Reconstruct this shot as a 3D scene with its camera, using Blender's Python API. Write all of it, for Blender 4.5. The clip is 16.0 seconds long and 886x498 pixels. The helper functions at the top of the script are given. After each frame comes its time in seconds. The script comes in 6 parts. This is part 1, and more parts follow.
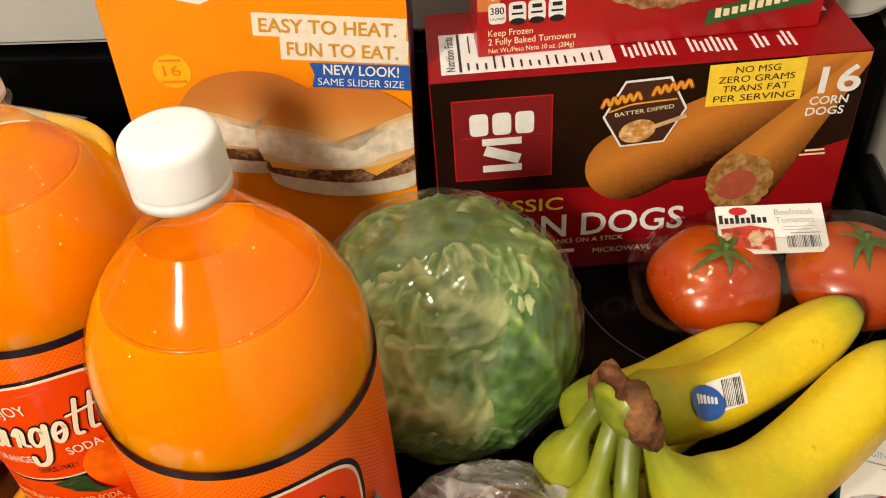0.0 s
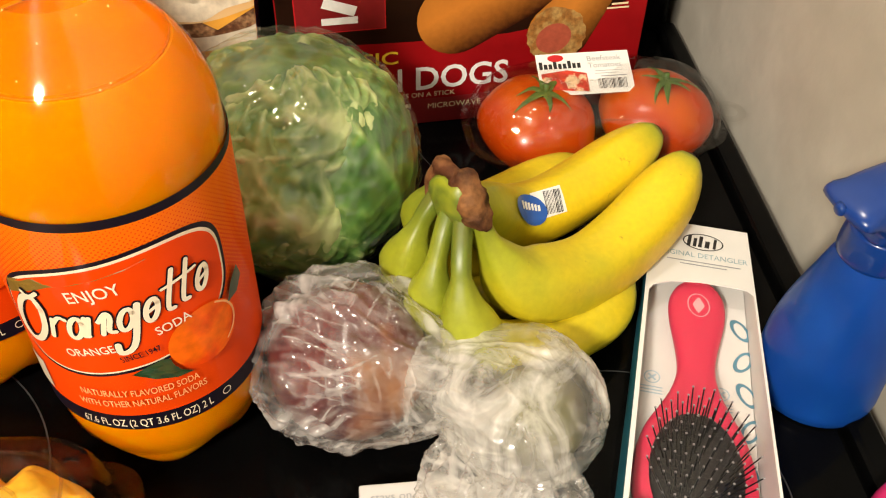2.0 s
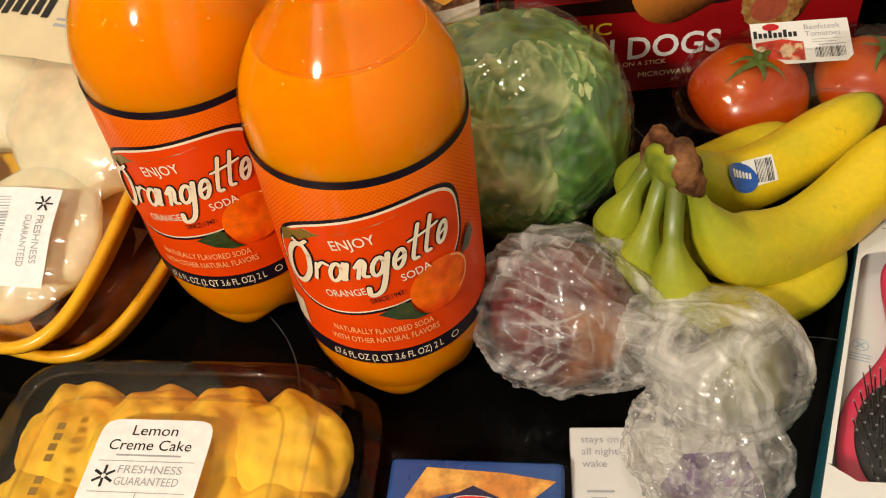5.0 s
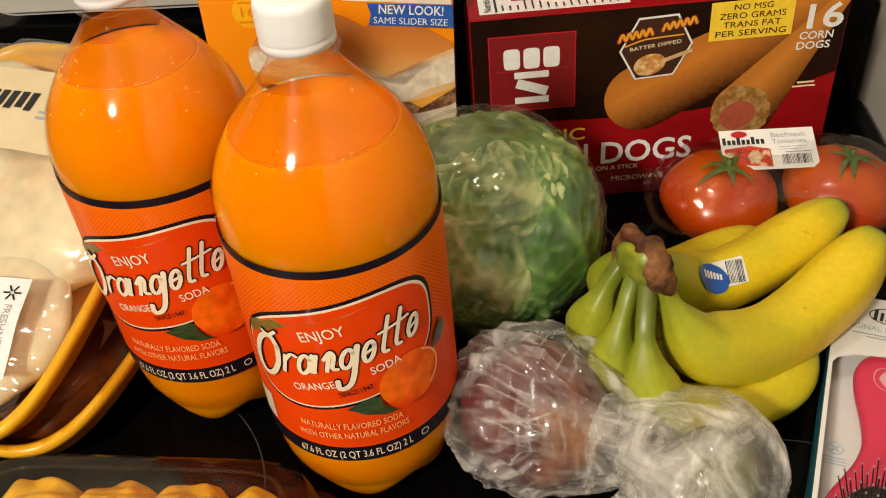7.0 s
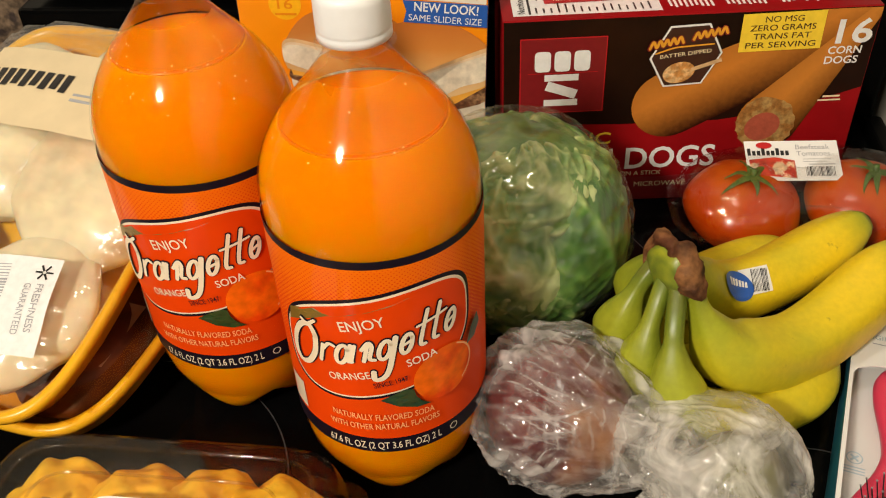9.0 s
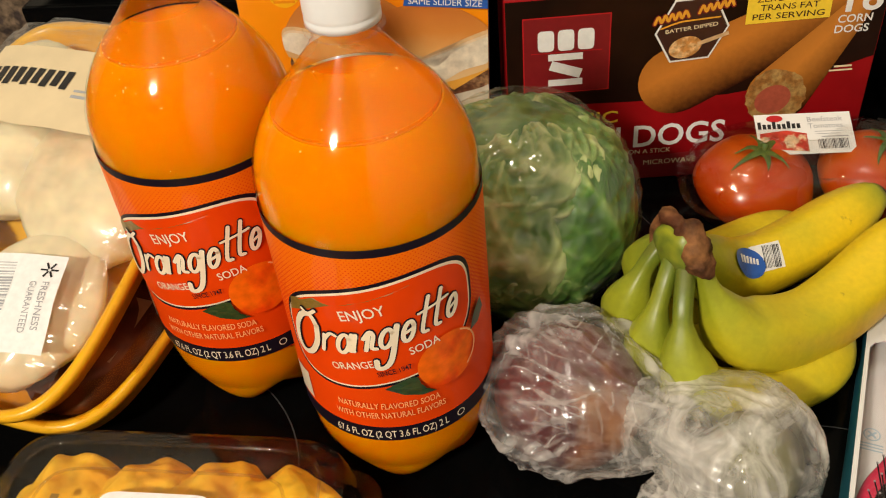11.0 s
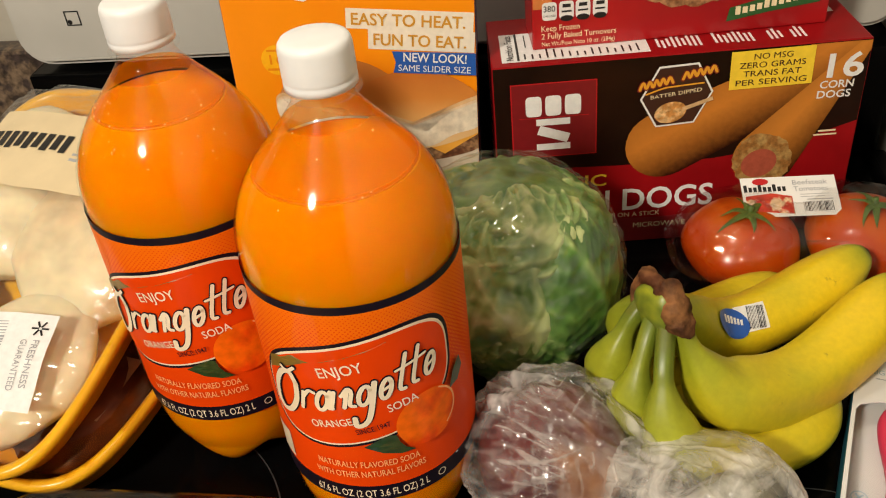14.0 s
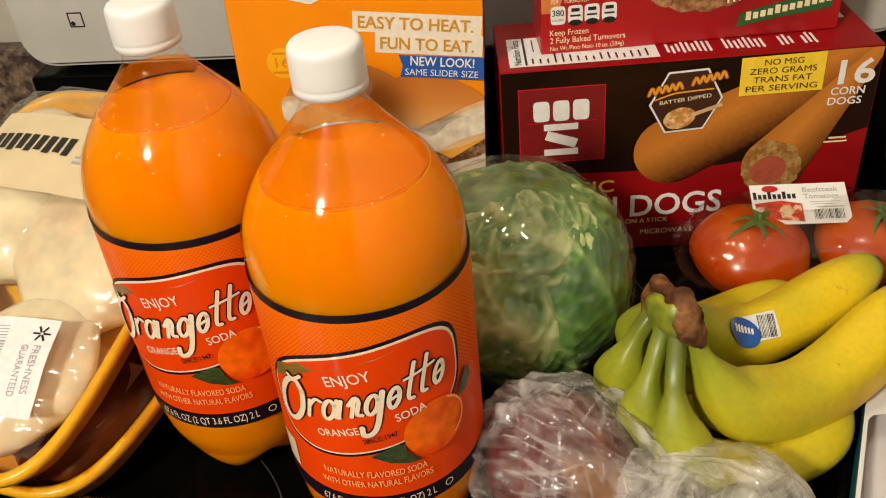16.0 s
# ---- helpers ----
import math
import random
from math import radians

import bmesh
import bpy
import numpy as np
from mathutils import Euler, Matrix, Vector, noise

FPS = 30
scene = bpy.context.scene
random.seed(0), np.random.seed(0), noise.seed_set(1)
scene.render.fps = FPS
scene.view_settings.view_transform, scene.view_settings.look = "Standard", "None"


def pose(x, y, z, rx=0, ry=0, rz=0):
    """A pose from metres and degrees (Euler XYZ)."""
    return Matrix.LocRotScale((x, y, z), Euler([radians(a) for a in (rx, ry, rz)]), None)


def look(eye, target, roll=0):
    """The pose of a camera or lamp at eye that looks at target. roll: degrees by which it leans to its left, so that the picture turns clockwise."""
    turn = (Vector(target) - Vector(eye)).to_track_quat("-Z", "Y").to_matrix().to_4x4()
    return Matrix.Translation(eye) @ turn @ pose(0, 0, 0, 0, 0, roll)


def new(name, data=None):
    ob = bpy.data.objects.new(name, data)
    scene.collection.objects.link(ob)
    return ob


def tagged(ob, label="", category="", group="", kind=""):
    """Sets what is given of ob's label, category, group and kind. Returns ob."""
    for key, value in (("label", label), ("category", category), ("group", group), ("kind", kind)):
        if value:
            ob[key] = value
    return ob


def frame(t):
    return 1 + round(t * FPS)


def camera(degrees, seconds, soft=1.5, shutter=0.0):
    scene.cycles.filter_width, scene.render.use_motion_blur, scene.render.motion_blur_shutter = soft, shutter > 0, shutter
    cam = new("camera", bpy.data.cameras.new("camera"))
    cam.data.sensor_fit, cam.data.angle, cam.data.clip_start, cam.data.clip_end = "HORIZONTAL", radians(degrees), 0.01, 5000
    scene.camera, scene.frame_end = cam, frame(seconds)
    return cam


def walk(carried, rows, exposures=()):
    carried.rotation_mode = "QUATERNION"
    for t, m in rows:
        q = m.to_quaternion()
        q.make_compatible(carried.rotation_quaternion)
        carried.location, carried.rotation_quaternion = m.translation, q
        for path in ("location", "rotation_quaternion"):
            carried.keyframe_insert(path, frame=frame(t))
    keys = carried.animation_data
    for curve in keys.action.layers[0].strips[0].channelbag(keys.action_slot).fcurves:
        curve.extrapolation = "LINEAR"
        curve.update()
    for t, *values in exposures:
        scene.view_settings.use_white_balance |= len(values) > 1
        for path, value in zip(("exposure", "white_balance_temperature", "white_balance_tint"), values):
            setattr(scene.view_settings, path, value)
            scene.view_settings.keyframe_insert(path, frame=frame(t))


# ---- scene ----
cam = camera(52.0, 16.0, soft=1.1)
PATH = [
    (0, (0.0302, 0.0275, 0.4514), (-0.0269, 0.4737, 0.0543), -4.80),
    (0.5, (0.0759, -0.0227, 0.4280), (-0.0190, 0.4220, 0.0365), -4.00),
    (1, (0.0520, -0.0373, 0.4177), (0.0403, 0.4134, 0.0217), -0.44),
    (1.5, (0.0420, -0.0484, 0.4168), (0.0900, 0.3924, 0.0126), 0.98),
    (2, (0.0310, -0.0553, 0.4235), (0.0747, 0.3714, 0.0040), 1.61),
    (2.5, (0.0051, -0.0647, 0.4309), (0.0029, 0.3597, 0.0068), -0.33),
    (3, (-0.0218, -0.0815, 0.4318), (-0.0724, 0.3370, 0.0049), -2.99),
    (3.2, (-0.0261, -0.0863, 0.4339), (-0.0866, 0.3310, 0.0070), -3.45),
    (5.3, (0.0161, -0.0859, 0.4557), (-0.0588, 0.3243, 0.0243), -8.96),
    (5.5, (0.0151, -0.0873, 0.4576), (-0.0547, 0.3466, 0.0490), -8.23),
    (6, (0.0149, -0.0943, 0.4540), (-0.0525, 0.3585, 0.0662), -6.56),
    (6.5, (0.0178, -0.0950, 0.4518), (-0.0507, 0.3598, 0.0665), -5.94),
    (7, (0.0179, -0.0894, 0.4463), (-0.0463, 0.3696, 0.0653), -5.60),
    (7.5, (0.0138, -0.0898, 0.4466), (-0.0474, 0.3711, 0.0674), -4.44),
    (8, (0.0117, -0.0895, 0.4477), (-0.0454, 0.3713, 0.0677), -4.04),
    (8.5, (0.0071, -0.0927, 0.4475), (-0.0470, 0.3674, 0.0662), -3.22),
    (9, (-0.0044, -0.0971, 0.4488), (-0.0639, 0.3628, 0.0681), -2.96),
    (9.2, (-0.0087, -0.0974, 0.4497), (-0.0694, 0.3597, 0.0659), -2.89),
    (11.5, (0.0099, -0.0905, 0.4438), (-0.0664, 0.3616, 0.0567), -6.36),
    (12, (0.0130, -0.0941, 0.4463), (-0.0646, 0.3643, 0.0670), -6.09),
    (12.5, (0.0190, -0.0990, 0.4479), (-0.0627, 0.3719, 0.0852), -5.96),
    (13, (0.0217, -0.0988, 0.4436), (-0.0619, 0.3776, 0.0886), -5.98),
    (13.5, (0.0249, -0.0984, 0.4425), (-0.0582, 0.3798, 0.0898), -6.17),
    (14, (0.0233, -0.0975, 0.4443), (-0.0590, 0.3812, 0.0921), -6.09),
    (14.5, (0.0204, -0.0952, 0.4423), (-0.0612, 0.3846, 0.0915), -5.77),
    (15, (0.0192, -0.0942, 0.4406), (-0.0629, 0.3857, 0.0900), -5.63),
    (15.5, (0.0178, -0.0938, 0.4398), (-0.0642, 0.3868, 0.0900), -5.52),
    (16, (0.0174, -0.0915, 0.4418), (-0.0644, 0.3887, 0.0916), -5.70),
]
walk(cam, [(t, look(eye, target, roll)) for t, eye, target, roll in PATH],
     exposures=((0.0, 0.00), (1.0, 0.10), (1.6, 0.28), (2.1, 0.28), (2.6, 0.06), (3.2, -0.14), (4.5, -0.25), (9.0, -0.26), (12.0, -0.29), (16.0, -0.28)))

# ---- light ----
world = bpy.data.worlds.new("room_air")
scene.world = world
world.use_nodes = True
world.node_tree.nodes["Background"].inputs[0].default_value = (1.0, 0.82, 0.62, 1)
world.node_tree.nodes["Background"].inputs[1].default_value = 0.006


def bulb(name, place, power, size, target=(0, 0.3, 0.05), color=(1.0, 0.91, 0.77)):
    lamp = bpy.data.lights.new(name, "AREA")
    lamp.shape, lamp.size, lamp.energy, lamp.color = "DISK", size, power, color
    ob = new(name, lamp)
    ob.matrix_world = look(place, target)
    return ob


bulb("ceiling_lamp", (-0.75, -1.15, 1.40), 50.0, 0.22)
bulb("ceiling_lamp", (0.45, -0.60, 1.45), 6.0, 0.10)
# Fill added overhead to brighten the tops; no fixture is known there.
bulb("overhead_fill", (-0.05, 0.35, 1.25), 3.5, 0.16, target=(-0.05, 0.34, 0))

# ---- materials ----
MATS = {}


def nodes_of(name):
    m = bpy.data.materials.new(name)
    m.use_nodes = True
    t = m.node_tree
    return m, t, t.nodes["Principled BSDF"], t.links


def mat(name, color, rough=0.5, metal=0.0, vary=0.12, scale=60.0, bump=0.0, bump_scale=300.0, coat=0.0, sss=0.0,
        sss_color=None, second=None, second_scale=18.0, second_edge=(0.45, 0.6), spec=0.5, stretch=(1, 1, 1), trans=0.0, ior=1.45, sss_scale=0.012):
    if name in MATS:
        return MATS[name]
    m, t, p, links = nodes_of(name)
    geo = t.nodes.new("ShaderNodeTexCoord")
    mapping = t.nodes.new("ShaderNodeMapping")
    mapping.inputs["Scale"].default_value = stretch
    links.new(geo.outputs["Object"], mapping.inputs[0])
    fine = t.nodes.new("ShaderNodeTexNoise")
    fine.inputs["Scale"].default_value, fine.inputs["Detail"].default_value = scale, 5
    links.new(mapping.outputs[0], fine.inputs["Vector"])
    ramp = t.nodes.new("ShaderNodeMapRange")
    ramp.inputs[1].default_value, ramp.inputs[2].default_value = 0.3, 0.7
    ramp.inputs[3].default_value, ramp.inputs[4].default_value = 1 - vary, 1 + vary
    links.new(fine.outputs[0], ramp.inputs[0])
    mul = t.nodes.new("ShaderNodeMix")
    mul.data_type, mul.blend_type = "RGBA", "MULTIPLY"
    mul.inputs[0].default_value = 1.0
    mul.inputs[6].default_value = (*color, 1)
    links.new(ramp.outputs[0], mul.inputs[7])
    if second:
        wide = t.nodes.new("ShaderNodeTexNoise")
        wide.inputs["Scale"].default_value, wide.inputs["Detail"].default_value = second_scale, 4
        links.new(mapping.outputs[0], wide.inputs["Vector"])
        edge = t.nodes.new("ShaderNodeMapRange")
        edge.inputs[1].default_value, edge.inputs[2].default_value = second_edge
        links.new(wide.outputs[0], edge.inputs[0])
        blend = t.nodes.new("ShaderNodeMix")
        blend.data_type = "RGBA"
        blend.inputs[6].default_value, blend.inputs[7].default_value = (*color, 1), (*second, 1)
        links.new(edge.outputs[0], blend.inputs[0])
        links.new(blend.outputs[2], mul.inputs[6])
    links.new(mul.outputs[2], p.inputs["Base Color"])
    rr = t.nodes.new("ShaderNodeMapRange")
    rr.inputs[3].default_value, rr.inputs[4].default_value = max(0.0, rough * 0.8), min(1.0, rough * 1.2)
    links.new(fine.outputs[0], rr.inputs[0])
    links.new(rr.outputs[0], p.inputs["Roughness"])
    p.inputs["Metallic"].default_value = metal
    p.inputs["Coat Weight"].default_value = coat
    p.inputs["Coat Roughness"].default_value = 0.08
    p.inputs["Specular IOR Level"].default_value = spec
    p.inputs["Transmission Weight"].default_value = trans
    p.inputs["IOR"].default_value = ior
    if sss:
        p.inputs["Subsurface Weight"].default_value = sss
        p.inputs["Subsurface Radius"].default_value = sss_color or (1, 0.5, 0.2)
        p.inputs["Subsurface Scale"].default_value = sss_scale
    if bump:
        b = t.nodes.new("ShaderNodeBump")
        b.inputs["Strength"].default_value, b.inputs["Distance"].default_value = bump, 0.002
        n2 = t.nodes.new("ShaderNodeTexNoise")
        n2.inputs["Scale"].default_value, n2.inputs["Detail"].default_value = bump_scale, 4
        links.new(mapping.outputs[0], n2.inputs["Vector"])
        links.new(n2.outputs[0], b.inputs["Height"])
        links.new(b.outputs[0], p.inputs["Normal"])
    MATS[name] = m
    return m


def ink(name, color, rough=0.35):
    return mat("ink_" + name, color, rough=rough, vary=0.06, scale=220, bump=0.04, bump_scale=900)


def gradient(name, stops, axis="Z", rough=0.4, noise_amount=0.08, noise_scale=90.0, low=0.0, high=1.0):
    """A printed picture's colours, running along one axis of the object's own coordinates."""
    m, t, p, links = nodes_of(name)
    geo = t.nodes.new("ShaderNodeTexCoord")
    sep = t.nodes.new("ShaderNodeSeparateXYZ")
    links.new(geo.outputs["Object"], sep.inputs[0])
    span = t.nodes.new("ShaderNodeMapRange")
    span.inputs[1].default_value, span.inputs[2].default_value = low, high
    links.new(sep.outputs[axis], span.inputs[0])
    n = t.nodes.new("ShaderNodeTexNoise")
    n.inputs["Scale"].default_value, n.inputs["Detail"].default_value = noise_scale, 6
    links.new(geo.outputs["Object"], n.inputs["Vector"])
    add = t.nodes.new("ShaderNodeMath")
    add.operation = "MULTIPLY_ADD"
    add.inputs[1].default_value = noise_amount * 2
    links.new(n.outputs[0], add.inputs[0])
    links.new(span.outputs[0], add.inputs[2])
    sub = t.nodes.new("ShaderNodeMath")
    sub.operation = "SUBTRACT"
    sub.inputs[1].default_value = noise_amount
    links.new(add.outputs[0], sub.inputs[0])
    ramp = t.nodes.new("ShaderNodeValToRGB")
    el = ramp.color_ramp.elements
    el[0].position, el[0].color = stops[0][0], (*stops[0][1], 1)
    el[1].position, el[1].color = stops[-1][0], (*stops[-1][1], 1)
    for pos, c in stops[1:-1]:
        e = el.new(pos)
        e.color = (*c, 1)
    links.new(sub.outputs[0], ramp.inputs[0])
    links.new(ramp.outputs[0], p.inputs["Base Color"])
    p.inputs["Roughness"].default_value = rough
    return m


def film(name, tint=(1, 1, 1), milk=0.0, milk_color=(0.9, 0.9, 0.9), rough=0.06, wrinkle=0.6, wrinkle_scale=40.0, stretch=(1, 1, 1), gloss=1.0, fold_glint=0.0, graze=0.55, patch=22.0):
    """Thin clear plastic: lets the light straight through, with a glossy skin and, for bags, some milky scatter."""
    m, t, p, links = nodes_of(name)
    t.nodes.remove(p)
    out = t.nodes["Material Output"]
    clear = t.nodes.new("ShaderNodeBsdfTransparent")
    clear.inputs[0].default_value = (*tint, 1)
    shine = t.nodes.new("ShaderNodeBsdfGlossy")
    shine.inputs["Roughness"].default_value = rough
    fres = t.nodes.new("ShaderNodeLayerWeight")
    fres.inputs["Blend"].default_value = 0.5
    geo = t.nodes.new("ShaderNodeTexCoord")
    mapping = t.nodes.new("ShaderNodeMapping")
    mapping.inputs["Scale"].default_value = stretch
    links.new(geo.outputs["Object"], mapping.inputs[0])
    n = t.nodes.new("ShaderNodeTexNoise")
    n.inputs["Scale"].default_value, n.inputs["Detail"].default_value, n.inputs["Distortion"].default_value = wrinkle_scale, 3, 0.6
    links.new(mapping.outputs[0], n.inputs["Vector"])
    b = t.nodes.new("ShaderNodeBump")
    b.inputs["Strength"].default_value, b.inputs["Distance"].default_value = wrinkle, 0.006
    links.new(n.outputs[0], b.inputs["Height"])
    links.new(b.outputs[0], shine.inputs["Normal"])
    links.new(b.outputs[0], fres.inputs["Normal"])
    steep = t.nodes.new("ShaderNodeMath")
    steep.operation = "POWER"
    steep.inputs[1].default_value = 4.0
    links.new(fres.outputs["Facing"], steep.inputs[0])
    k = t.nodes.new("ShaderNodeMath")
    k.operation = "MULTIPLY_ADD"
    k.use_clamp = True
    k.inputs[1].default_value, k.inputs[2].default_value = graze * gloss, 0.035 * gloss
    links.new(steep.outputs[0], k.inputs[0])
    base = clear
    if milk:
        haze = t.nodes.new("ShaderNodeBsdfDiffuse")
        haze.inputs[0].default_value = (*milk_color, 1)
        links.new(b.outputs[0], haze.inputs["Normal"])
        glow = t.nodes.new("ShaderNodeBsdfTranslucent")
        glow.inputs[0].default_value = (*milk_color, 1)
        both = t.nodes.new("ShaderNodeMixShader")
        both.inputs[0].default_value = 0.4
        links.new(haze.outputs[0], both.inputs[1])
        links.new(glow.outputs[0], both.inputs[2])
        cloud = t.nodes.new("ShaderNodeMapRange")
        cloud.inputs[1].default_value, cloud.inputs[2].default_value = 0.38, 0.70
        cloud.inputs[3].default_value, cloud.inputs[4].default_value = milk * 0.25, min(1.0, milk * 2.4)
        wide = t.nodes.new("ShaderNodeTexNoise")
        wide.inputs["Scale"].default_value, wide.inputs["Detail"].default_value, wide.inputs["Distortion"].default_value = patch, 5, 1.2
        links.new(mapping.outputs[0], wide.inputs["Vector"])
        links.new(wide.outputs[0], cloud.inputs[0])
        amount = cloud.outputs[0]
        # Whiter milk along the folds, with the film's glints painted into it.
        if fold_glint:
            crease = t.nodes.new("ShaderNodeAttribute")
            crease.attribute_name = "fold_glint"
            more = t.nodes.new("ShaderNodeMath")
            more.operation = "MULTIPLY_ADD"
            more.use_clamp = True
            more.inputs[1].default_value = fold_glint
            links.new(crease.outputs["Fac"], more.inputs[0])
            links.new(cloud.outputs[0], more.inputs[2])
            amount = more.outputs[0]
        mm = t.nodes.new("ShaderNodeMixShader")
        links.new(amount, mm.inputs[0])
        links.new(clear.outputs[0], mm.inputs[1])
        links.new(both.outputs[0], mm.inputs[2])
        base = mm
    mix = t.nodes.new("ShaderNodeMixShader")
    links.new(k.outputs[0], mix.inputs[0])
    links.new(base.outputs[0], mix.inputs[1])
    links.new(shine.outputs[0], mix.inputs[2])
    links.new(mix.outputs[0], out.inputs[0])
    return m


WHITE = ink("white", (0.80, 0.79, 0.76))
CREAM = ink("cream", (0.85, 0.72, 0.45))
BLACK = ink("black", (0.015, 0.014, 0.014))
NAVY = ink("navy", (0.018, 0.014, 0.05))
GREY = ink("grey", (0.35, 0.35, 0.36))
RED = ink("red", (0.50, 0.012, 0.015))
DARKRED = ink("dark_red", (0.20, 0.010, 0.012))
MAROON = ink("maroon", (0.045, 0.014, 0.010))
YELLOW = ink("yellow", (0.90, 0.62, 0.04))
BLUE = ink("blue", (0.02, 0.10, 0.42))
GOLD = ink("gold", (0.62, 0.30, 0.03))
GREEN = ink("green", (0.03, 0.11, 0.03))

# ---- mesh helpers ----
FINE_PRINT = {"small_print", "brand_mark", "brand_shadow", "brand_name", "barcode", "badge_name", "banner_name", "label_name", "sticker_name", "store_mark", "date_code", "swirl_print", "icon_print", "crown_mark", "label_rule"}


def empty(name, m, label, category, group="", size=1.0):
    ob = new(name)
    ob.empty_display_size = 0.02
    ob.matrix_world = m @ Matrix.Scale(size, 4)
    return tagged(ob, label, category, group)


def part(name, bm, material, parent=None, label="", smooth=False, m=None):
    me = bpy.data.meshes.new(name)
    if smooth:
        for f in bm.faces:
            f.smooth = True
    bm.to_mesh(me)
    bm.free()
    me.materials.append(material)
    ob = new(name, me)
    if parent is not None:
        ob.parent = parent
    if m is not None:
        ob.matrix_basis = m
    if label:
        ob["label"] = label
    if name in FINE_PRINT:
        ob["kind"] = "stuff"
    return ob


def add_box(bm, x0, y0, z0, x1, y1, z1, bevel=0.0, seg=2):
    r = bmesh.ops.create_cube(bm, size=1.0)
    for v in r["verts"]:
        v.co = Vector(((x0 + x1) / 2 + v.co.x * (x1 - x0), (y0 + y1) / 2 + v.co.y * (y1 - y0), (z0 + z1) / 2 + v.co.z * (z1 - z0)))
    if bevel:
        edges = list({e for v in r["verts"] for e in v.link_edges})
        bmesh.ops.bevel(bm, geom=edges, offset=bevel, segments=seg, profile=0.6, affect="EDGES")
    return bm


def box_bm(*a, **k):
    return add_box(bmesh.new(), *a, **k)


def revolve(profile, seg=48, start=0.0, end=2 * math.pi, bm=None):
    """A surface of revolution about z from (radius, height) pairs."""
    bm = bm or bmesh.new()
    closed = abs(end - start - 2 * math.pi) < 1e-6
    n = seg if closed else seg + 1
    rings = []
    for r, z in profile:
        if r < 1e-6:
            rings.append([bm.verts.new((0, 0, z))])
        else:
            rings.append([bm.verts.new((r * math.sin(start + (end - start) * i / seg), -r * math.cos(start + (end - start) * i / seg), z)) for i in range(n)])
    for a, b in zip(rings, rings[1:]):
        for i in range(seg):
            j = (i + 1) % n
            if len(a) == 1 and len(b) == 1:
                continue
            if len(a) == 1:
                bm.faces.new((a[0], b[j], b[i]))
            elif len(b) == 1:
                bm.faces.new((a[i], a[j], b[0]))
            else:
                bm.faces.new((a[i], a[j], b[j], b[i]))
    return bm


def smooth_profile(points, steps=6):
    """Catmull-Rom through (radius, height) pairs."""
    out = []
    p = [points[0]] + list(points) + [points[-1]]
    for i in range(1, len(p) - 2):
        for k in range(steps):
            t = k / steps
            q = []
            for c in range(len(points[0])):
                a, b, d, e = p[i - 1][c], p[i][c], p[i + 1][c], p[i + 2][c]
                q.append(0.5 * (2 * b + (d - a) * t + (2 * a - 5 * b + 4 * d - e) * t * t + (3 * b - a - 3 * d + e) * t ** 3))
            out.append(tuple(q))
    out.append(tuple(points[-1]))
    return out


def tube(points, radii, seg=14, section=None, cap=True):
    """A tapering tube along a list of places."""
    bm = bmesh.new()
    pts = [Vector(p) for p in points]
    up = Vector((0.3, -0.2, 0.9)).normalized()
    rings = []
    for i, p in enumerate(pts):
        d = (pts[min(i + 1, len(pts) - 1)] - pts[max(i - 1, 0)]).normalized()
        a = (up - d * up.dot(d)).normalized()
        b = d.cross(a)
        up = a
        ring = []
        for k in range(seg):
            w = 2 * math.pi * k / seg
            f = section(w) if section else 1.0
            ring.append(bm.verts.new(p + (a * math.cos(w) + b * math.sin(w)) * radii[i] * f))
        rings.append(ring)
    for r, s in zip(rings, rings[1:]):
        for k in range(seg):
            bm.faces.new((r[k], s[k], s[(k + 1) % seg], r[(k + 1) % seg]))
    if cap:
        bm.faces.new(rings[0])
        bm.faces.new(list(reversed(rings[-1])))
    bmesh.ops.recalc_face_normals(bm, faces=bm.faces)
    return bm


# flat print: shapes in (u, v), later laid on a face by a warp


def shape(points, rings=1, bm=None):
    """A filled outline, star-shaped about its middle."""
    bm = bm or bmesh.new()
    cu, cv = sum(p[0] for p in points) / len(points), sum(p[1] for p in points) / len(points)
    last = None
    for k in range(rings, 0, -1):
        ring = [bm.verts.new((cu + (u - cu) * k / rings, cv + (v - cv) * k / rings, 0)) for u, v in points]
        if last:
            for i in range(len(points)):
                j = (i + 1) % len(points)
                bm.faces.new((last[i], last[j], ring[j], ring[i]))
        last = ring
    c = bm.verts.new((cu, cv, 0))
    for i in range(len(points)):
        bm.faces.new((last[i], last[(i + 1) % len(points)], c))
    return bm


def outline_band(points, inner, bm=None):
    """The ring between an outline and the same outline shrunk by a factor."""
    bm = bm or bmesh.new()
    cu, cv = sum(p[0] for p in points) / len(points), sum(p[1] for p in points) / len(points)
    a = [bm.verts.new((u, v, 0)) for u, v in points]
    b = [bm.verts.new((cu + (u - cu) * inner[0], cv + (v - cv) * inner[1], 0)) for u, v in points]
    for i in range(len(points)):
        j = (i + 1) % len(points)
        bm.faces.new((a[i], a[j], b[j], b[i]))
    return bm


def ell(cu, cv, a, b, n=32, turn=0.0, power=2.0):
    out = []
    for i in range(n):
        w = 2 * math.pi * i / n
        x = a * math.copysign(abs(math.cos(w)) ** (2 / power), math.cos(w))
        y = b * math.copysign(abs(math.sin(w)) ** (2 / power), math.sin(w))
        out.append((cu + x * math.cos(turn) - y * math.sin(turn), cv + x * math.sin(turn) + y * math.cos(turn)))
    return out


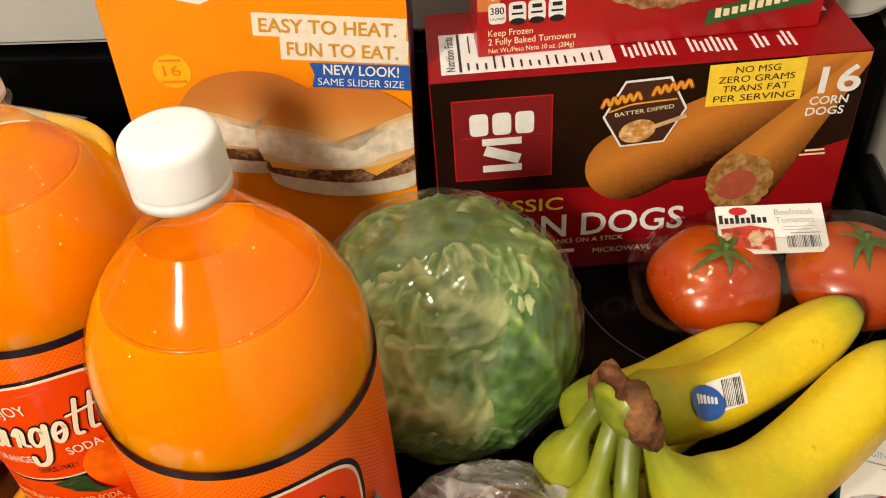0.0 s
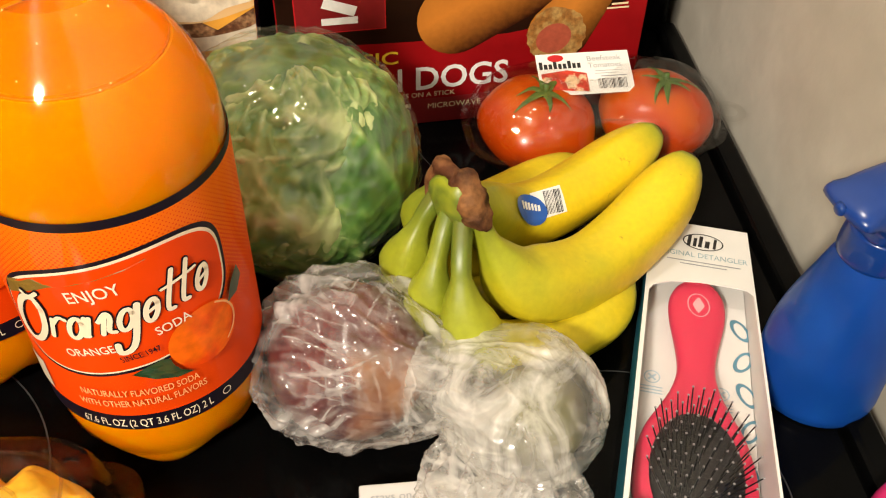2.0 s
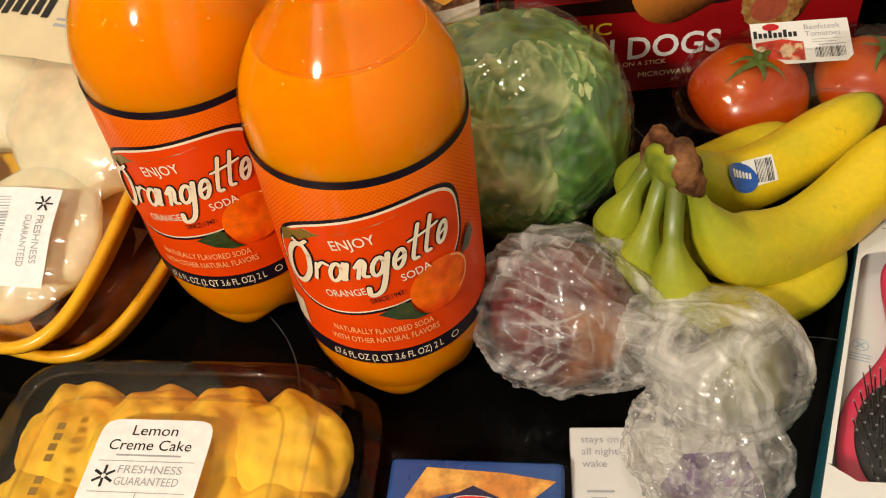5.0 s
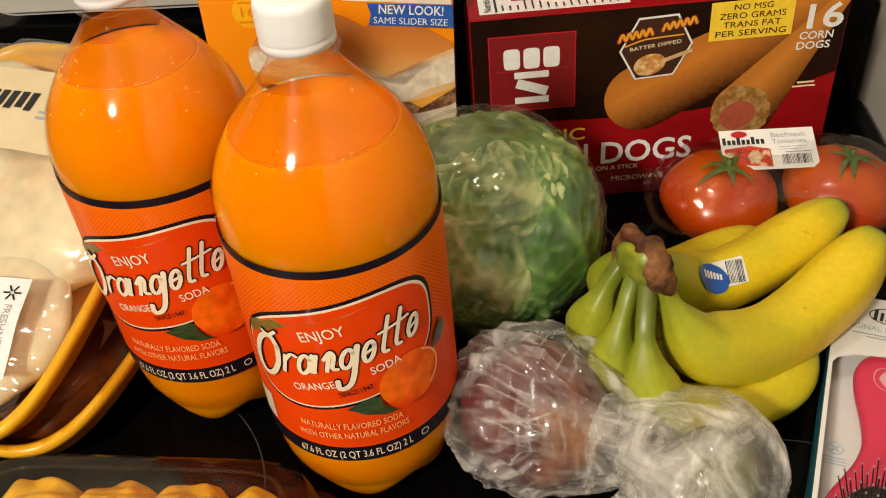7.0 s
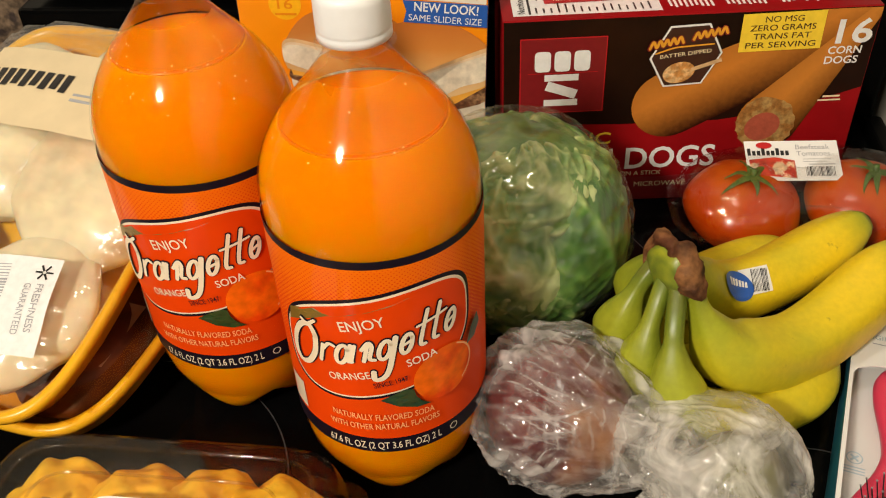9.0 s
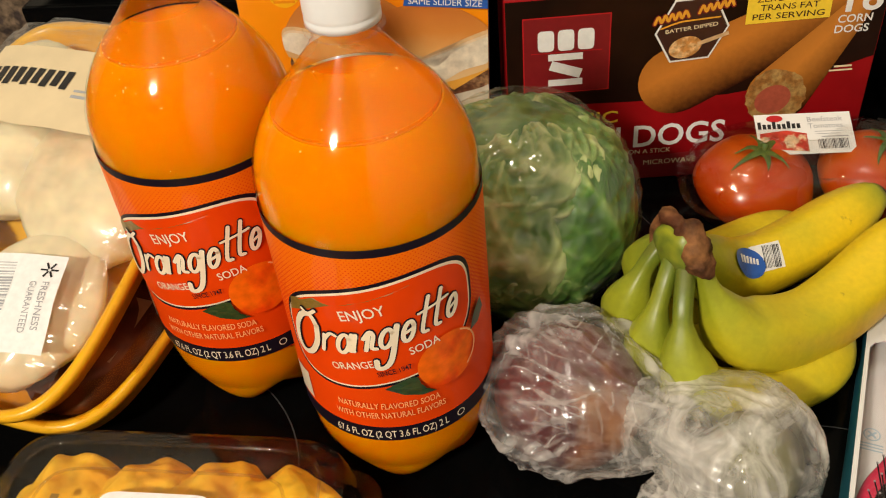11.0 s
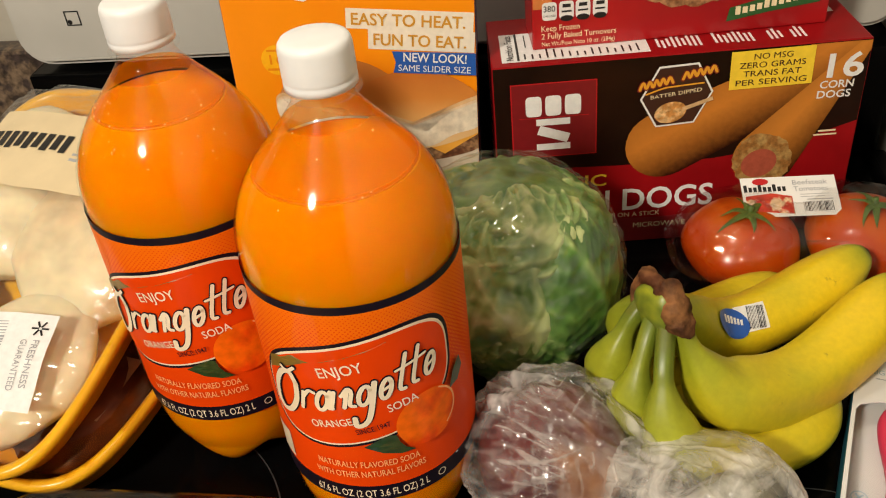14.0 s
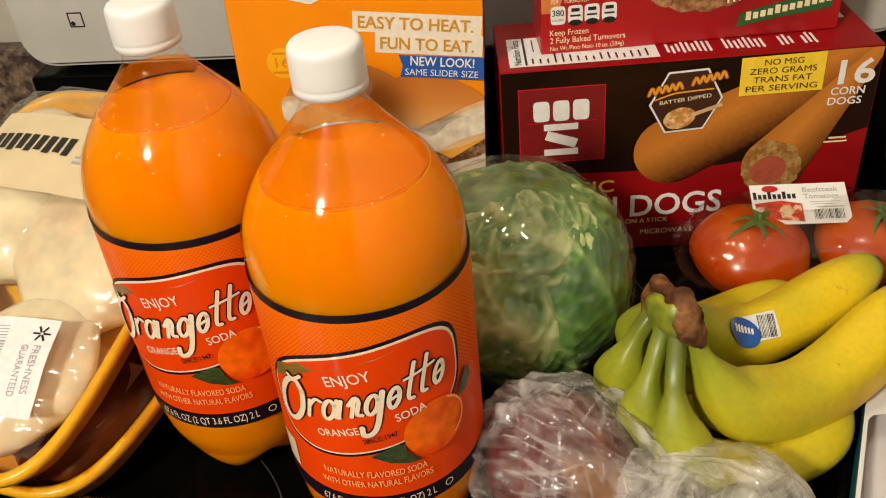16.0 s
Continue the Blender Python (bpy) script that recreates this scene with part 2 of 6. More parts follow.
def ribbon_stroke(pts, w, bm):
    """A rounded stroke of half width w along a smooth line."""
    line = smooth_profile(pts, 6)
    ends = []
    for i, (u, v) in enumerate(line):
        a, b = line[max(i - 1, 0)], line[min(i + 1, len(line) - 1)]
        d = math.hypot(b[0] - a[0], b[1] - a[1]) or 1.0
        nu, nv = -(b[1] - a[1]) / d, (b[0] - a[0]) / d
        ends.append((bm.verts.new((u + nu * w, v + nv * w, 0)), bm.verts.new((u - nu * w, v - nv * w, 0))))
    for a, b in zip(ends, ends[1:]):
        bm.faces.new((a[0], a[1], b[1], b[0]))
    for u, v in (line[0], line[-1]):
        shape(ell(u, v, w, w, 12), bm=bm)


def quad(u0, v0, u1, v1, turn=0.0):
    cu, cv = (u0 + u1) / 2, (v0 + v1) / 2
    pts = [(u0, v0), (u1, v0), (u1, v1), (u0, v1)]
    c, s = math.cos(turn), math.sin(turn)
    return [(cu + (u - cu) * c - (v - cv) * s, cv + (u - cu) * s + (v - cv) * c) for u, v in pts]


def grid_shape(u0, v0, u1, v1, nu, nv=1, bm=None, turn=0.0):
    bm = bm or bmesh.new()
    cu, cv, c, s = (u0 + u1) / 2, (v0 + v1) / 2, math.cos(turn), math.sin(turn)
    vs = []
    for j in range(nv + 1):
        for i in range(nu + 1):
            u, v = u0 + (u1 - u0) * i / nu - cu, v0 + (v1 - v0) * j / nv - cv
            vs.append(bm.verts.new((cu + u * c - v * s, cv + u * s + v * c, 0)))
    for j in range(nv):
        for i in range(nu):
            k = j * (nu + 1) + i
            bm.faces.new((vs[k], vs[k + 1], vs[k + nu + 2], vs[k + nu + 1]))
    return bm


def letters(text, u, v, size, width=None, align="LEFT", turn=0.0, bold=0.0, shear=0.0, bm=None, spacing=1.0):
    """Words in the built-in font, as a flat mesh whose baseline starts at (u, v)."""
    cu = bpy.data.curves.new("words", "FONT")
    cu.body, cu.size, cu.align_x, cu.offset, cu.shear, cu.resolution_u, cu.space_character = text, size * 1.37, align, bold * size * 0.45, shear, 3, spacing
    ob = bpy.data.objects.new("words", cu)
    scene.collection.objects.link(ob)
    me = bpy.data.meshes.new_from_object(ob.evaluated_get(bpy.context.evaluated_depsgraph_get()))
    bpy.data.objects.remove(ob)
    bpy.data.curves.remove(cu)
    xs = [q.co.x for q in me.vertices]
    k = width / (max(xs) - min(xs)) if width else 1.0
    off = -min(xs) if align == "LEFT" else 0.0
    c, s = math.cos(turn), math.sin(turn)
    for q in me.vertices:
        x, y = (q.co.x + off) * k, q.co.y
        q.co = (u + x * c - y * s, v + x * s + y * c, 0)
    bm = bm or bmesh.new()
    bm.from_mesh(me)
    bpy.data.meshes.remove(me)
    return bm


def bars(rows, bm=None):
    """Plain bars (u0, v0, u1, v1) in place of writing that cannot be read."""
    bm = bm or bmesh.new()
    for r in rows:
        shape(quad(*r), bm=bm)
    return bm


def laid(bm, warp, layer):
    """Lays flat print on a face; layer counts sheets of ink, one over the other."""
    h = 0.0002 * layer
    for v in bm.verts:
        v.co = warp(v.co.x, v.co.y, h)
    return bm


def front(u, v, h):
    return Vector((u, -h, v))


def code_bars(u0, v0, u1, v1, n, seed, bm=None):
    rng = random.Random(seed)
    u, rows = u0, []
    step = (u1 - u0) / n
    for i in range(n):
        w = step * rng.choice((0.3, 0.45, 0.7))
        rows.append((u0 + i * step, v0, u0 + i * step + w, v1))
    return bars(rows, bm)

# ---- the kitchen corner ----
GLASS_TOP = mat("black_ceramic_glass", (0.0018, 0.0018, 0.0018), rough=0.13, vary=0.3, scale=25, bump=0.01, bump_scale=60, spec=0.09)
ENAMEL = mat("black_enamel", (0.002, 0.002, 0.002), spec=0.10, rough=0.2, vary=0.25, scale=30, bump=0.03, bump_scale=120)
PANEL = mat("white_enamel_panel", (0.52, 0.50, 0.45), rough=0.32, vary=0.05, scale=12, second=(0.45, 0.43, 0.38), second_scale=5)
PLASTER = mat("painted_plaster", (0.52, 0.48, 0.40), rough=0.75, vary=0.06, scale=30, bump=0.25, bump_scale=60, second=(0.45, 0.41, 0.335), second_scale=7)
# Tones of the unseen walls and ceiling, set low to limit bounce and reflections.
ROOM_BOUNCE = mat("room_bounce_brown", (0.13, 0.10, 0.07), rough=0.8, vary=0.06, scale=8)
CEILING_BOUNCE = mat("ceiling_bounce_dim", (0.34, 0.31, 0.26), rough=0.85, vary=0.05, scale=8)
FLOOR_TILE = mat("brown_vinyl_floor", (0.20, 0.13, 0.08), rough=0.5, vary=0.2, scale=10)
GRANITE = mat("brown_speckled_counter", (0.16, 0.11, 0.07), rough=0.35, vary=0.6, scale=160, second=(0.05, 0.035, 0.03), second_scale=90)


def structure(name, bm, material, label, category):
    return tagged(part(name, bm, material), label, category, kind="structure")


structure("floor", box_bm(-2.6, -2.2, -1.0, 1.2, 1.2, -0.92), FLOOR_TILE, "brown vinyl kitchen floor below the stove", "floor")
# Ceiling out of view, added to bounce light.
structure("ceiling", box_bm(-2.6, -2.2, 1.5, 1.2, 1.2, 1.56), CEILING_BOUNCE, "unseen kitchen ceiling added for bounce, toned down to cut reflections", "ceiling")
structure("wall_back", box_bm(-2.6, 0.735, -0.92, 1.2, 0.815, 1.5), PLASTER, "off-white painted plaster wall behind the stove", "wall")
# Front and left walls are out of view, added to bounce light.
structure("wall_front", box_bm(-2.6, -2.2, -0.92, 1.2, -2.12, 1.5), ROOM_BOUNCE, "unseen room wall added for bounce, darkened to cut reflections", "wall")
structure("wall_left", box_bm(-2.6, -2.12, -0.92, -2.52, 0.735, 1.5), ROOM_BOUNCE, "unseen room wall added for bounce, darkened to cut reflections", "wall")
bm = box_bm(0.0, -2.12, -0.92, 0.10, 0.735, 1.5)
bmesh.ops.rotate(bm, verts=bm.verts, cent=(0, 0.33, 0), matrix=Matrix.Rotation(radians(1.6), 3, "Z"))
bmesh.ops.translate(bm, verts=bm.verts, vec=(0.3225, 0, 0))
structure("wall_right", bm, PLASTER, "scuffed off-white plaster wall beside the stove", "wall")

stove = empty("stove", pose(0.0047, 0.0088, 0), "black glass-top electric stove covered with groceries", "stove", size=1.0118)
part("body", box_bm(-0.47, 0.02, -0.90, 0.285, 0.66, -0.022, bevel=0.004), ENAMEL, stove)
part("cooktop", box_bm(-0.475, -0.02, -0.020, 0.278, 0.628, 0.0, bevel=0.003), GLASS_TOP, stove, "glossy black ceramic glass cooktop")
part("side_trim", box_bm(0.279, -0.02, -0.020, 0.296, 0.628, 0.007, bevel=0.004, seg=3), ENAMEL, stove, "raised black metal edge strip")
part("side_trim", box_bm(-0.492, -0.02, -0.020, -0.476, 0.628, 0.006, bevel=0.004, seg=3), ENAMEL, stove, "raised black metal edge strip")
part("vent_riser", box_bm(-0.485, 0.631, -0.018, 0.290, 0.70, 0.102, bevel=0.004), ENAMEL, stove, "black vent riser below the control panel")
# control panel with rounded lower corners
pts = [(-0.490, 0.30), (-0.490, 0.135)] + [(-0.462 - 0.028 * math.cos(a), 0.135 - 0.028 * math.sin(a)) for a in [i * math.pi / 12 for i in range(1, 7)]]
pts += [(0.262 + 0.028 * math.sin(a), 0.143 - 0.028 * math.cos(a)) for a in [i * math.pi / 12 for i in range(0, 7)]] + [(0.290, 0.30)]
bm = bmesh.new()
f = bm.faces.new([bm.verts.new((u, 0.640, v)) for u, v in pts])
r = bmesh.ops.extrude_face_region(bm, geom=[f])
bmesh.ops.translate(bm, verts=[v for v in r["geom"] if isinstance(v, bmesh.types.BMVert)], vec=(0, 0.06, 0))
bmesh.ops.recalc_face_normals(bm, faces=bm.faces)
bmesh.ops.bevel(bm, geom=[e for e in bm.edges if all(abs(v.co.y - 0.640) < 1e-5 for v in e.verts)], offset=0.005, segments=3, affect="EDGES")
panel = part("control_panel", bm, PANEL, stove, "off-white enamel control panel")
sign = bars([(-0.433, 0.146, -0.4318, 0.160), (-0.420, 0.146, -0.4188, 0.160), (-0.433, 0.146, -0.4188, 0.1472), (-0.433, 0.1588, -0.4188, 0.160)])
shape(ell(-0.4295, 0.1495, 0.0022, 0.0022, 16), bm=sign)
part("burner_mark", laid(sign, lambda u, v, h: Vector((u, 0.640 - h, v)), 2), BLACK, panel, "small black burner position mark")
RING = mat("pale_ring_print", (0.045, 0.045, 0.045), rough=0.3, vary=0.3, scale=80)
for cx, cy, r0 in ((0.16, 0.50, 0.105), (-0.258, 0.192, 0.110), (-0.27, 0.48, 0.09), (0.15, 0.17, 0.085)):
    bm = revolve([(r0, 0.0), (r0 + 0.0009, 0.0)], seg=96)
    bmesh.ops.translate(bm, verts=bm.verts, vec=(cx, cy, 0.0003))
    part("burner_ring", bm, RING, stove, "thin grey printed burner ring")

counter = empty("counter", pose(-1.0, 0.353, 0), "brown speckled kitchen counter beside the stove", "counter")
part("worktop", box_bm(-0.60, -0.36, -0.035, 0.505, 0.37, 0.0, bevel=0.006), GRANITE, counter)
part("cabinet_body", box_bm(-0.58, -0.30, -0.91, 0.50, 0.37, -0.036, bevel=0.003), mat("brown_cabinet_wood", (0.18, 0.09, 0.04), rough=0.45, vary=0.25, scale=20, stretch=(8, 8, 1)), counter)
part("backsplash", box_bm(-0.60, 0.340, 0.001, 0.505, 0.369, 0.11, bevel=0.004), GRANITE, counter)

# ---- soda bottles ----
PET = film("clear_bottle_plastic", rough=0.03, wrinkle=0.02, wrinkle_scale=30, gloss=0.75)
ORANGE_DRINK = mat("orange_soda_liquid", (1.0, 0.265, 0.0002), rough=0.12, vary=0.05, scale=14, sss=0.9, sss_color=(1.0, 0.30, 0.0), spec=0.08, trans=0.14, ior=1.33, sss_scale=0.025)
CAP_PLASTIC = mat("white_cap_plastic", (0.80, 0.79, 0.77), rough=0.38, vary=0.03, scale=90, bump=0.03, sss=0.1, sss_color=(1, 0.9, 0.8))
# Orange tint for the wet shoulder and the soda refracted through it.
WET_REFRACTION = film("wet_refraction_film", tint=(1.0, 0.86, 0.40), milk=0.50, milk_color=(1.0, 0.37, 0.002), rough=0.1, wrinkle=0.05, gloss=0.6, patch=1.5)
BUBBLE = mat("foam_bubble", (1.0, 0.62, 0.22), rough=0.15, vary=0.1)
LABEL_R = 0.0546

m, t, p, links = nodes_of("halftone_orange_label")
geo = t.nodes.new("ShaderNodeTexCoord")
sep = t.nodes.new("ShaderNodeSeparateXYZ")
links.new(geo.outputs["UV"], sep.inputs[0])
dots = t.nodes.new("ShaderNodeTexVoronoi")
dots.inputs["Scale"].default_value, dots.inputs["Randomness"].default_value = 560, 0.0
turned = t.nodes.new("ShaderNodeMapping")
turned.inputs["Rotation"].default_value = (0, 0, radians(45))
links.new(geo.outputs["UV"], turned.inputs[0])
links.new(turned.outputs[0], dots.inputs["Vector"])
size = t.nodes.new("ShaderNodeMapRange")
size.inputs[1].default_value, size.inputs[2].default_value, size.inputs[3].default_value, size.inputs[4].default_value = 0.100, 0.190, 0.05, 0.60
links.new(sep.outputs[1], size.inputs[0])
less = t.nodes.new("ShaderNodeMath")
less.operation = "LESS_THAN"
links.new(dots.outputs["Distance"], less.inputs[0])
links.new(size.outputs[0], less.inputs[1])
mixc = t.nodes.new("ShaderNodeMix")
mixc.data_type = "RGBA"
mixc.inputs[6].default_value, mixc.inputs[7].default_value = (0.74, 0.055, 0.0005, 1), (0.84, 0.150, 0.001, 1)
links.new(less.outputs[0], mixc.inputs[0])
links.new(mixc.outputs[2], p.inputs["Base Color"])
p.inputs["Roughness"].default_value, p.inputs["Coat Weight"].default_value, p.inputs["Coat Roughness"].default_value = 0.6, 0.20, 0.04
p.inputs["Specular IOR Level"].default_value = 0.1
HALFTONE = m
LABEL_RED = mat("label_red", (0.74, 0.052, 0.0005), rough=0.6, vary=0.04, coat=0.14, spec=0.1)
LABEL_NAVY = mat("label_navy", (0.006, 0.003, 0.010), rough=0.6, vary=0.05, coat=0.15, spec=0.2)
LABEL_CREAM = mat("label_cream", (0.86, 0.74, 0.55), rough=0.35, vary=0.05, coat=0.5)
LABEL_FRUIT = mat("label_fruit", (0.84, 0.135, 0.003), rough=0.5, vary=0.15, scale=160, second=(0.76, 0.060, 0.002), second_scale=45, coat=0.14, spec=0.1)
LABEL_LEAF = mat("label_leaf", (0.02, 0.055, 0.015), rough=0.35, vary=0.3, scale=200, coat=0.5)
LABEL_WORDS = mat("label_pale_orange_words", (0.90, 0.42, 0.16), rough=0.35, vary=0.05)


def soda_bottle(x, y, turn, fill, foam, seed, label):
    thing = empty("soda_bottle", pose(x, y, 0, 0, 0, turn), label, "bottle", "orange soda bottles")
    rng = random.Random(seed)
    side = [(0.0478, 0.0245), (0.0500, 0.030), (0.0522, 0.037), (0.0535, 0.045), (0.0541, 0.056), (0.0541, 0.068), (0.0540, 0.082)]
    side += [(0.0540, 0.096 + 0.014 * k) for k in range(6)] + [(0.0541, 0.178)]
    # shoulder: a dome that runs into the cone of the neck
    side += [(0.0542, 0.188)] + [(0.0542 - 9.6 * (0.0083 * k) ** 2, 0.197 + 0.0083 * k) for k in range(6)] + [(0.0305, 0.2467), (0.0238, 0.2545), (0.0182, 0.2615), (0.0148, 0.2672), (0.0140, 0.276)]
    prof = smooth_profile(side, 4)
    # petal foot: five lobes
    def foot(scale):
        bm = revolve([(q[0] * scale, q[1]) for q in prof], seg=60)
        rows = []
        for k in range(9):
            f = k / 8
            ring = []
            for i in range(60):
                w = 2 * math.pi * i / 60
                lobe = 0.5 + 0.5 * math.cos(5 * w)
                drop = 0.0245 * (1 - (1 - f) ** 2)
                r = (0.0478 - 0.0200 * f ** 1.5) * scale
                z = 0.0245 - drop * (0.30 + 0.70 * lobe ** 0.6)
                ring.append(bm.verts.new((r * math.sin(w), -r * math.cos(w), z + 0.0004)))
            rows.append(ring)
        for a, b in zip(rows, rows[1:]):
            for i in range(60):
                bm.faces.new((b[i], b[(i + 1) % 60], a[(i + 1) % 60], a[i]))
        c = bm.verts.new((0, 0, 0.012))
        for i in range(60):
            bm.faces.new((rows[-1][(i + 1) % 60], rows[-1][i], c))
        bmesh.ops.remove_doubles(bm, verts=bm.verts, dist=0.0003)
        return bm

    part("shell", foot(1.0), PET, thing, "clear plastic bottle wall", smooth=True)
    bm = foot(0.982)
    cut = bmesh.ops.bisect_plane(bm, geom=list(bm.verts) + list(bm.edges) + list(bm.faces), plane_co=(0, 0, fill), plane_no=(0, 0, 1), clear_outer=True)
    edges = [e for e in cut["geom_cut"] if isinstance(e, bmesh.types.BMEdge)]
    bmesh.ops.holes_fill(bm, edges=edges)
    liquid = part("soda", bm, ORANGE_DRINK, thing, "bright orange liquid", smooth=True)
    for f in liquid.data.polygons:
        if f.normal.z > 0.99 and f.center.z > fill - 0.001:
            f.use_smooth = False
    rim_r = next(q[0] for q in prof if q[1] >= fill) * 0.984
    part("liquid_line", revolve([(rim_r - 0.0006, fill + 0.0003), (rim_r, fill + 0.0006), (rim_r + 0.0004, fill), (rim_r, fill - 0.0006)], seg=60), mat("soda_meniscus", (0.72, 0.17, 0.003), rough=0.2, vary=0.1), thing, smooth=True)
    # Added sheet above the fill line, coloured like soda seen refracted in the wall.
    wet_refraction = [q for q in prof if fill + 0.0006 < q[1] < 0.2592]
    part("wet_refraction_wall", revolve([(q[0] * 0.985, q[1]) for q in wet_refraction], seg=60), WET_REFRACTION, thing, "orange film above the liquid for wet wall and refracted soda", smooth=True)
    # neck ring and cap
    part("neck_ring", revolve(smooth_profile([(0.0140, 0.2687), (0.0172, 0.2699), (0.0178, 0.2712), (0.0140, 0.2726)], 4), seg=48), PET, thing, smooth=True)
    cap = bmesh.new()
    n = 120
    prof2 = [(0.0, 0.2922, 0), (0.0126, 0.2922, 0), (0.0148, 0.2917, 0), (0.0159, 0.2903, 0), (0.0162, 0.2880, 1), (0.0164, 0.2760, 1), (0.0164, 0.2747, 0), (0.0161, 0.2741, 0), (0.0166, 0.2734, 0), (0.0166, 0.2703, 0), (0.0142, 0.2701, 0)]
    last = None
    for r, z, ridged in prof2:
        if r == 0:
            ring = [cap.verts.new((0, 0, z + 0.0032))]
        else:
            ring = [cap.verts.new(((r + (0.00022 if ridged and i % 2 else 0)) * math.sin(2 * math.pi * i / n), -(r + (0.00022 if ridged and i % 2 else 0)) * math.cos(2 * math.pi * i / n), z + 0.0032)) for i in range(n)]
        if last:
            for i in range(n):
                j = (i + 1) % n
                if len(last) == 1:
                    cap.faces.new((last[0], ring[i], ring[j]))
                else:
                    cap.faces.new((last[j], last[i], ring[i], ring[j]))
        last = ring
    part("cap", cap, CAP_PLASTIC, thing, "white ribbed screw cap", smooth=True)

    def wrap(u, v, h):
        a = u / LABEL_R
        r = LABEL_R + h * 1.3
        return Vector((r * math.sin(a), -r * math.cos(a), v))

    # printed sleeve
    span = 2 * math.pi * LABEL_R
    bm = grid_shape(-span / 2, 0.0682, span / 2, 0.1853, 180, 4)
    uv = bm.loops.layers.uv.new("flat")
    for f in bm.faces:
        for l in f.loops:
            l[uv].uv = (l.vert.co.x, l.vert.co.y)
    sleeve = part("label", laid(bm, wrap, 0), HALFTONE, thing, "orange and red printed label", smooth=True)
    part("label_band", laid(grid_shape(-span / 2, 0.1853, span / 2, 0.1900, 180), wrap, 0), LABEL_NAVY, sleeve, smooth=True)
    part("label_band", laid(grid_shape(-span / 2, 0.0570, span / 2, 0.0682, 180), wrap, 0), LABEL_NAVY, sleeve, smooth=True)

    def slanted(points, k=0.20, u0=0.0015):
        return [(u, v + k * (u - u0)) for u, v in points]

    def badge(grow):
        return slanted(ell(0.0015, 0.1350, 0.0517 + grow, 0.0327 + grow, 200, power=2.9))

    part("badge_rim", laid(shape(badge(0.0020), 12), wrap, 1), LABEL_NAVY, sleeve, smooth=True)
    part("badge_line", laid(shape(badge(0.0), 12), wrap, 2), LABEL_CREAM, sleeve, smooth=True)
    part("badge_face", laid(shape(badge(-0.0013), 12), wrap, 3), LABEL_RED, sleeve, smooth=True)
    dash = bmesh.new()
    shape(slanted([(-0.038, 0.1592), (0.010, 0.1612), (0.020, 0.1624), (-0.028, 0.1632), (-0.044, 0.1590), (-0.0465, 0.150)]), 3, dash)
    part("badge_stripe", laid(dash, wrap, 4), mat("label_olive", (0.20, 0.12, 0.02), rough=0.35), sleeve)

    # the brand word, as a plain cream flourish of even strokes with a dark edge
    def base(u):
        return 0.1212 + 0.225 * (u + 0.034)

    def flourish(grow, bm):
        def stroke(pts, w):
            ribbon_stroke([(1.07 * u + 0.22 * dv, base(u) + 1.1 * dv) for u, dv in pts], 0.82 * w + grow, bm)

        def loop(u, a, b, w, rise=0.0):
            stroke([(u + a * math.cos(q), rise + b + b * math.sin(q)) for q in [k * math.pi / 4 + 0.5 for k in range(9)]], w)

        loop(-0.0355, 0.0066, 0.0135, 0.0019, rise=-0.0045)
        stroke([(-0.0385, 0.0250), (-0.0350, 0.0225), (-0.0310, 0.0252)], 0.0012)
        for u in (-0.0232, -0.0080, -0.0020):
            stroke([(u - 0.0022, 0.0006), (u - 0.0020, 0.0110)], 0.0013)
        stroke([(-0.0248, 0.0085), (-0.0225, 0.0120), (-0.0196, 0.0108)], 0.0012)
        stroke([(-0.0062, 0.0080), (-0.0038, 0.0120), (-0.0018, 0.0090), (-0.0018, 0.0020), (0.0006, 0.0006)], 0.0013)
        loop(-0.0152, 0.0027, 0.0058, 0.0014)
        stroke([(-0.0118, 0.0115), (-0.0122, 0.0020), (-0.0098, 0.0008)], 0.0013)
        loop(0.0045, 0.0026, 0.0056, 0.0014)
        stroke([(0.0084, 0.0118), (0.0084, -0.0060), (0.0066, -0.0120), (0.0026, -0.0125), (0.0012, -0.0075)], 0.0017)
        for u in (0.0144, 0.0362):
            loop(u, 0.0024, 0.0056, 0.0014)
            stroke([(u - 0.0026, 0.0048), (u + 0.0020, 0.0066)], 0.0010)
        for u in (0.0218, 0.0282):
            stroke([(u, 0.0205), (u - 0.0006, 0.0030), (u + 0.0020, 0.0006)], 0.0013)
        stroke([(0.0180, 0.0132), (0.0325, 0.0140)], 0.0009)
        return bm

    part("brand_shadow", laid(flourish(0.00055, bmesh.new()), wrap, 5), LABEL_NAVY, sleeve)
    part("brand_mark", laid(flourish(0.0, bmesh.new()), wrap, 7), LABEL_CREAM, sleeve)
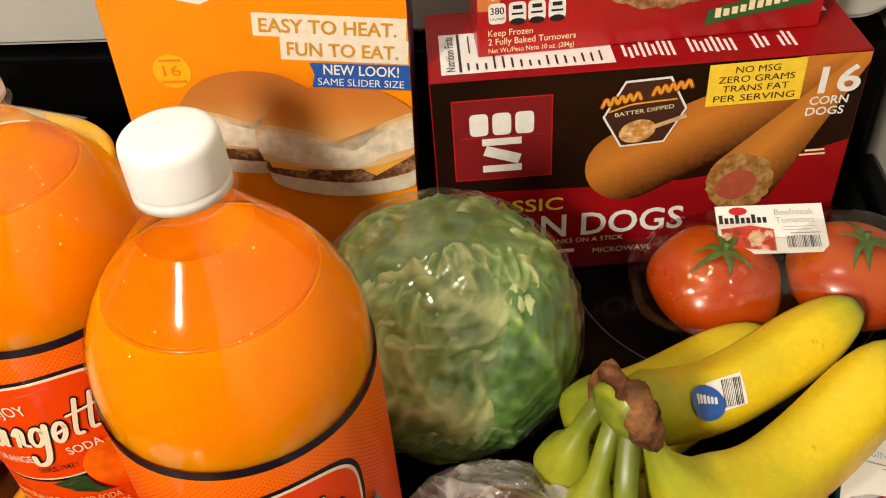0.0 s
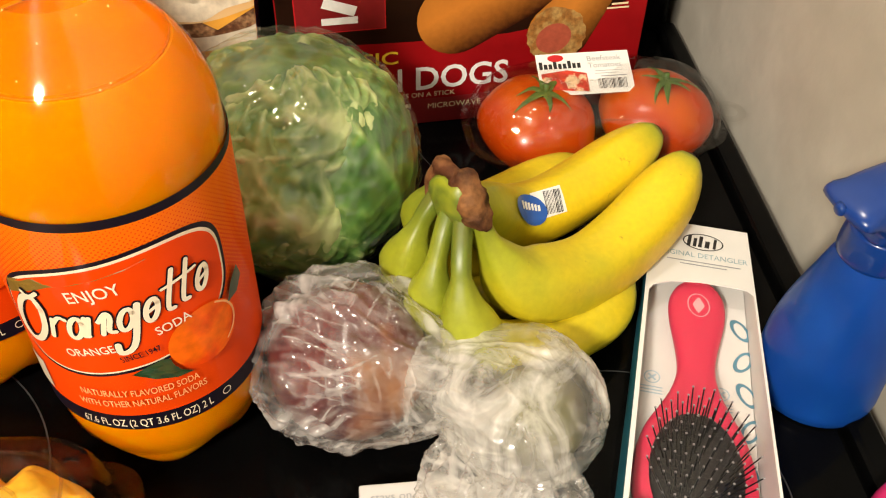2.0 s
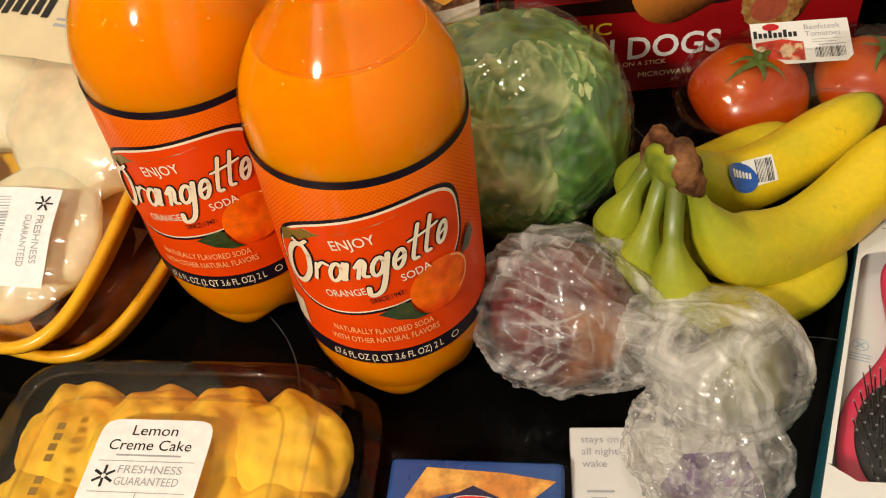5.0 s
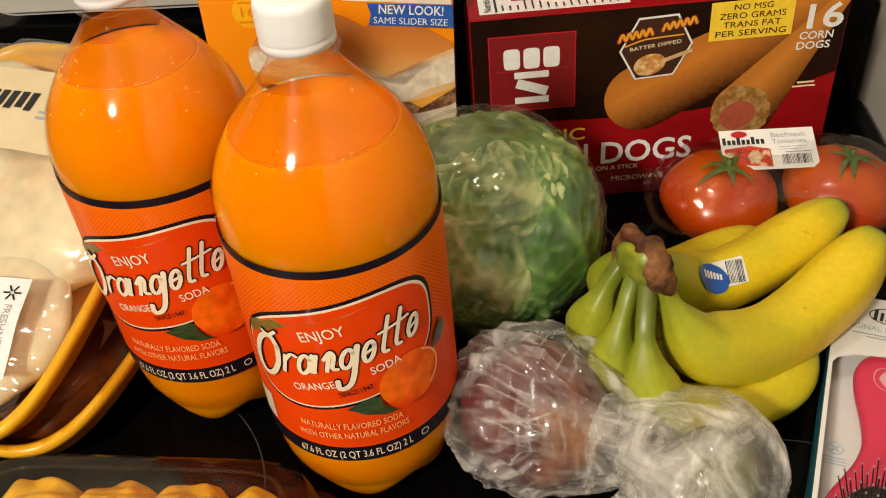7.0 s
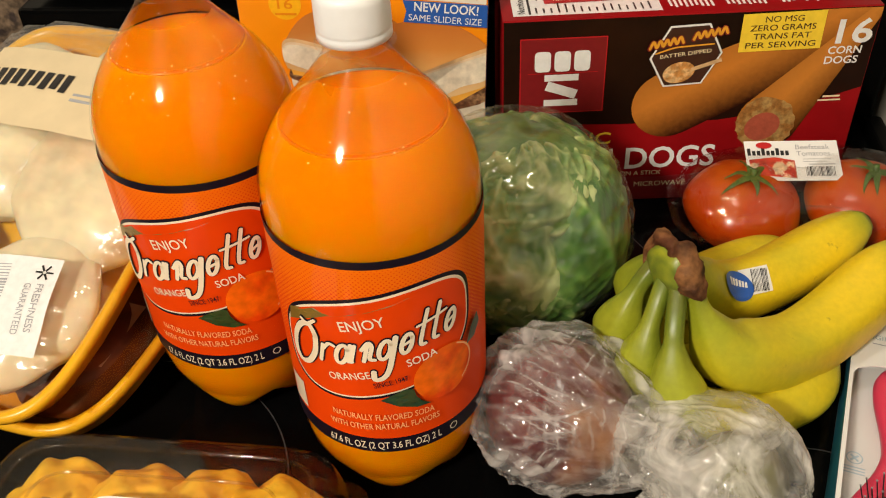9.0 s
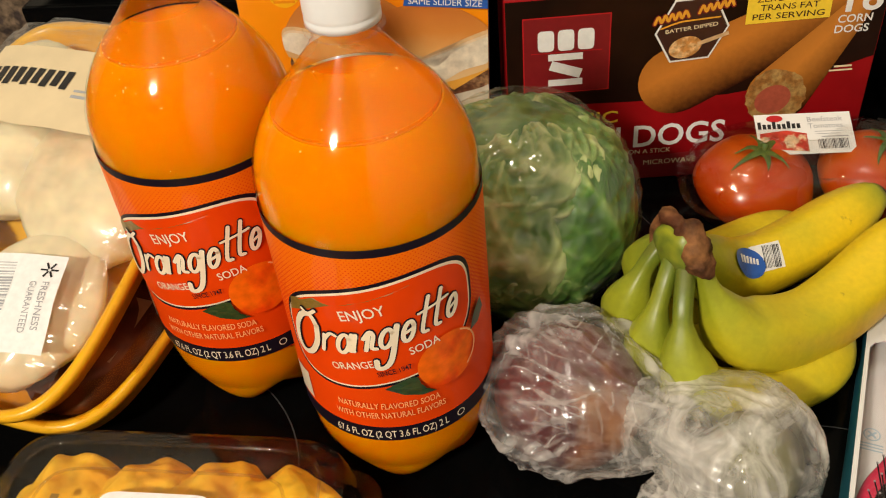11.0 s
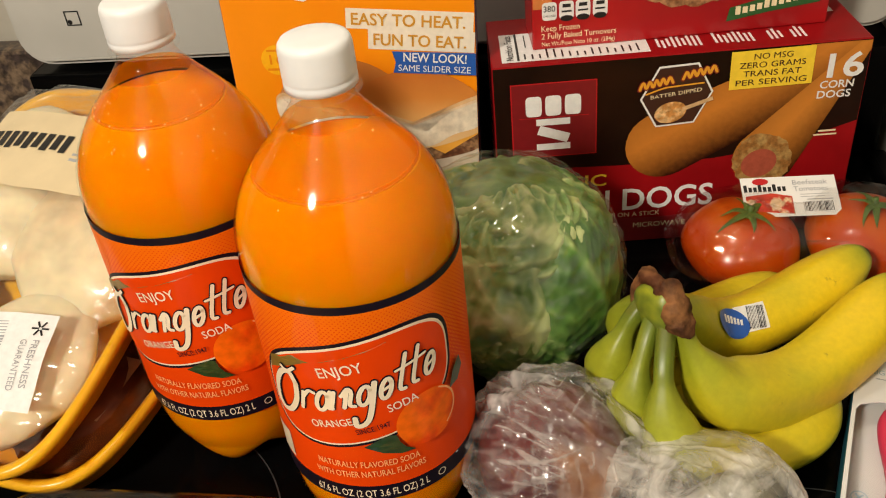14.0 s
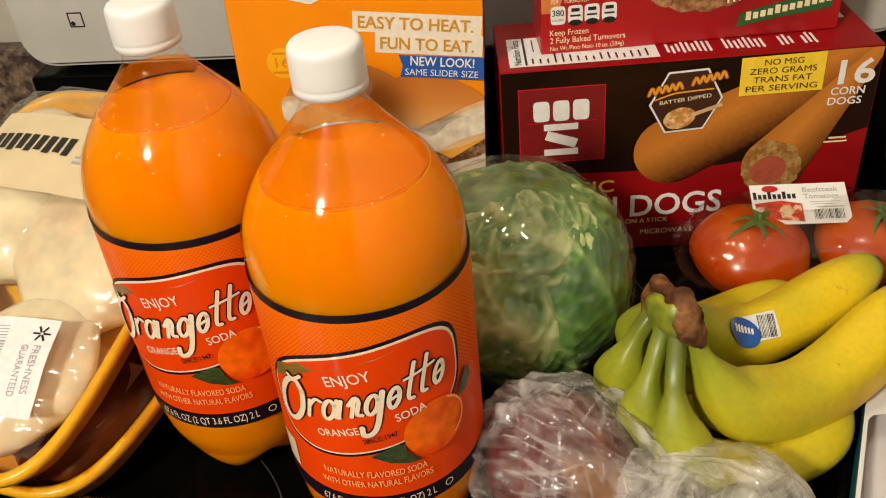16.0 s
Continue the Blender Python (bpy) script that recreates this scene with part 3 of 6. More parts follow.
    for text, u, v, h, w, turn, layer, paint in (
            ("ENJOY", -0.0142, 0.1468, 0.0066, 0.0225, 0.20, 5, LABEL_CREAM), ("ORANGE", -0.0237, 0.1112, 0.0050, 0.0222, 0.22, 5, LABEL_CREAM),
            ("SODA", 0.0161, 0.1226, 0.0054, 0.0155, 0.17, 9, LABEL_CREAM), ("SINCE 1947", -0.0008, 0.1100, 0.0036, 0.0172, 0.20, 9, LABEL_NAVY),
            ("NATURALLY FLAVORED SODA", -0.0255, 0.0842, 0.0046, 0.0536, 0.0, 5, LABEL_WORDS), ("WITH OTHER NATURAL FLAVORS", -0.0279, 0.0762, 0.0046, 0.0587, 0.025, 5, LABEL_WORDS),
            ("67.6 FL OZ (2 QT 3.6 FL OZ) 2 L", -0.0308, 0.0598, 0.0056, 0.0626, 0.015, 2, LABEL_CREAM)):
        part("lettering", laid(letters(text, u, v, h, width=w, turn=turn, bold=0.02), wrap, layer), paint, sleeve)
    part("fruit_picture", laid(shape(ell(0.0360, 0.1092, 0.0178, 0.0176, 40), 5), wrap, 6), LABEL_FRUIT, sleeve, smooth=True)
    shine = bmesh.new()
    ribbon_stroke([(0.0360 + 0.0160 * math.cos(q), 0.1105 + 0.0158 * math.sin(q)) for q in [-0.9 + 0.4 * k for k in range(6)]], 0.0005, shine)
    part("fruit_shine", laid(shine, wrap, 8), LABEL_WORDS, sleeve)
    part("leaf_picture", laid(shape([(0.001, 0.1000), (0.007, 0.1035), (0.0145, 0.1062), (0.0180, 0.1052), (0.0190, 0.1000), (0.0215, 0.0955), (0.0265, 0.0915), (0.019, 0.0915), (0.010, 0.0945)], 2), wrap, 7), LABEL_LEAF, sleeve)
    part("leaf_picture", laid(shape([(0.0500, 0.1175), (0.0540, 0.1270), (0.0600, 0.1330), (0.0620, 0.1250), (0.0570, 0.1185)], 2), wrap, 7), LABEL_LEAF, sleeve)
    part("round_mark", laid(outline_band(ell(0.0398, 0.0632, 0.0025, 0.0025, 20), (0.78, 0.78)), wrap, 2), LABEL_CREAM, sleeve)
    part("side_panel", laid(grid_shape(-0.060, 0.072, -0.0475, 0.092, 6), wrap, 2), LABEL_CREAM, sleeve)
    # droplets and foam inside the shoulder
    drops = bmesh.new()
    for i in range(foam):
        w = rng.uniform(-1.3, 1.3)
        z = rng.uniform(fill - 0.016, fill + 0.010) if foam > 40 else rng.uniform(fill - 0.004, 0.258)
        rr = next(q[0] for q in prof if q[1] >= z) * 0.992
        bmesh.ops.create_icosphere(drops, subdivisions=1, radius=rng.uniform(0.00025, 0.0006), matrix=Matrix.Translation((rr * math.sin(w), -rr * math.cos(w), z)))
    part("droplets", drops, BUBBLE, thing, "small droplets clinging inside the shoulder", smooth=True)["kind"] = "stuff"
    return thing


soda_bottle(-0.0840, 0.2587, 4.0, 0.2345, 26, 3, "full bottle of orange soda with a white cap beside the lettuce")
soda_bottle(-0.1885, 0.3130, -3.6, 0.2410, 90, 5, "full two-litre bottle of orange soda with foam at its shoulder")

# ---- frozen food boxes ----
CARD_EDGE = mat("raw_card", (0.45, 0.38, 0.30), rough=0.8)


def carton(name, m, w, d, h, material, label, group="", size=1.0):
    thing = empty(name, m, label, "food box", group, size)
    bm = box_bm(0, 0, 0, w, d, h, bevel=0.0012, seg=2)
    body = part("carton", bm, material, thing)
    return thing, body


# corn dog box
BROWN_PRINT = mat("dark_brown_print", (0.012, 0.0045, 0.0025), rough=0.35, vary=0.1, scale=60, second=(0.022, 0.007, 0.003), second_scale=9, spec=0.15)
RED_PRINT = mat("red_print", (0.29, 0.005, 0.007), rough=0.35, vary=0.06, scale=60, second=(0.24, 0.004, 0.006), second_scale=12, spec=0.18)
DOG_CRUST = mat("printed_corn_dog_crust", (0.40, 0.135, 0.022), rough=0.35, vary=0.22, scale=420, second=(0.24, 0.065, 0.012), second_scale=40, coat=0.3)
DOG_BREAD = mat("printed_corn_dog_bread", (0.40, 0.24, 0.075), rough=0.4, vary=0.3, scale=400, second=(0.30, 0.13, 0.03), second_scale=120)
DOG_MEAT = mat("printed_sausage", (0.40, 0.085, 0.045), rough=0.4, vary=0.12, scale=300)
dogs, body = carton("corn_dog_box", pose(-0.0312, 0.5039, 0, 0, 0, 6.64), 0.2625, 0.086, 0.157, RED_PRINT, "red and brown frozen corn dog box standing upright", "frozen food boxes", 1.0325)
face = part("front_panel", laid(shape(quad(0.0008, 0.0008, 0.2617, 0.1562)), front, 1), BROWN_PRINT, dogs, "brown front panel with printed corn dogs")
part("red_band", laid(shape([(0.0008, 0.0008), (0.2617, 0.0008), (0.2617, 0.094), (0.215, 0.078), (0.16, 0.071), (0.09, 0.071), (0.0008, 0.074)]), front, 2), RED_PRINT, face)
part("dark_band", laid(shape([(0.0008, 0.0008), (0.2617, 0.0008), (0.2617, 0.030), (0.12, 0.022), (0.0008, 0.028)]), front, 3), DARKRED, face)


def sausage(u0, v0, u1, v1, r0, r1, n=14):
    a = math.atan2(v1 - v0, u1 - u0)
    pts = [(u0 + r0 * math.cos(a + math.pi / 2 + math.pi * i / n), v0 + r0 * math.sin(a + math.pi / 2 + math.pi * i / n)) for i in range(n + 1)]
    pts += [(u1 + r1 * math.cos(a - math.pi / 2 + math.pi * i / n), v1 + r1 * math.sin(a - math.pi / 2 + math.pi * i / n)) for i in range(n + 1)]
    return [(min(u, 0.2615), min(v, 0.1560)) for u, v in pts]


def shaded_print(name, light_c, dark_c, u0, v0, u1, v1, r, noise_scale=260.0):
    """Printed shading across a long rounded thing: the ink runs from light to dark across its width."""
    m, t, p, links = nodes_of(name)
    g = t.nodes.new("ShaderNodeTexCoord")
    mp = t.nodes.new("ShaderNodeMapping")
    a = math.atan2(v1 - v0, u1 - u0)
    mp.vector_type = "POINT"
    sp = t.nodes.new("ShaderNodeVectorMath")
    sp.operation = "DOT_PRODUCT"
    sp.inputs[1].default_value = (-math.sin(a), 0, math.cos(a))
    links.new(g.outputs["Object"], sp.inputs[0])
    c = -math.sin(a) * u0 + math.cos(a) * v0
    mr = t.nodes.new("ShaderNodeMapRange")
    mr.inputs[1].default_value, mr.inputs[2].default_value = c - r, c + r
    links.new(sp.outputs["Value"], mr.inputs[0])
    n = t.nodes.new("ShaderNodeTexNoise")
    n.inputs["Scale"].default_value, n.inputs["Detail"].default_value = noise_scale, 6
    links.new(g.outputs["Object"], n.inputs["Vector"])
    ad = t.nodes.new("ShaderNodeMath")
    ad.operation = "MULTIPLY_ADD"
    ad.inputs[1].default_value, ad.inputs[2].default_value = 0.14, -0.07
    links.new(n.outputs[0], ad.inputs[0])
    sm = t.nodes.new("ShaderNodeMath")
    links.new(ad.outputs[0], sm.inputs[0])
    links.new(mr.outputs[0], sm.inputs[1])
    rp = t.nodes.new("ShaderNodeValToRGB")
    el = rp.color_ramp.elements
    el[0].position, el[0].color, el[1].position, el[1].color = 0.02, (*dark_c, 1), 0.98, (*[0.75 * q for q in light_c], 1)
    e = el.new(0.62)
    e.color = (*light_c, 1)
    links.new(sm.outputs[0], rp.inputs[0])
    links.new(rp.outputs[0], p.inputs["Base Color"])
    p.inputs["Roughness"].default_value = 0.32
    p.inputs["Specular IOR Level"].default_value = 0.15
    return m


CRUST_A = shaded_print("crust_print_whole", (0.58, 0.20, 0.028), (0.03, 0.006, 0.002), 0.1225, 0.0860, 0.232, 0.1440, 0.0275)
CRUST_B = shaded_print("crust_print_bitten", (0.58, 0.21, 0.030), (0.035, 0.007, 0.002), 0.1990, 0.0690, 0.272, 0.163, 0.0245)
part("corn_dog_picture", laid(shape(sausage(0.1225, 0.0860, 0.232, 0.1440, 0.0275, 0.0255), 2), front, 4), CRUST_A, face)
part("corn_dog_picture", laid(shape(sausage(0.1990, 0.0690, 0.272, 0.163, 0.0245, 0.0225), 2), front, 5), CRUST_B, face)
part("bitten_end", laid(shape([(u + 0.0009 * math.sin(9 * i), v + 0.0009 * math.cos(7 * i)) for i, (u, v) in enumerate(ell(0.1965, 0.0665, 0.0215, 0.0232, 40, turn=0.6))], 2), front, 6), DOG_BREAD, face, "pale bitten end")
part("sausage_picture", laid(shape(ell(0.1945, 0.0640, 0.0132, 0.0118, 28, turn=0.4), 2), front, 7), DOG_MEAT, face)
part("brand_square", laid(shape(quad(0.0123, 0.0838, 0.0737, 0.1438)), front, 6), RED, face)
part("brand_square_face", laid(shape(quad(0.0131, 0.0846, 0.0729, 0.1430)), front, 7), DARKRED, face)
mark = bmesh.new()
for u in (0.0225, 0.0365, 0.0505):
    shape(ell(u + 0.0060, 0.1258, 0.0058, 0.0080, 24, power=5), bm=mark)
for q in (quad(0.0300, 0.0900, 0.0545, 0.0952), quad(0.0300, 0.1103, 0.0545, 0.1155), quad(0.0310, 0.0990, 0.0540, 0.1066, -0.35)):
    shape(q, bm=mark)
part("brand_mark", laid(mark, front, 9), WHITE, face)
part("brand_rule", laid(shape(quad(0.018, 0.1163, 0.068, 0.1168)), front, 8), RED, face)
HEXA = [(0.104, 0.1245), (0.1165, 0.1490), (0.1440, 0.1500), (0.1555, 0.1270), (0.1435, 0.1030), (0.1160, 0.1015)]
part("badge_rim", laid(shape(HEXA), front, 8), WHITE, face)
part("badge_face", laid(shape([(0.1298 + (u - 0.1298) * 0.94, 0.1258 + (v - 0.1258) * 0.94) for u, v in HEXA]), front, 9), MAROON, face)
ribbon, shade = bmesh.new(), bmesh.new()
for u0, n, v0 in ((0.1035, 11, 0.1345), (0.1335, 11, 0.1405)):
    wave = [(u0 + 0.0023 * k, v0 + 0.0004 * k + (0.0027 if k % 2 else -0.0020)) for k in range(n)]
    ribbon_stroke(wave, 0.0010, ribbon)
    ribbon_stroke([(u, v - 0.0003) for u, v in wave], 0.0018, shade)
ribbon_stroke([(0.1080, 0.1285), (0.1200, 0.1325), (0.1300, 0.1335), (0.1480, 0.1345)], 0.0006, ribbon)
part("badge_shadow", laid(shade, front, 10), DARKRED, face)
part("badge_name", laid(ribbon, front, 12), ink("amber_print", (0.80, 0.36, 0.03)), face)
part("lettering", laid(letters("BATTER DIPPED", 0.1115, 0.1245, 0.0030, width=0.036, turn=0.10, bold=0.02), front, 11), CREAM, face)
part("honey_picture", laid(shape(ell(0.1260, 0.1130, 0.0115, 0.0082, 26, turn=0.25), 2), front, 11), mat("printed_honey", (0.55, 0.24, 0.06), rough=0.35, vary=0.35, scale=350, second=(0.75, 0.48, 0.22), second_scale=160), face)
part("dipper_picture", laid(shape(quad(0.1340, 0.1170, 0.1560, 0.1200, 0.32)), front, 12), mat("printed_wood", (0.62, 0.40, 0.20), rough=0.4, vary=0.2, scale=300), face)
part("yellow_flash", laid(shape(quad(0.1660, 0.1268, 0.2235, 0.1556, 0.012)), front, 8), YELLOW, face)
for text, u, v, w in (("NO MSG", 0.1815, 0.1488, 0.0265), ("ZERO GRAMS", 0.1720, 0.1424, 0.0455), ("TRANS FAT", 0.1750, 0.1360, 0.0400), ("PER SERVING", 0.1705, 0.1294, 0.0490)):
    part("lettering", laid(letters(text, u, v, 0.0046, width=w, bold=0.004), front, 10), MAROON, face)
part("lettering", laid(letters("16", 0.2335, 0.1305, 0.0185, width=0.0250, bold=0.06), front, 9), WHITE, face)
part("lettering", laid(letters("CORN", 0.2300, 0.1222, 0.0060, width=0.0235, bold=0.05), front, 9), WHITE, face)
part("lettering", laid(letters("DOGS", 0.2290, 0.1145, 0.0060, width=0.0235, bold=0.05), front, 9), WHITE, face)
part("lettering", laid(letters("CLASSIC", 0.0140, 0.0550, 0.0105, width=0.0675, bold=0.04), front, 8), YELLOW, face)
part("lettering", laid(letters("CORN DOGS", 0.0125, 0.0315, 0.0195, width=0.1500, bold=0.05), front, 8), WHITE, face)
part("lettering", laid(letters("FRANKS ON A STICK", 0.0680, 0.0248, 0.0042, width=0.0550), front, 8), CREAM, face)
part("small_print", laid(bars([(0.062, 0.0165, 0.090, 0.0195), (0.2345, 0.0870, 0.2470, 0.0885), (0.2315, 0.0840, 0.2480, 0.0853)]), front, 8), CREAM, face)
part("lettering", laid(letters("MICROWAVE", 0.1030, 0.0140, 0.0048, width=0.0400), front, 8), CREAM, face)


def top_of(h0):
    return lambda u, v, h: Vector((u, v, h0 + h))


facts = part("nutrition_panel", laid(shape(quad(0.0080, 0.0070, 0.1120, 0.0560)), top_of(0.157), 1), WHITE, dogs, "white nutrition panel on top")
part("lettering", laid(letters("Nutrition Facts", 0.0165, 0.0100, 0.0055, width=0.042, turn=math.pi / 2, bold=0.02), top_of(0.157), 3), BLACK, facts)
rng = random.Random(8)
rows = [(0.019, 0.0085, 0.0206, 0.0550)]
for i in range(16):
    u = 0.024 + i * 0.0053
    rows.append((u, 0.0100, u + 0.0012, 0.0100 + rng.uniform(0.006, 0.018)))
    rows.append((u + 0.0018, 0.0300, u + 0.0026, 0.0300 + rng.uniform(0.008, 0.022)))
part("small_print", laid(bars(rows), top_of(0.157), 3), BLACK, facts)
rows = []
for u0, n in ((0.118, 9), (0.158, 8), (0.196, 3), (0.212, 3)):
    for i in range(n):
        u = u0 + i * 0.0036
        rows.append((u, 0.0100 + rng.uniform(0, 0.003), u + 0.0019, 0.0230 + rng.uniform(0, 0.006)))
part("small_print", laid(bars(rows), top_of(0.157), 1), WHITE, dogs)
part("top_strip", laid(shape(quad(0.205, 0.050, 0.252, 0.078)), top_of(0.157), 1), WHITE, dogs)

# turnover box on top of it
TURN_RED = mat("bright_red_print", (0.40, 0.008, 0.010), rough=0.35, vary=0.08, scale=40, second=(0.32, 0.007, 0.009), second_scale=10, coat=0.15)
turnover, body = carton("turnover_box", pose(-0.0022, 0.5325, 0.1625, 0, 0, 8.4), 0.209, 0.048, 0.125, TURN_RED, "red frozen turnover box standing on the corn dog box", "frozen food boxes", 1.0325)
PASTRY = mat("printed_pastry", (0.40, 0.20, 0.09), rough=0.4, vary=0.45, scale=260, second=(0.20, 0.08, 0.03), second_scale=120)
part("pastry_picture", laid(shape(quad(0.0008, 0.030, 0.014, 0.124)), front, 1), mat("printed_orange", (0.62, 0.20, 0.05), rough=0.35, vary=0.2, scale=60), turnover)
part("pastry_picture", laid(shape([(u + 0.0012 * math.sin(11 * i), v + 0.0012 * math.cos(8 * i)) for i, (u, v) in enumerate(ell(0.112, 0.0520, 0.046, 0.0300, 60))], 3), front, 2), PASTRY, turnover)
part("banner", laid(shape([(0.1370, 0.0080), (0.1660, 0.0125), (0.2020, 0.0165), (0.2035, 0.0275), (0.1670, 0.0240), (0.1390, 0.0180)]), front, 3), GREEN, turnover)
part("banner_name", laid(bars([(0.1430 + i * 0.0050, 0.0125 + i * 0.0008, 0.1466 + i * 0.0050, 0.0172 + i * 0.0008 + (0.0015 if i % 4 == 0 else 0)) for i in range(12)]), front, 4), CREAM, turnover)
part("lettering", laid(letters("Keep Frozen", 0.0065, 0.0135, 0.0044, width=0.0270, bold=0.01), front, 2), CREAM, turnover)
part("lettering", laid(letters("2 Fully Baked Turnovers", 0.0065, 0.0078, 0.0044, width=0.0530, bold=0.01), front, 2), CREAM, turnover)
part("lettering", laid(letters("Net Wt./Peso Neto 10 oz. (284g)", 0.0065, 0.0024, 0.0034, width=0.0520), front, 2), CREAM, turnover)
part("lettering", laid(letters("PER 1 TURNOVER", 0.0075, 0.0365, 0.0032, width=0.0260, bold=0.02), front, 2), CREAM, turnover)
for i, u in enumerate((0.0070, 0.0190, 0.0305, 0.0425)):
    tab = part("fact_tab", laid(shape(ell(u + 0.0053, 0.0280, 0.0052, 0.0066, 28, power=5)), front, 2), WHITE, turnover)
    if i == 0:
        part("lettering", laid(letters("380", u + 0.0012, 0.0278, 0.0045, width=0.0082, bold=0.03), front, 3), BLACK, tab)
        part("lettering", laid(letters("CALORIES", u + 0.0010, 0.0240, 0.0016, width=0.0086), front, 3), BLACK, tab)
    else:
        part("small_print", laid(bars([(u + 0.0025, 0.0300, u + 0.0082, 0.0325), (u + 0.0018, 0.0265, u + 0.0088, 0.0278)]), front, 3), BLACK, tab)
        part("fact_foot", laid(shape(ell(u + 0.0053, 0.0222, 0.0045, 0.0022, 18)), front, 4), BLACK, tab)
part("crown_mark", laid(bars([(0.1290 + i * 0.004, 0.0260 + i * 0.0006, 0.1305 + i * 0.004, 0.0300 + (i % 2) * 0.002) for i in range(4)]), front, 3), CREAM, turnover)

# slider box
SLIDER_ORANGE = mat("orange_print", (0.92, 0.285, 0.002), rough=0.4, vary=0.03, scale=30, second=(0.90, 0.25, 0.002), second_scale=8, coat=0.1)
NAVY_SIDE = mat("navy_print", (0.014, 0.020, 0.075), rough=0.3, vary=0.1)
slider, body = carton("slider_box", pose(-0.2255, 0.4925, 0, 0, 2.0, 4.0), 0.1735, 0.052, 0.262, NAVY_SIDE, "orange frozen cheeseburger slider box standing upright", "frozen food boxes", 1.03)
face = part("front_panel", laid(shape(quad(0.0006, 0.0006, 0.1729, 0.2614)), front, 1), SLIDER_ORANGE, slider, "orange front panel with printed sliders")
part("header_band", laid(shape([(0.0006, 0.2300), (0.058, 0.2165), (0.108, 0.2390), (0.1729, 0.2455), (0.1729, 0.2614), (0.0006, 0.2614)]), front, 2), WHITE, face)
part("header_shield", laid(shape([(0.030, 0.2300), (0.058, 0.2230), (0.090, 0.2380), (0.150, 0.2470), (0.150, 0.2614), (0.010, 0.2614), (0.010, 0.2360)]), front, 3), ink("royal_blue", (0.02, 0.05, 0.25)), face)
TILT = -0.075
part("slogan_plate", laid(shape(quad(0.0850, 0.1935, 0.1722, 0.2080, TILT)), front, 2), ink("pale_cream", (0.84, 0.76, 0.62)), face)
part("slogan_plate", laid(shape(quad(0.0990, 0.1785, 0.1725, 0.1935, TILT)), front, 3), ink("pale_cream", (0.84, 0.76, 0.62)), face)
part("lettering", laid(letters("EASY TO HEAT.", 0.0885, 0.1995, 0.0088, width=0.0780, turn=TILT, bold=0.045), front, 4), GOLD, face)
part("lettering", laid(letters("FUN TO EAT.", 0.1025, 0.1842, 0.0088, width=0.0640, turn=TILT, bold=0.045), front, 5), GOLD, face)
part("ribbon", laid(shape([(0.1150, 0.1800), (0.1728, 0.1765), (0.1728, 0.1600), (0.1150, 0.1640), (0.1172, 0.1720)]), front, 16), BLUE, face)
part("lettering", laid(letters("NEW LOOK!", 0.1225, 0.1725, 0.0068, width=0.0440, turn=TILT, bold=0.045), front, 18), WHITE, face)
part("lettering", laid(letters("SAME SLIDER SIZE", 0.1185, 0.1655, 0.0050, width=0.0505, turn=TILT), front, 18), WHITE, face)
part("count_disc", laid(shape(ell(0.0335, 0.1750, 0.0112, 0.0112, 36)), front, 3), ink("warm_yellow", (0.92, 0.45, 0.01)), face)
part("lettering", laid(letters("16", 0.0282, 0.1720, 0.0075, width=0.0105, bold=0.02), front, 4), ink("amber", (0.80, 0.24, 0.005)), face)
part("small_print", laid(bars([(0.0260, 0.1672, 0.0410, 0.1690), (0.0270, 0.1815, 0.0400, 0.1830)]), front, 4), ink("amber", (0.80, 0.24, 0.005)), face)
BUN = gradient("printed_bun", ((0.0, (0.76, 0.50, 0.24)), (0.30, (0.74, 0.40, 0.13)), (0.60, (0.64, 0.23, 0.04)), (1.0, (0.52, 0.14, 0.02))), low=0.105, high=0.168, noise_amount=0.07, noise_scale=60)
BUN_LOW = mat("printed_lower_bun", (0.66, 0.56, 0.42), rough=0.4, vary=0.14, scale=150)
PATTY = mat("printed_patty", (0.12, 0.045, 0.02), rough=0.4, vary=0.5, scale=300, second=(0.32, 0.17, 0.08), second_scale=170)
CHEESE = mat("printed_cheese", (0.82, 0.38, 0.05), rough=0.35, vary=0.08)

BUN_SIDE = mat("printed_bun_side", (0.76, 0.66, 0.50), rough=0.4, vary=0.16, scale=170, second=(0.68, 0.57, 0.42), second_scale=50)
BUN_PALE = mat("printed_bun_pale", (0.76, 0.57, 0.36), rough=0.4, vary=0.12, scale=170)
BUN_TAN = mat("printed_bun_tan", (0.70, 0.45, 0.22), rough=0.4, vary=0.12, scale=170)


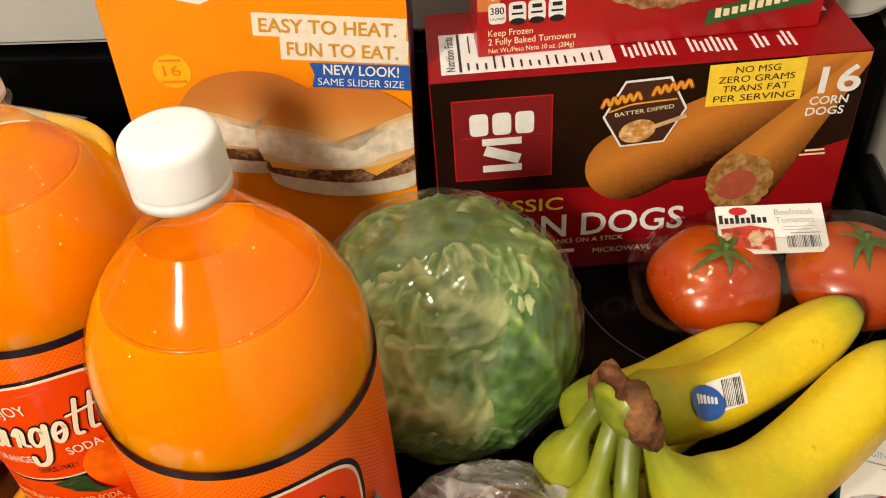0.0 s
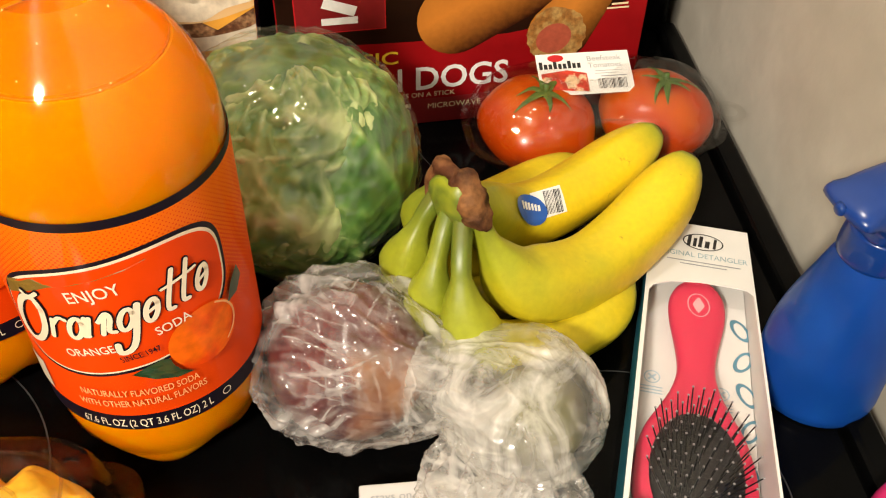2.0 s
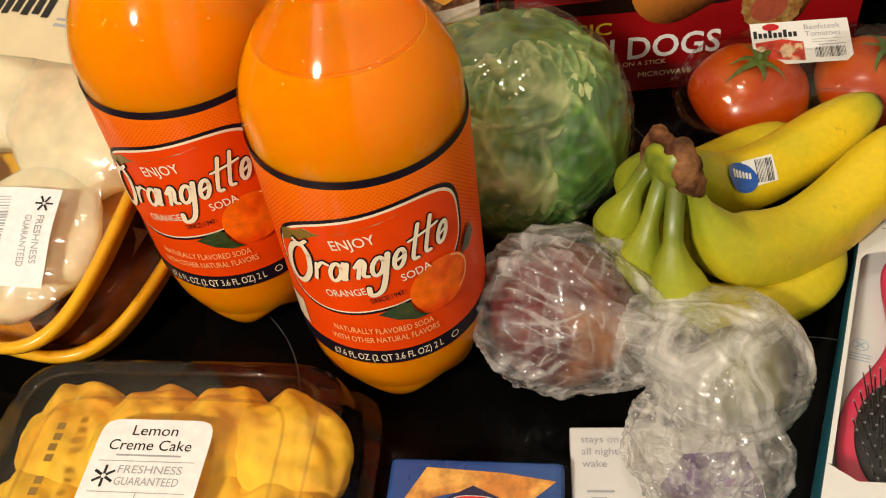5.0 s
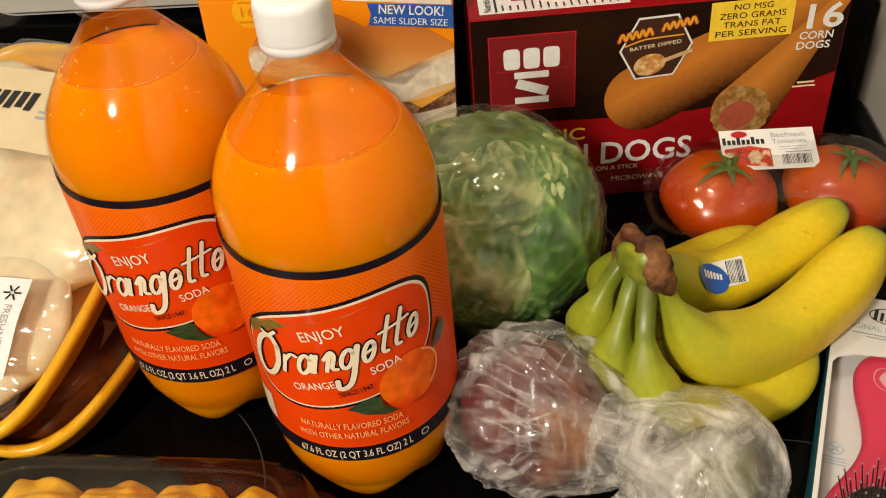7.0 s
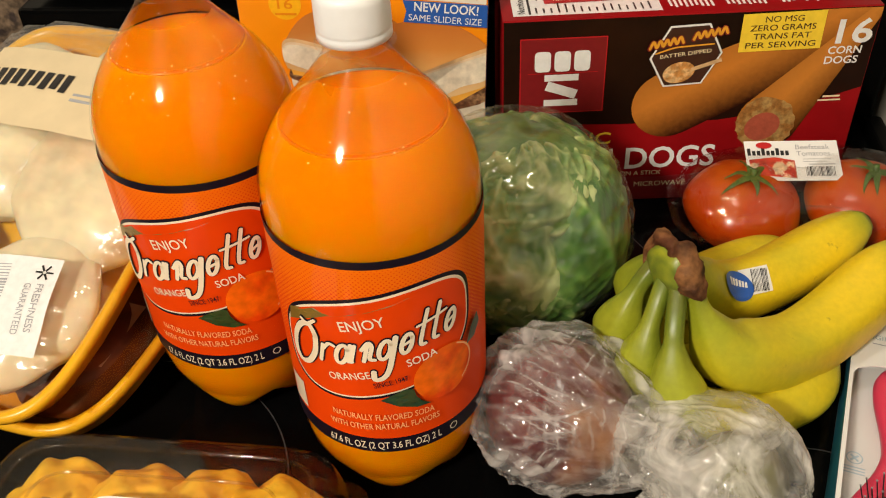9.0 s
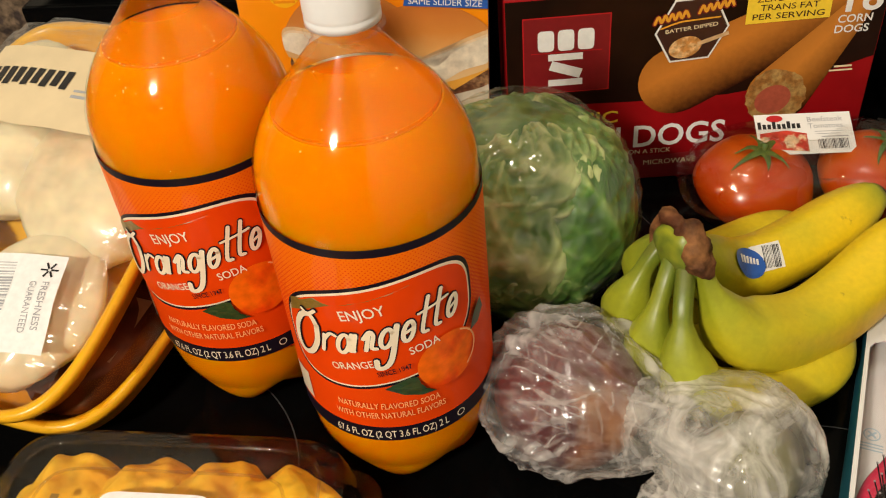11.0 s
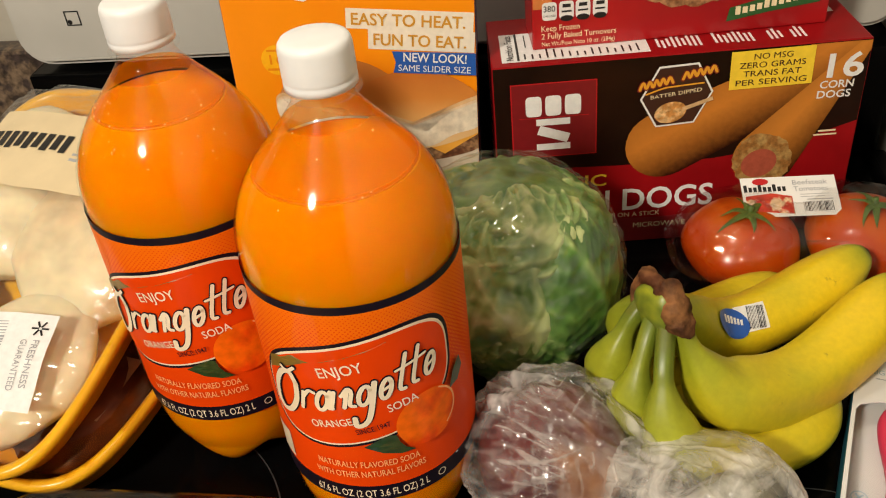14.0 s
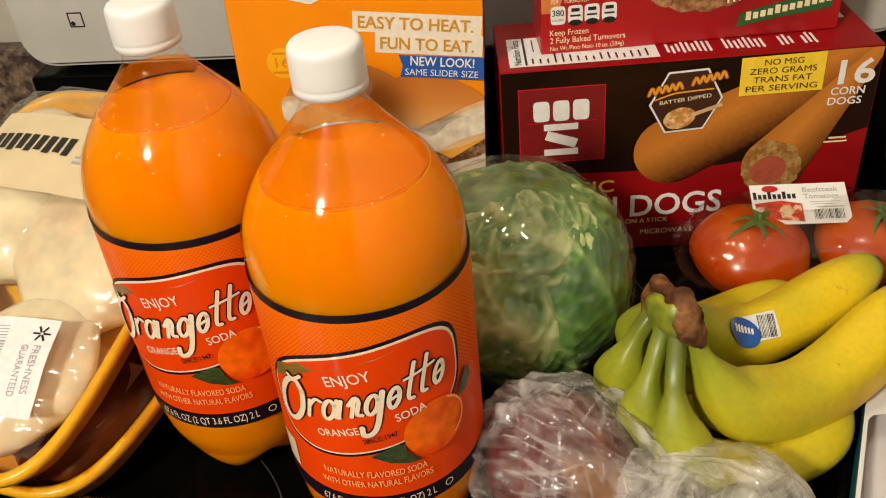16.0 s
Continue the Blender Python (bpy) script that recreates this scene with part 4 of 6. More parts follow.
def burger(cu, cv, k, layer, cut, bun):
    def lim(pts):
        return [(min(u, cut), v) for u, v in pts]
    top = [(cu - 0.052 * k, cv - 0.004 * k), (cu - 0.055 * k, cv + 0.010 * k), (cu - 0.049 * k, cv + 0.026 * k), (cu - 0.036 * k, cv + 0.042 * k), (cu - 0.018 * k, cv + 0.0505 * k), (cu + 0.004 * k, cv + 0.053 * k),
           (cu + 0.026 * k, cv + 0.049 * k), (cu + 0.046 * k, cv + 0.036 * k), (cu + 0.056 * k, cv + 0.020 * k), (cu + 0.056 * k, cv + 0.004 * k), (cu + 0.036 * k, cv - 0.006 * k), (cu + 0.010 * k, cv - 0.013 * k), (cu - 0.020 * k, cv - 0.012 * k)]
    low = [(cu - 0.050 * k, cv - 0.014 * k), (cu - 0.046 * k, cv - 0.025 * k), (cu - 0.020 * k, cv - 0.034 * k), (cu + 0.012 * k, cv - 0.036 * k), (cu + 0.044 * k, cv - 0.030 * k), (cu + 0.056 * k, cv - 0.018 * k), (cu + 0.056 * k, cv - 0.004 * k), (cu, cv - 0.010 * k)]
    meat = [(cu - 0.050 * k, cv - 0.005 * k), (cu - 0.048 * k, cv - 0.015 * k), (cu - 0.010 * k, cv - 0.0235 * k), (cu + 0.020 * k, cv - 0.0235 * k), (cu + 0.056 * k, cv - 0.012 * k), (cu + 0.056 * k, cv + 0.002 * k), (cu + 0.010 * k, cv - 0.010 * k), (cu - 0.020 * k, cv - 0.009 * k)]
    def soft(pts):
        ring = smooth_profile(list(pts) + [pts[0]], 5)
        return lim(ring[:-1])
    part("lower_bun_picture", laid(shape(soft(low), 2), front, layer), BUN_LOW, face)
    part("patty_picture", laid(shape(soft(meat), 2), front, layer + 1), PATTY, face)
    part("cheese_picture", laid(shape(lim([(cu + 0.012 * k, cv - 0.013 * k), (cu + 0.022 * k, cv - 0.019 * k), (cu + 0.054 * k, cv - 0.002 * k), (cu + 0.054 * k, cv + 0.006 * k)])), front, layer + 2), CHEESE, face)
    part("cheese_picture", laid(shape(lim([(cu - 0.050 * k, cv - 0.003 * k), (cu - 0.048 * k, cv - 0.010 * k), (cu - 0.026 * k, cv - 0.014 * k), (cu - 0.018 * k, cv - 0.010 * k)])), front, layer + 2), CHEESE, face)
    part("top_bun_picture", laid(shape(soft(top), 3), front, layer + 3), bun, face)
    side = [(-0.0540, 0.0027), (-0.0545, 0.0134), (-0.0462, 0.0185), (-0.0239, 0.0134), (-0.0016, 0.0050), (0.0100, 0.0025), (0.0230, 0.0134), (0.0364, 0.0211), (0.0543, 0.0249), (0.0543, 0.0070), (0.0297, -0.0019), (0.0110, -0.0115), (-0.0150, -0.0100), (-0.0380, -0.0040)]
    for lift, paper in ((0.0055, BUN_TAN), (0.0022, BUN_PALE), (0.0, BUN_SIDE)):
        part("bun_side_picture", laid(shape(soft([(cu + a * k, cv + (b + (lift if 1 <= i <= 8 else 0)) * k) for i, (a, b) in enumerate(side)]), 2), front, layer + 3.4 + (0.006 - lift) * 80), paper, face)


BUN_BACK = gradient("printed_bun_behind", ((0.0, (0.66, 0.42, 0.20)), (0.35, (0.64, 0.33, 0.11)), (0.60, (0.56, 0.20, 0.038)), (1.0, (0.50, 0.15, 0.025))), low=0.115, high=0.180, noise_amount=0.07, noise_scale=70)
burger(0.0740, 0.1300, 0.84, 4, 0.1727, BUN_BACK)
burger(0.1270, 0.1150, 0.94, 10, 0.1727, BUN)

# ---- produce ----

# head of lettuce in a bag
m, t, p, links = nodes_of("lettuce_leaf")
geo = t.nodes.new("ShaderNodeTexCoord")
# Pale ribs and edges, plus crease shade painted in: ridges light, hollows dark.
rib_and_crease_shade = t.nodes.new("ShaderNodeAttribute")
rib_and_crease_shade.attribute_name = "rib_and_crease_shade"
n1 = t.nodes.new("ShaderNodeTexNoise")
n1.inputs["Scale"].default_value, n1.inputs["Detail"].default_value, n1.inputs["Distortion"].default_value = 55, 7, 0.8
links.new(geo.outputs["Object"], n1.inputs["Vector"])
n2 = t.nodes.new("ShaderNodeTexNoise")
n2.inputs["Scale"].default_value, n2.inputs["Detail"].default_value = 16, 3
links.new(geo.outputs["Object"], n2.inputs["Vector"])
mixn = t.nodes.new("ShaderNodeMath")
mixn.operation = "MULTIPLY_ADD"
mixn.inputs[1].default_value = 0.54
links.new(n1.outputs[0], mixn.inputs[0])
links.new(rib_and_crease_shade.outputs["Fac"], mixn.inputs[2])
wide = t.nodes.new("ShaderNodeMath")
wide.operation = "MULTIPLY_ADD"
wide.inputs[1].default_value = 0.46
links.new(n2.outputs[0], wide.inputs[0])
links.new(mixn.outputs[0], wide.inputs[2])
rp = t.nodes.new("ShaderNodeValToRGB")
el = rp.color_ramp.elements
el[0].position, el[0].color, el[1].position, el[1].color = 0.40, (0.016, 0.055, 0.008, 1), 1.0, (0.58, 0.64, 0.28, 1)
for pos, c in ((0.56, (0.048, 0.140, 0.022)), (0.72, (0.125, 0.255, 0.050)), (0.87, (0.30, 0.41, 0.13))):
    e = el.new(pos)
    e.color = (*c, 1)
links.new(wide.outputs[0], rp.inputs[0])
links.new(rp.outputs[0], p.inputs["Base Color"])
p.inputs["Roughness"].default_value = 0.42
p.inputs["Subsurface Weight"].default_value = 0.10
p.inputs["Subsurface Radius"].default_value = (0.4, 0.6, 0.1)
p.inputs["Subsurface Scale"].default_value = 0.004
b1 = t.nodes.new("ShaderNodeBump")
b1.inputs["Strength"].default_value, b1.inputs["Distance"].default_value = 0.5, 0.003
links.new(n1.outputs[0], b1.inputs["Height"])
links.new(b1.outputs[0], p.inputs["Normal"])
LEAF = m

CX, CY, CZ, CR = -0.0183, 0.3861, 0.0745, 0.0775
lettuce = empty("lettuce_head", pose(CX, CY, 0), "head of green leaf lettuce in tight clear plastic", "lettuce")
bm = bmesh.new()
bmesh.ops.create_icosphere(bm, subdivisions=5, radius=1.0)
lay = bm.verts.layers.float.new("rib_and_crease_shade")
for v in bm.verts:
    d = v.co.normalized()
    warp = 0.25 * noise.noise(d * 2.5)
    ridge = 1 - 2 * abs(noise.noise(Vector((d.x * 2.2, d.y * 2.2, (d.z + 0.35 * d.x + warp) * 7))))
    r = CR * 0.925 + 0.0030 * ridge + 0.0018 * noise.noise(Vector((d.x * 7, d.y * 7, d.z * 22)))
    # Tone follows the ridges, so shade in the hollows is part of the colour.
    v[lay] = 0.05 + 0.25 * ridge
    v.co = Vector((d.x * r, d.y * r, CZ + d.z * r * 0.955))
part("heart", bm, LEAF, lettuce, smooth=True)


def lettuce_leaf(az, el0, span, tall, lift, seed, turn, pale, crinkle):
    """An outer leaf: a curved sheet that hugs the head, its midrib turned from upright, with side veins, puffed blisters and a frilled pale edge."""
    bm = bmesh.new()
    lay = bm.verts.layers.float.new("rib_and_crease_shade")
    n = 64
    rng = random.Random(seed)
    ct, st = math.cos(turn), math.sin(turn)
    grid = []
    for j in range(n + 1):
        row = []
        for i in range(n + 1):
            a, b = (i / n * 2 - 1), (j / n * 2 - 1)
            a2, b2 = a * math.sqrt(max(0, 1 - b * b / 2.1)), b * math.sqrt(max(0, 1 - a * a / 2.1))
            rad = min(1.0, math.hypot(a2, b2))
            frill = noise.noise(Vector((a2 * 3 + seed, b2 * 3, seed)))
            rim = rad ** 8
            u, w = a2 * ct - b2 * st, a2 * st + b2 * ct
            grow = 1 + 0.14 * frill * rad ** 3
            aa, ee = az + span * u * grow, el0 + tall * w * grow
            d = Vector((math.sin(aa) * math.cos(ee), -math.cos(aa) * math.cos(ee), math.sin(ee)))
            bend = 0.30 * noise.noise(Vector((a2 * 1.5, b2 * 1.5, seed * 3)))
            mid = math.exp(-((a2 + 0.1 * bend) * (9 + 5 * b2)) ** 2)
            phase = (b2 - 0.75 * abs(a2) + bend) * 3.6 + (seed if a2 > 0 else 0.4)
            side = max(0.0, 1 - 5.0 * abs(phase - round(phase))) * (1 - mid) * min(1.0, abs(a2) * 6)
            fine = 1 - 2.2 * abs(noise.noise(Vector((a2 * 7, b2 * 11 + bend * 5, seed))))
            crease = 1 - 2.2 * abs(noise.noise(Vector((a2 * 2.6 + bend * 3, b2 * 6.5, seed + 9))))
            puff = noise.noise(Vector((a2 * 4, b2 * 6, seed + 4)))
            r = CR * 0.940 + lift + crinkle * (0.0022 * crease + 0.0016 * puff + 0.0006 * fine) + 0.0016 * mid + 0.0008 * side - 0.0050 * rim + 0.0015 * frill * rad
            vert = bm.verts.new((d.x * r, d.y * r, CZ + d.z * r * 0.955))
            # Midrib, veins and rim are pale; crease and fine terms paint shaded hollows.
            vert[lay] = pale + 0.22 * mid + 0.13 * side + crinkle * (0.125 * crease + 0.04 * fine) + 0.18 * rim
            row.append(vert)
        grid.append(row)
    for j in range(n):
        for i in range(n):
            bm.faces.new((grid[j][i], grid[j][i + 1], grid[j + 1][i + 1], grid[j + 1][i]))
    return bm


for k, (az, ee, sp, tl, lift, turn, pale, crinkle) in enumerate((
        (-0.45, 0.30, 0.95, 0.80, 0.0022, 1.25, 0.17, 1.0), (0.95, 0.05, 0.62, 0.95, 0.0036, 0.30, 0.04, 0.45), (0.10, -0.50, 0.85, 0.50, 0.0030, 1.40, 0.12, 0.9), (-1.2, -0.1, 0.8, 0.8, 0.0015, 0.9, 0.14, 1.0),
        (1.8, 0.1, 0.8, 0.9, 0.0020, -0.2, 0.08, 0.7), (0.35, 0.95, 1.25, 0.50, 0.0016, 0.8, 0.22, 1.0), (2.8, 0.3, 1.0, 0.9, 0.0020, 0.1, 0.10, 0.8), (-2.2, 0.3, 0.9, 0.9, 0.0018, 0.0, 0.10, 0.8))):
    part("leaf", lettuce_leaf(az, ee, sp, tl, lift, 3.1 + k * 1.7, turn, pale, crinkle), LEAF, lettuce, smooth=True)

WRAP = film("tight_produce_film", tint=(0.96, 0.97, 0.95), rough=0.055, wrinkle=1.0, wrinkle_scale=24, stretch=(0.8, 0.8, 1.7), gloss=2.7, milk=0.02, fold_glint=0.16, graze=0.05, patch=30)
bm = bmesh.new()
bmesh.ops.create_icosphere(bm, subdivisions=6, radius=1.0)
lay = bm.verts.layers.float.new("fold_glint")
for v in bm.verts:
    d = v.co.normalized()
    crease = abs(noise.noise(Vector((d.x * 2.5 + d.z * 1.5, d.y * 2.5, d.z * 5.5)))) ** 0.7
    # Streaks where the wrap's highlights are put in as white.
    v[lay] = max(0.0, 1 - 13 * abs(noise.noise(Vector((d.x * 3.5 + d.z * 2, d.y * 3.5, d.z * 3.0 + 5))))) ** 1.5 * max(0.0, 0.5 + noise.noise(d * 2.1))
    pull = 1 - 2.4 * abs(noise.noise(Vector((d.x * 3 + d.z * 4, d.y * 3, d.z * 9 - d.x * 3))))
    r = CR * 1.040 - 0.0030 * (1 - crease) + 0.0012 * noise.noise(d * 14) + 0.0016 * pull
    v.co = Vector((d.x * r, d.y * r, max(0.0006, CZ + d.z * r * 0.965)))
    if d.z < -0.75:
        v.co.z = max(0.0006, v.co.z)
part("plastic_wrap", bm, WRAP, lettuce, "tight crinkled clear plastic", smooth=True)
# gathered film tail
bm = tube([(0.070, -0.012, 0.040), (0.082, -0.022, 0.050), (0.092, -0.032, 0.058)], [0.004, 0.002, 0.0008], seg=8)
part("film_tail", bm, WRAP, lettuce, smooth=True)

# tomatoes in a clear clamshell
TOMATO = mat("ripe_tomato_skin", (0.50, 0.050, 0.0015), rough=0.28, vary=0.10, scale=16, second=(0.60, 0.115, 0.003), second_scale=14, coat=0.15, sss=0.10, sss_color=(1, 0.2, 0.08))
CALYX = mat("tomato_calyx", (0.075, 0.13, 0.022), rough=0.55, vary=0.3, scale=200)


def tomato(x, y, r, seed, squash=0.82, tip=(0.0, 0.0)):
    thing = empty("tomato", pose(x, y, 0.0035, tip[0], tip[1], seed * 40), "ripe red beefsteak tomato with green calyx in the clamshell", "tomato", "tomatoes in the clamshell")
    bm = bmesh.new()
    bmesh.ops.create_uvsphere(bm, u_segments=48, v_segments=28, radius=1.0)
    for v in bm.verts:
        d = v.co.normalized()
        a = math.atan2(d.y, d.x)
        lobes = 1 + 0.025 * math.cos(5 * a + seed) * (1 - abs(d.z)) ** 0.5 + 0.018 * noise.noise(d * 2 + Vector((seed, 0, 0)))
        dip = -0.13 * math.exp(-((1 - d.z) / 0.035)) if d.z > 0 else 0
        v.co = Vector((d.x * r * lobes, d.y * r * lobes, r * squash * (1 + d.z * (1 + dip))))
    part("fruit", bm, TOMATO, thing, smooth=True)
    bm = bmesh.new()
    top = r * squash * 1.90
    for k in range(6):
        a = k * math.pi / 3 + 0.25 * math.sin(seed + k * 3)
        L = r * (0.54 + 0.12 * math.sin(k * 2.3 + seed))
        prev = None
        for s in range(8):
            f = s / 7
            w = 0.0034 * (1 - f) ** 0.8 + 0.0002
            rr = L * f
            z = top - 0.001 + 0.010 * math.sin(f * 2.4) * (0.5 + 0.2 * math.sin(k)) - (0.018 * f * f if k % 2 else 0.010 * f * f) + 0.002
            z = max(z, r * squash * (1 + math.sqrt(max(0.0, 1 - (rr / r) ** 2))) + 0.0006)
            c = Vector((math.cos(a + 0.3 * f * f * math.sin(k)) * rr, math.sin(a + 0.3 * f * f * math.sin(k)) * rr, z))
            side = Vector((-math.sin(a), math.cos(a), 0)) * w
            pair = (bm.verts.new(c - side), bm.verts.new(c + Vector((0, 0, 0.0008))), bm.verts.new(c + side))
            if prev:
                bm.faces.new((prev[0], prev[1], pair[1], pair[0]))
                bm.faces.new((prev[1], prev[2], pair[2], pair[1]))
            prev = pair
    part("calyx", bm, CALYX, thing, "green star-shaped calyx", smooth=True)
    part("stem_stub", tube([(0, 0, top - 0.003), (0.001, 0, top + 0.004), (0.002, 0.001, top + 0.008)], [0.0026, 0.0022, 0.0026], seg=8), CALYX, thing, smooth=True)
    return thing


tomato(0.1483, 0.4693, 0.0426, 1.0, squash=0.68, tip=(6, 0))
tomato(0.2355, 0.4742, 0.0421, 2.3, squash=0.68, tip=(6, 0))
SHELL = film("clamshell_plastic", tint=(0.95, 0.95, 0.94), rough=0.04, wrinkle=0.8, wrinkle_scale=45, gloss=2.2, graze=0.22)
clam = empty("tomato_clamshell", pose(0.1919, 0.4720, 0, 0, 0, 3.2), "clear plastic clamshell holding two tomatoes", "clamshell", size=1.0138)


def dome(hx, hy, z0, z1, power, bulge, nu=48, nv=14):
    """A rounded plastic lid over a rectangle, with a waist between its two bays."""
    bm = bmesh.new()
    rows = []
    for j in range(nv + 1):
        f = j / nv
        w = math.cos(f * math.pi / 2) ** 0.55
        z = z0 + (z1 - z0) * math.sin(f * math.pi / 2) ** 0.8
        row = []
        for u, v in ell(0, 0, hx * (0.12 + 0.88 * w), hy * (0.12 + 0.88 * w), nu, power=power):
            waist = 1 - bulge * math.exp(-(u / 0.012) ** 2)
            row.append(bm.verts.new((u, v * waist, z - (0.006 * math.exp(-(u / 0.012) ** 2) if j > nv * 0.5 else 0))))
        rows.append(row)
    for a, b in zip(rows, rows[1:]):
        for i in range(nu):
            k = (i + 1) % nu
            bm.faces.new((a[i], a[k], b[k], b[i]))
    bm.faces.new(rows[-1])
    return bm


part("lid", dome(0.0900, 0.0465, 0.030, 0.0655, 3.2, 0.10), SHELL, clam, smooth=True)
lower = dome(0.0890, 0.0460, 0.0, 0.0285, 3.2, 0.10)
for v in lower.verts:
    v.co.z = 0.0295 - v.co.z
part("tray", lower, SHELL, clam, smooth=True)
part("flange", laid(outline_band(ell(0, 0, 0.0945, 0.0490, 64, power=3.6), (0.94, 0.90)), lambda u, v, h: Vector((u, v, 0.0295 + h)), 1), SHELL, clam)
part("hang_tab", laid(outline_band(ell(0.1040, 0.003, 0.0130, 0.0130, 30), (0.5, 0.5)), lambda u, v, h: Vector((u, v, 0.0270)), 0), SHELL, clam)
STICK = mat("tomato_label_paper", (0.80, 0.78, 0.74), rough=0.35, vary=0.03)


def tomato_label(u, v, h):
    # over the top of the lid, sloping to the front
    return Vector((u, 0.0110 + v * 0.92 - h * 0.4, 0.0625 + v * 0.42 + h))


note = part("paper_label", laid(grid_shape(-0.0405, -0.0165, 0.0265, 0.0170, 12, 6), tomato_label, 0), STICK, clam, "white printed paper label")
part("label_picture", laid(shape([(-0.0385, -0.0110), (-0.0060, -0.0150), (-0.0060, 0.0000), (-0.020, 0.0030), (-0.0385, 0.0010)], 2), tomato_label, 2), mat("printed_sandwich", (0.50, 0.035, 0.02), rough=0.4, vary=0.5, scale=180, second=(0.72, 0.50, 0.30), second_scale=110, second_edge=(0.52, 0.60)), note)
part("label_dot", laid(shape(ell(-0.0265, 0.0130, 0.0058, 0.0028, 20)), tomato_label, 2), RED, note)
part("label_name", laid(bars([(-0.0390 + i * 0.0034, 0.0045, -0.0366 + i * 0.0034, 0.0085 if i % 3 else 0.0105) for i in range(9)]), tomato_label, 2), BLACK, note)
part("lettering", laid(letters("Beefsteak", -0.0040, 0.0095, 0.0042, width=0.0245), tomato_label, 2), GREY, note)
part("lettering", laid(letters("Tomatoes", -0.0040, 0.0040, 0.0042, width=0.0240), tomato_label, 2), GREY, note)
part("small_print", laid(bars([(0.000, 0.0010, 0.020, 0.0014), (0.000, -0.0010, 0.017, -0.0006), (0.004, -0.0035, 0.0225, -0.0028)]), tomato_label, 2), GREY, note)
part("barcode", laid(code_bars(0.0010, -0.0130, 0.0220, -0.0050, 22, 4), tomato_label, 2), BLACK, note)

# bananas
from mathutils.bvhtree import BVHTree

m, t, p, links = nodes_of("banana_peel")
geo = t.nodes.new("ShaderNodeTexCoord")
at = t.nodes.new("ShaderNodeAttribute")
at.attribute_name = "ripeness"
n1 = t.nodes.new("ShaderNodeTexNoise")
n1.inputs["Scale"].default_value, n1.inputs["Detail"].default_value = 24, 5
links.new(geo.outputs["Object"], n1.inputs["Vector"])
ma = t.nodes.new("ShaderNodeMath")
ma.operation = "MULTIPLY_ADD"
ma.inputs[1].default_value = 0.35
links.new(n1.outputs[0], ma.inputs[0])
links.new(at.outputs["Fac"], ma.inputs[2])
rp = t.nodes.new("ShaderNodeValToRGB")
el = rp.color_ramp.elements
el[0].position, el[0].color, el[1].position, el[1].color = 0.16, (0.10, 0.075, 0.02, 1), 0.98, (0.88, 0.56, 0.007, 1)
for pos, c in ((0.26, (0.13, 0.17, 0.014)), (0.46, (0.36, 0.37, 0.018)), (0.72, (0.72, 0.52, 0.010))):
    e = el.new(pos)
    e.color = (*c, 1)
links.new(ma.outputs[0], rp.inputs[0])
n2 = t.nodes.new("ShaderNodeTexNoise")
n2.inputs["Scale"].default_value, n2.inputs["Detail"].default_value = 95, 6
links.new(geo.outputs["Object"], n2.inputs["Vector"])
sp = t.nodes.new("ShaderNodeMapRange")
sp.inputs[1].default_value, sp.inputs[2].default_value, sp.inputs[3].default_value, sp.inputs[4].default_value = 0.70, 0.78, 0.0, 0.7
links.new(n2.outputs[0], sp.inputs[0])
mx = t.nodes.new("ShaderNodeMix")
mx.data_type = "RGBA"
mx.inputs[7].default_value = (0.12, 0.055, 0.012, 1)
links.new(sp.outputs[0], mx.inputs[0])
links.new(rp.outputs[0], mx.inputs[6])
n3 = t.nodes.new("ShaderNodeTexNoise")
n3.inputs["Scale"].default_value, n3.inputs["Detail"].default_value = 260, 6
links.new(geo.outputs["Object"], n3.inputs["Vector"])
mr = t.nodes.new("ShaderNodeMapRange")
mr.inputs[1].default_value, mr.inputs[2].default_value, mr.inputs[3].default_value, mr.inputs[4].default_value = 0.3, 0.7, 0.93, 1.05
links.new(n3.outputs[0], mr.inputs[0])
mm = t.nodes.new("ShaderNodeMix")
mm.data_type, mm.blend_type = "RGBA", "MULTIPLY"
mm.inputs[0].default_value = 1.0
links.new(mx.outputs[2], mm.inputs[6])
links.new(mr.outputs[0], mm.inputs[7])
links.new(mm.outputs[2], p.inputs["Base Color"])
bp = t.nodes.new("ShaderNodeBump")
bp.inputs["Strength"].default_value, bp.inputs["Distance"].default_value = 0.08, 0.001
links.new(n2.outputs[0], bp.inputs["Height"])
links.new(bp.outputs[0], p.inputs["Normal"])
p.inputs["Roughness"].default_value = 0.40
p.inputs["Subsurface Weight"].default_value = 0.05
p.inputs["Subsurface Radius"].default_value = (0.8, 0.6, 0.1)
p.inputs["Subsurface Scale"].default_value = 0.004
PEEL = m
CROWN = mat("brown_banana_crown", (0.065, 0.021, 0.007), spec=0.25, rough=0.7, vary=0.6, scale=120, bump=0.6, bump_scale=220, second=(0.21, 0.09, 0.03), second_scale=45)
TIP = mat("dark_banana_tip", (0.05, 0.035, 0.012), rough=0.7, vary=0.4, scale=200)
FINGERS = []
bunch = empty("banana_bunch", pose(0.0048, 0.0070, 0, 0, 0, 0.25), "bunch of ripe yellow bananas with green necks and a blue sticker", "bananas", size=1.015)


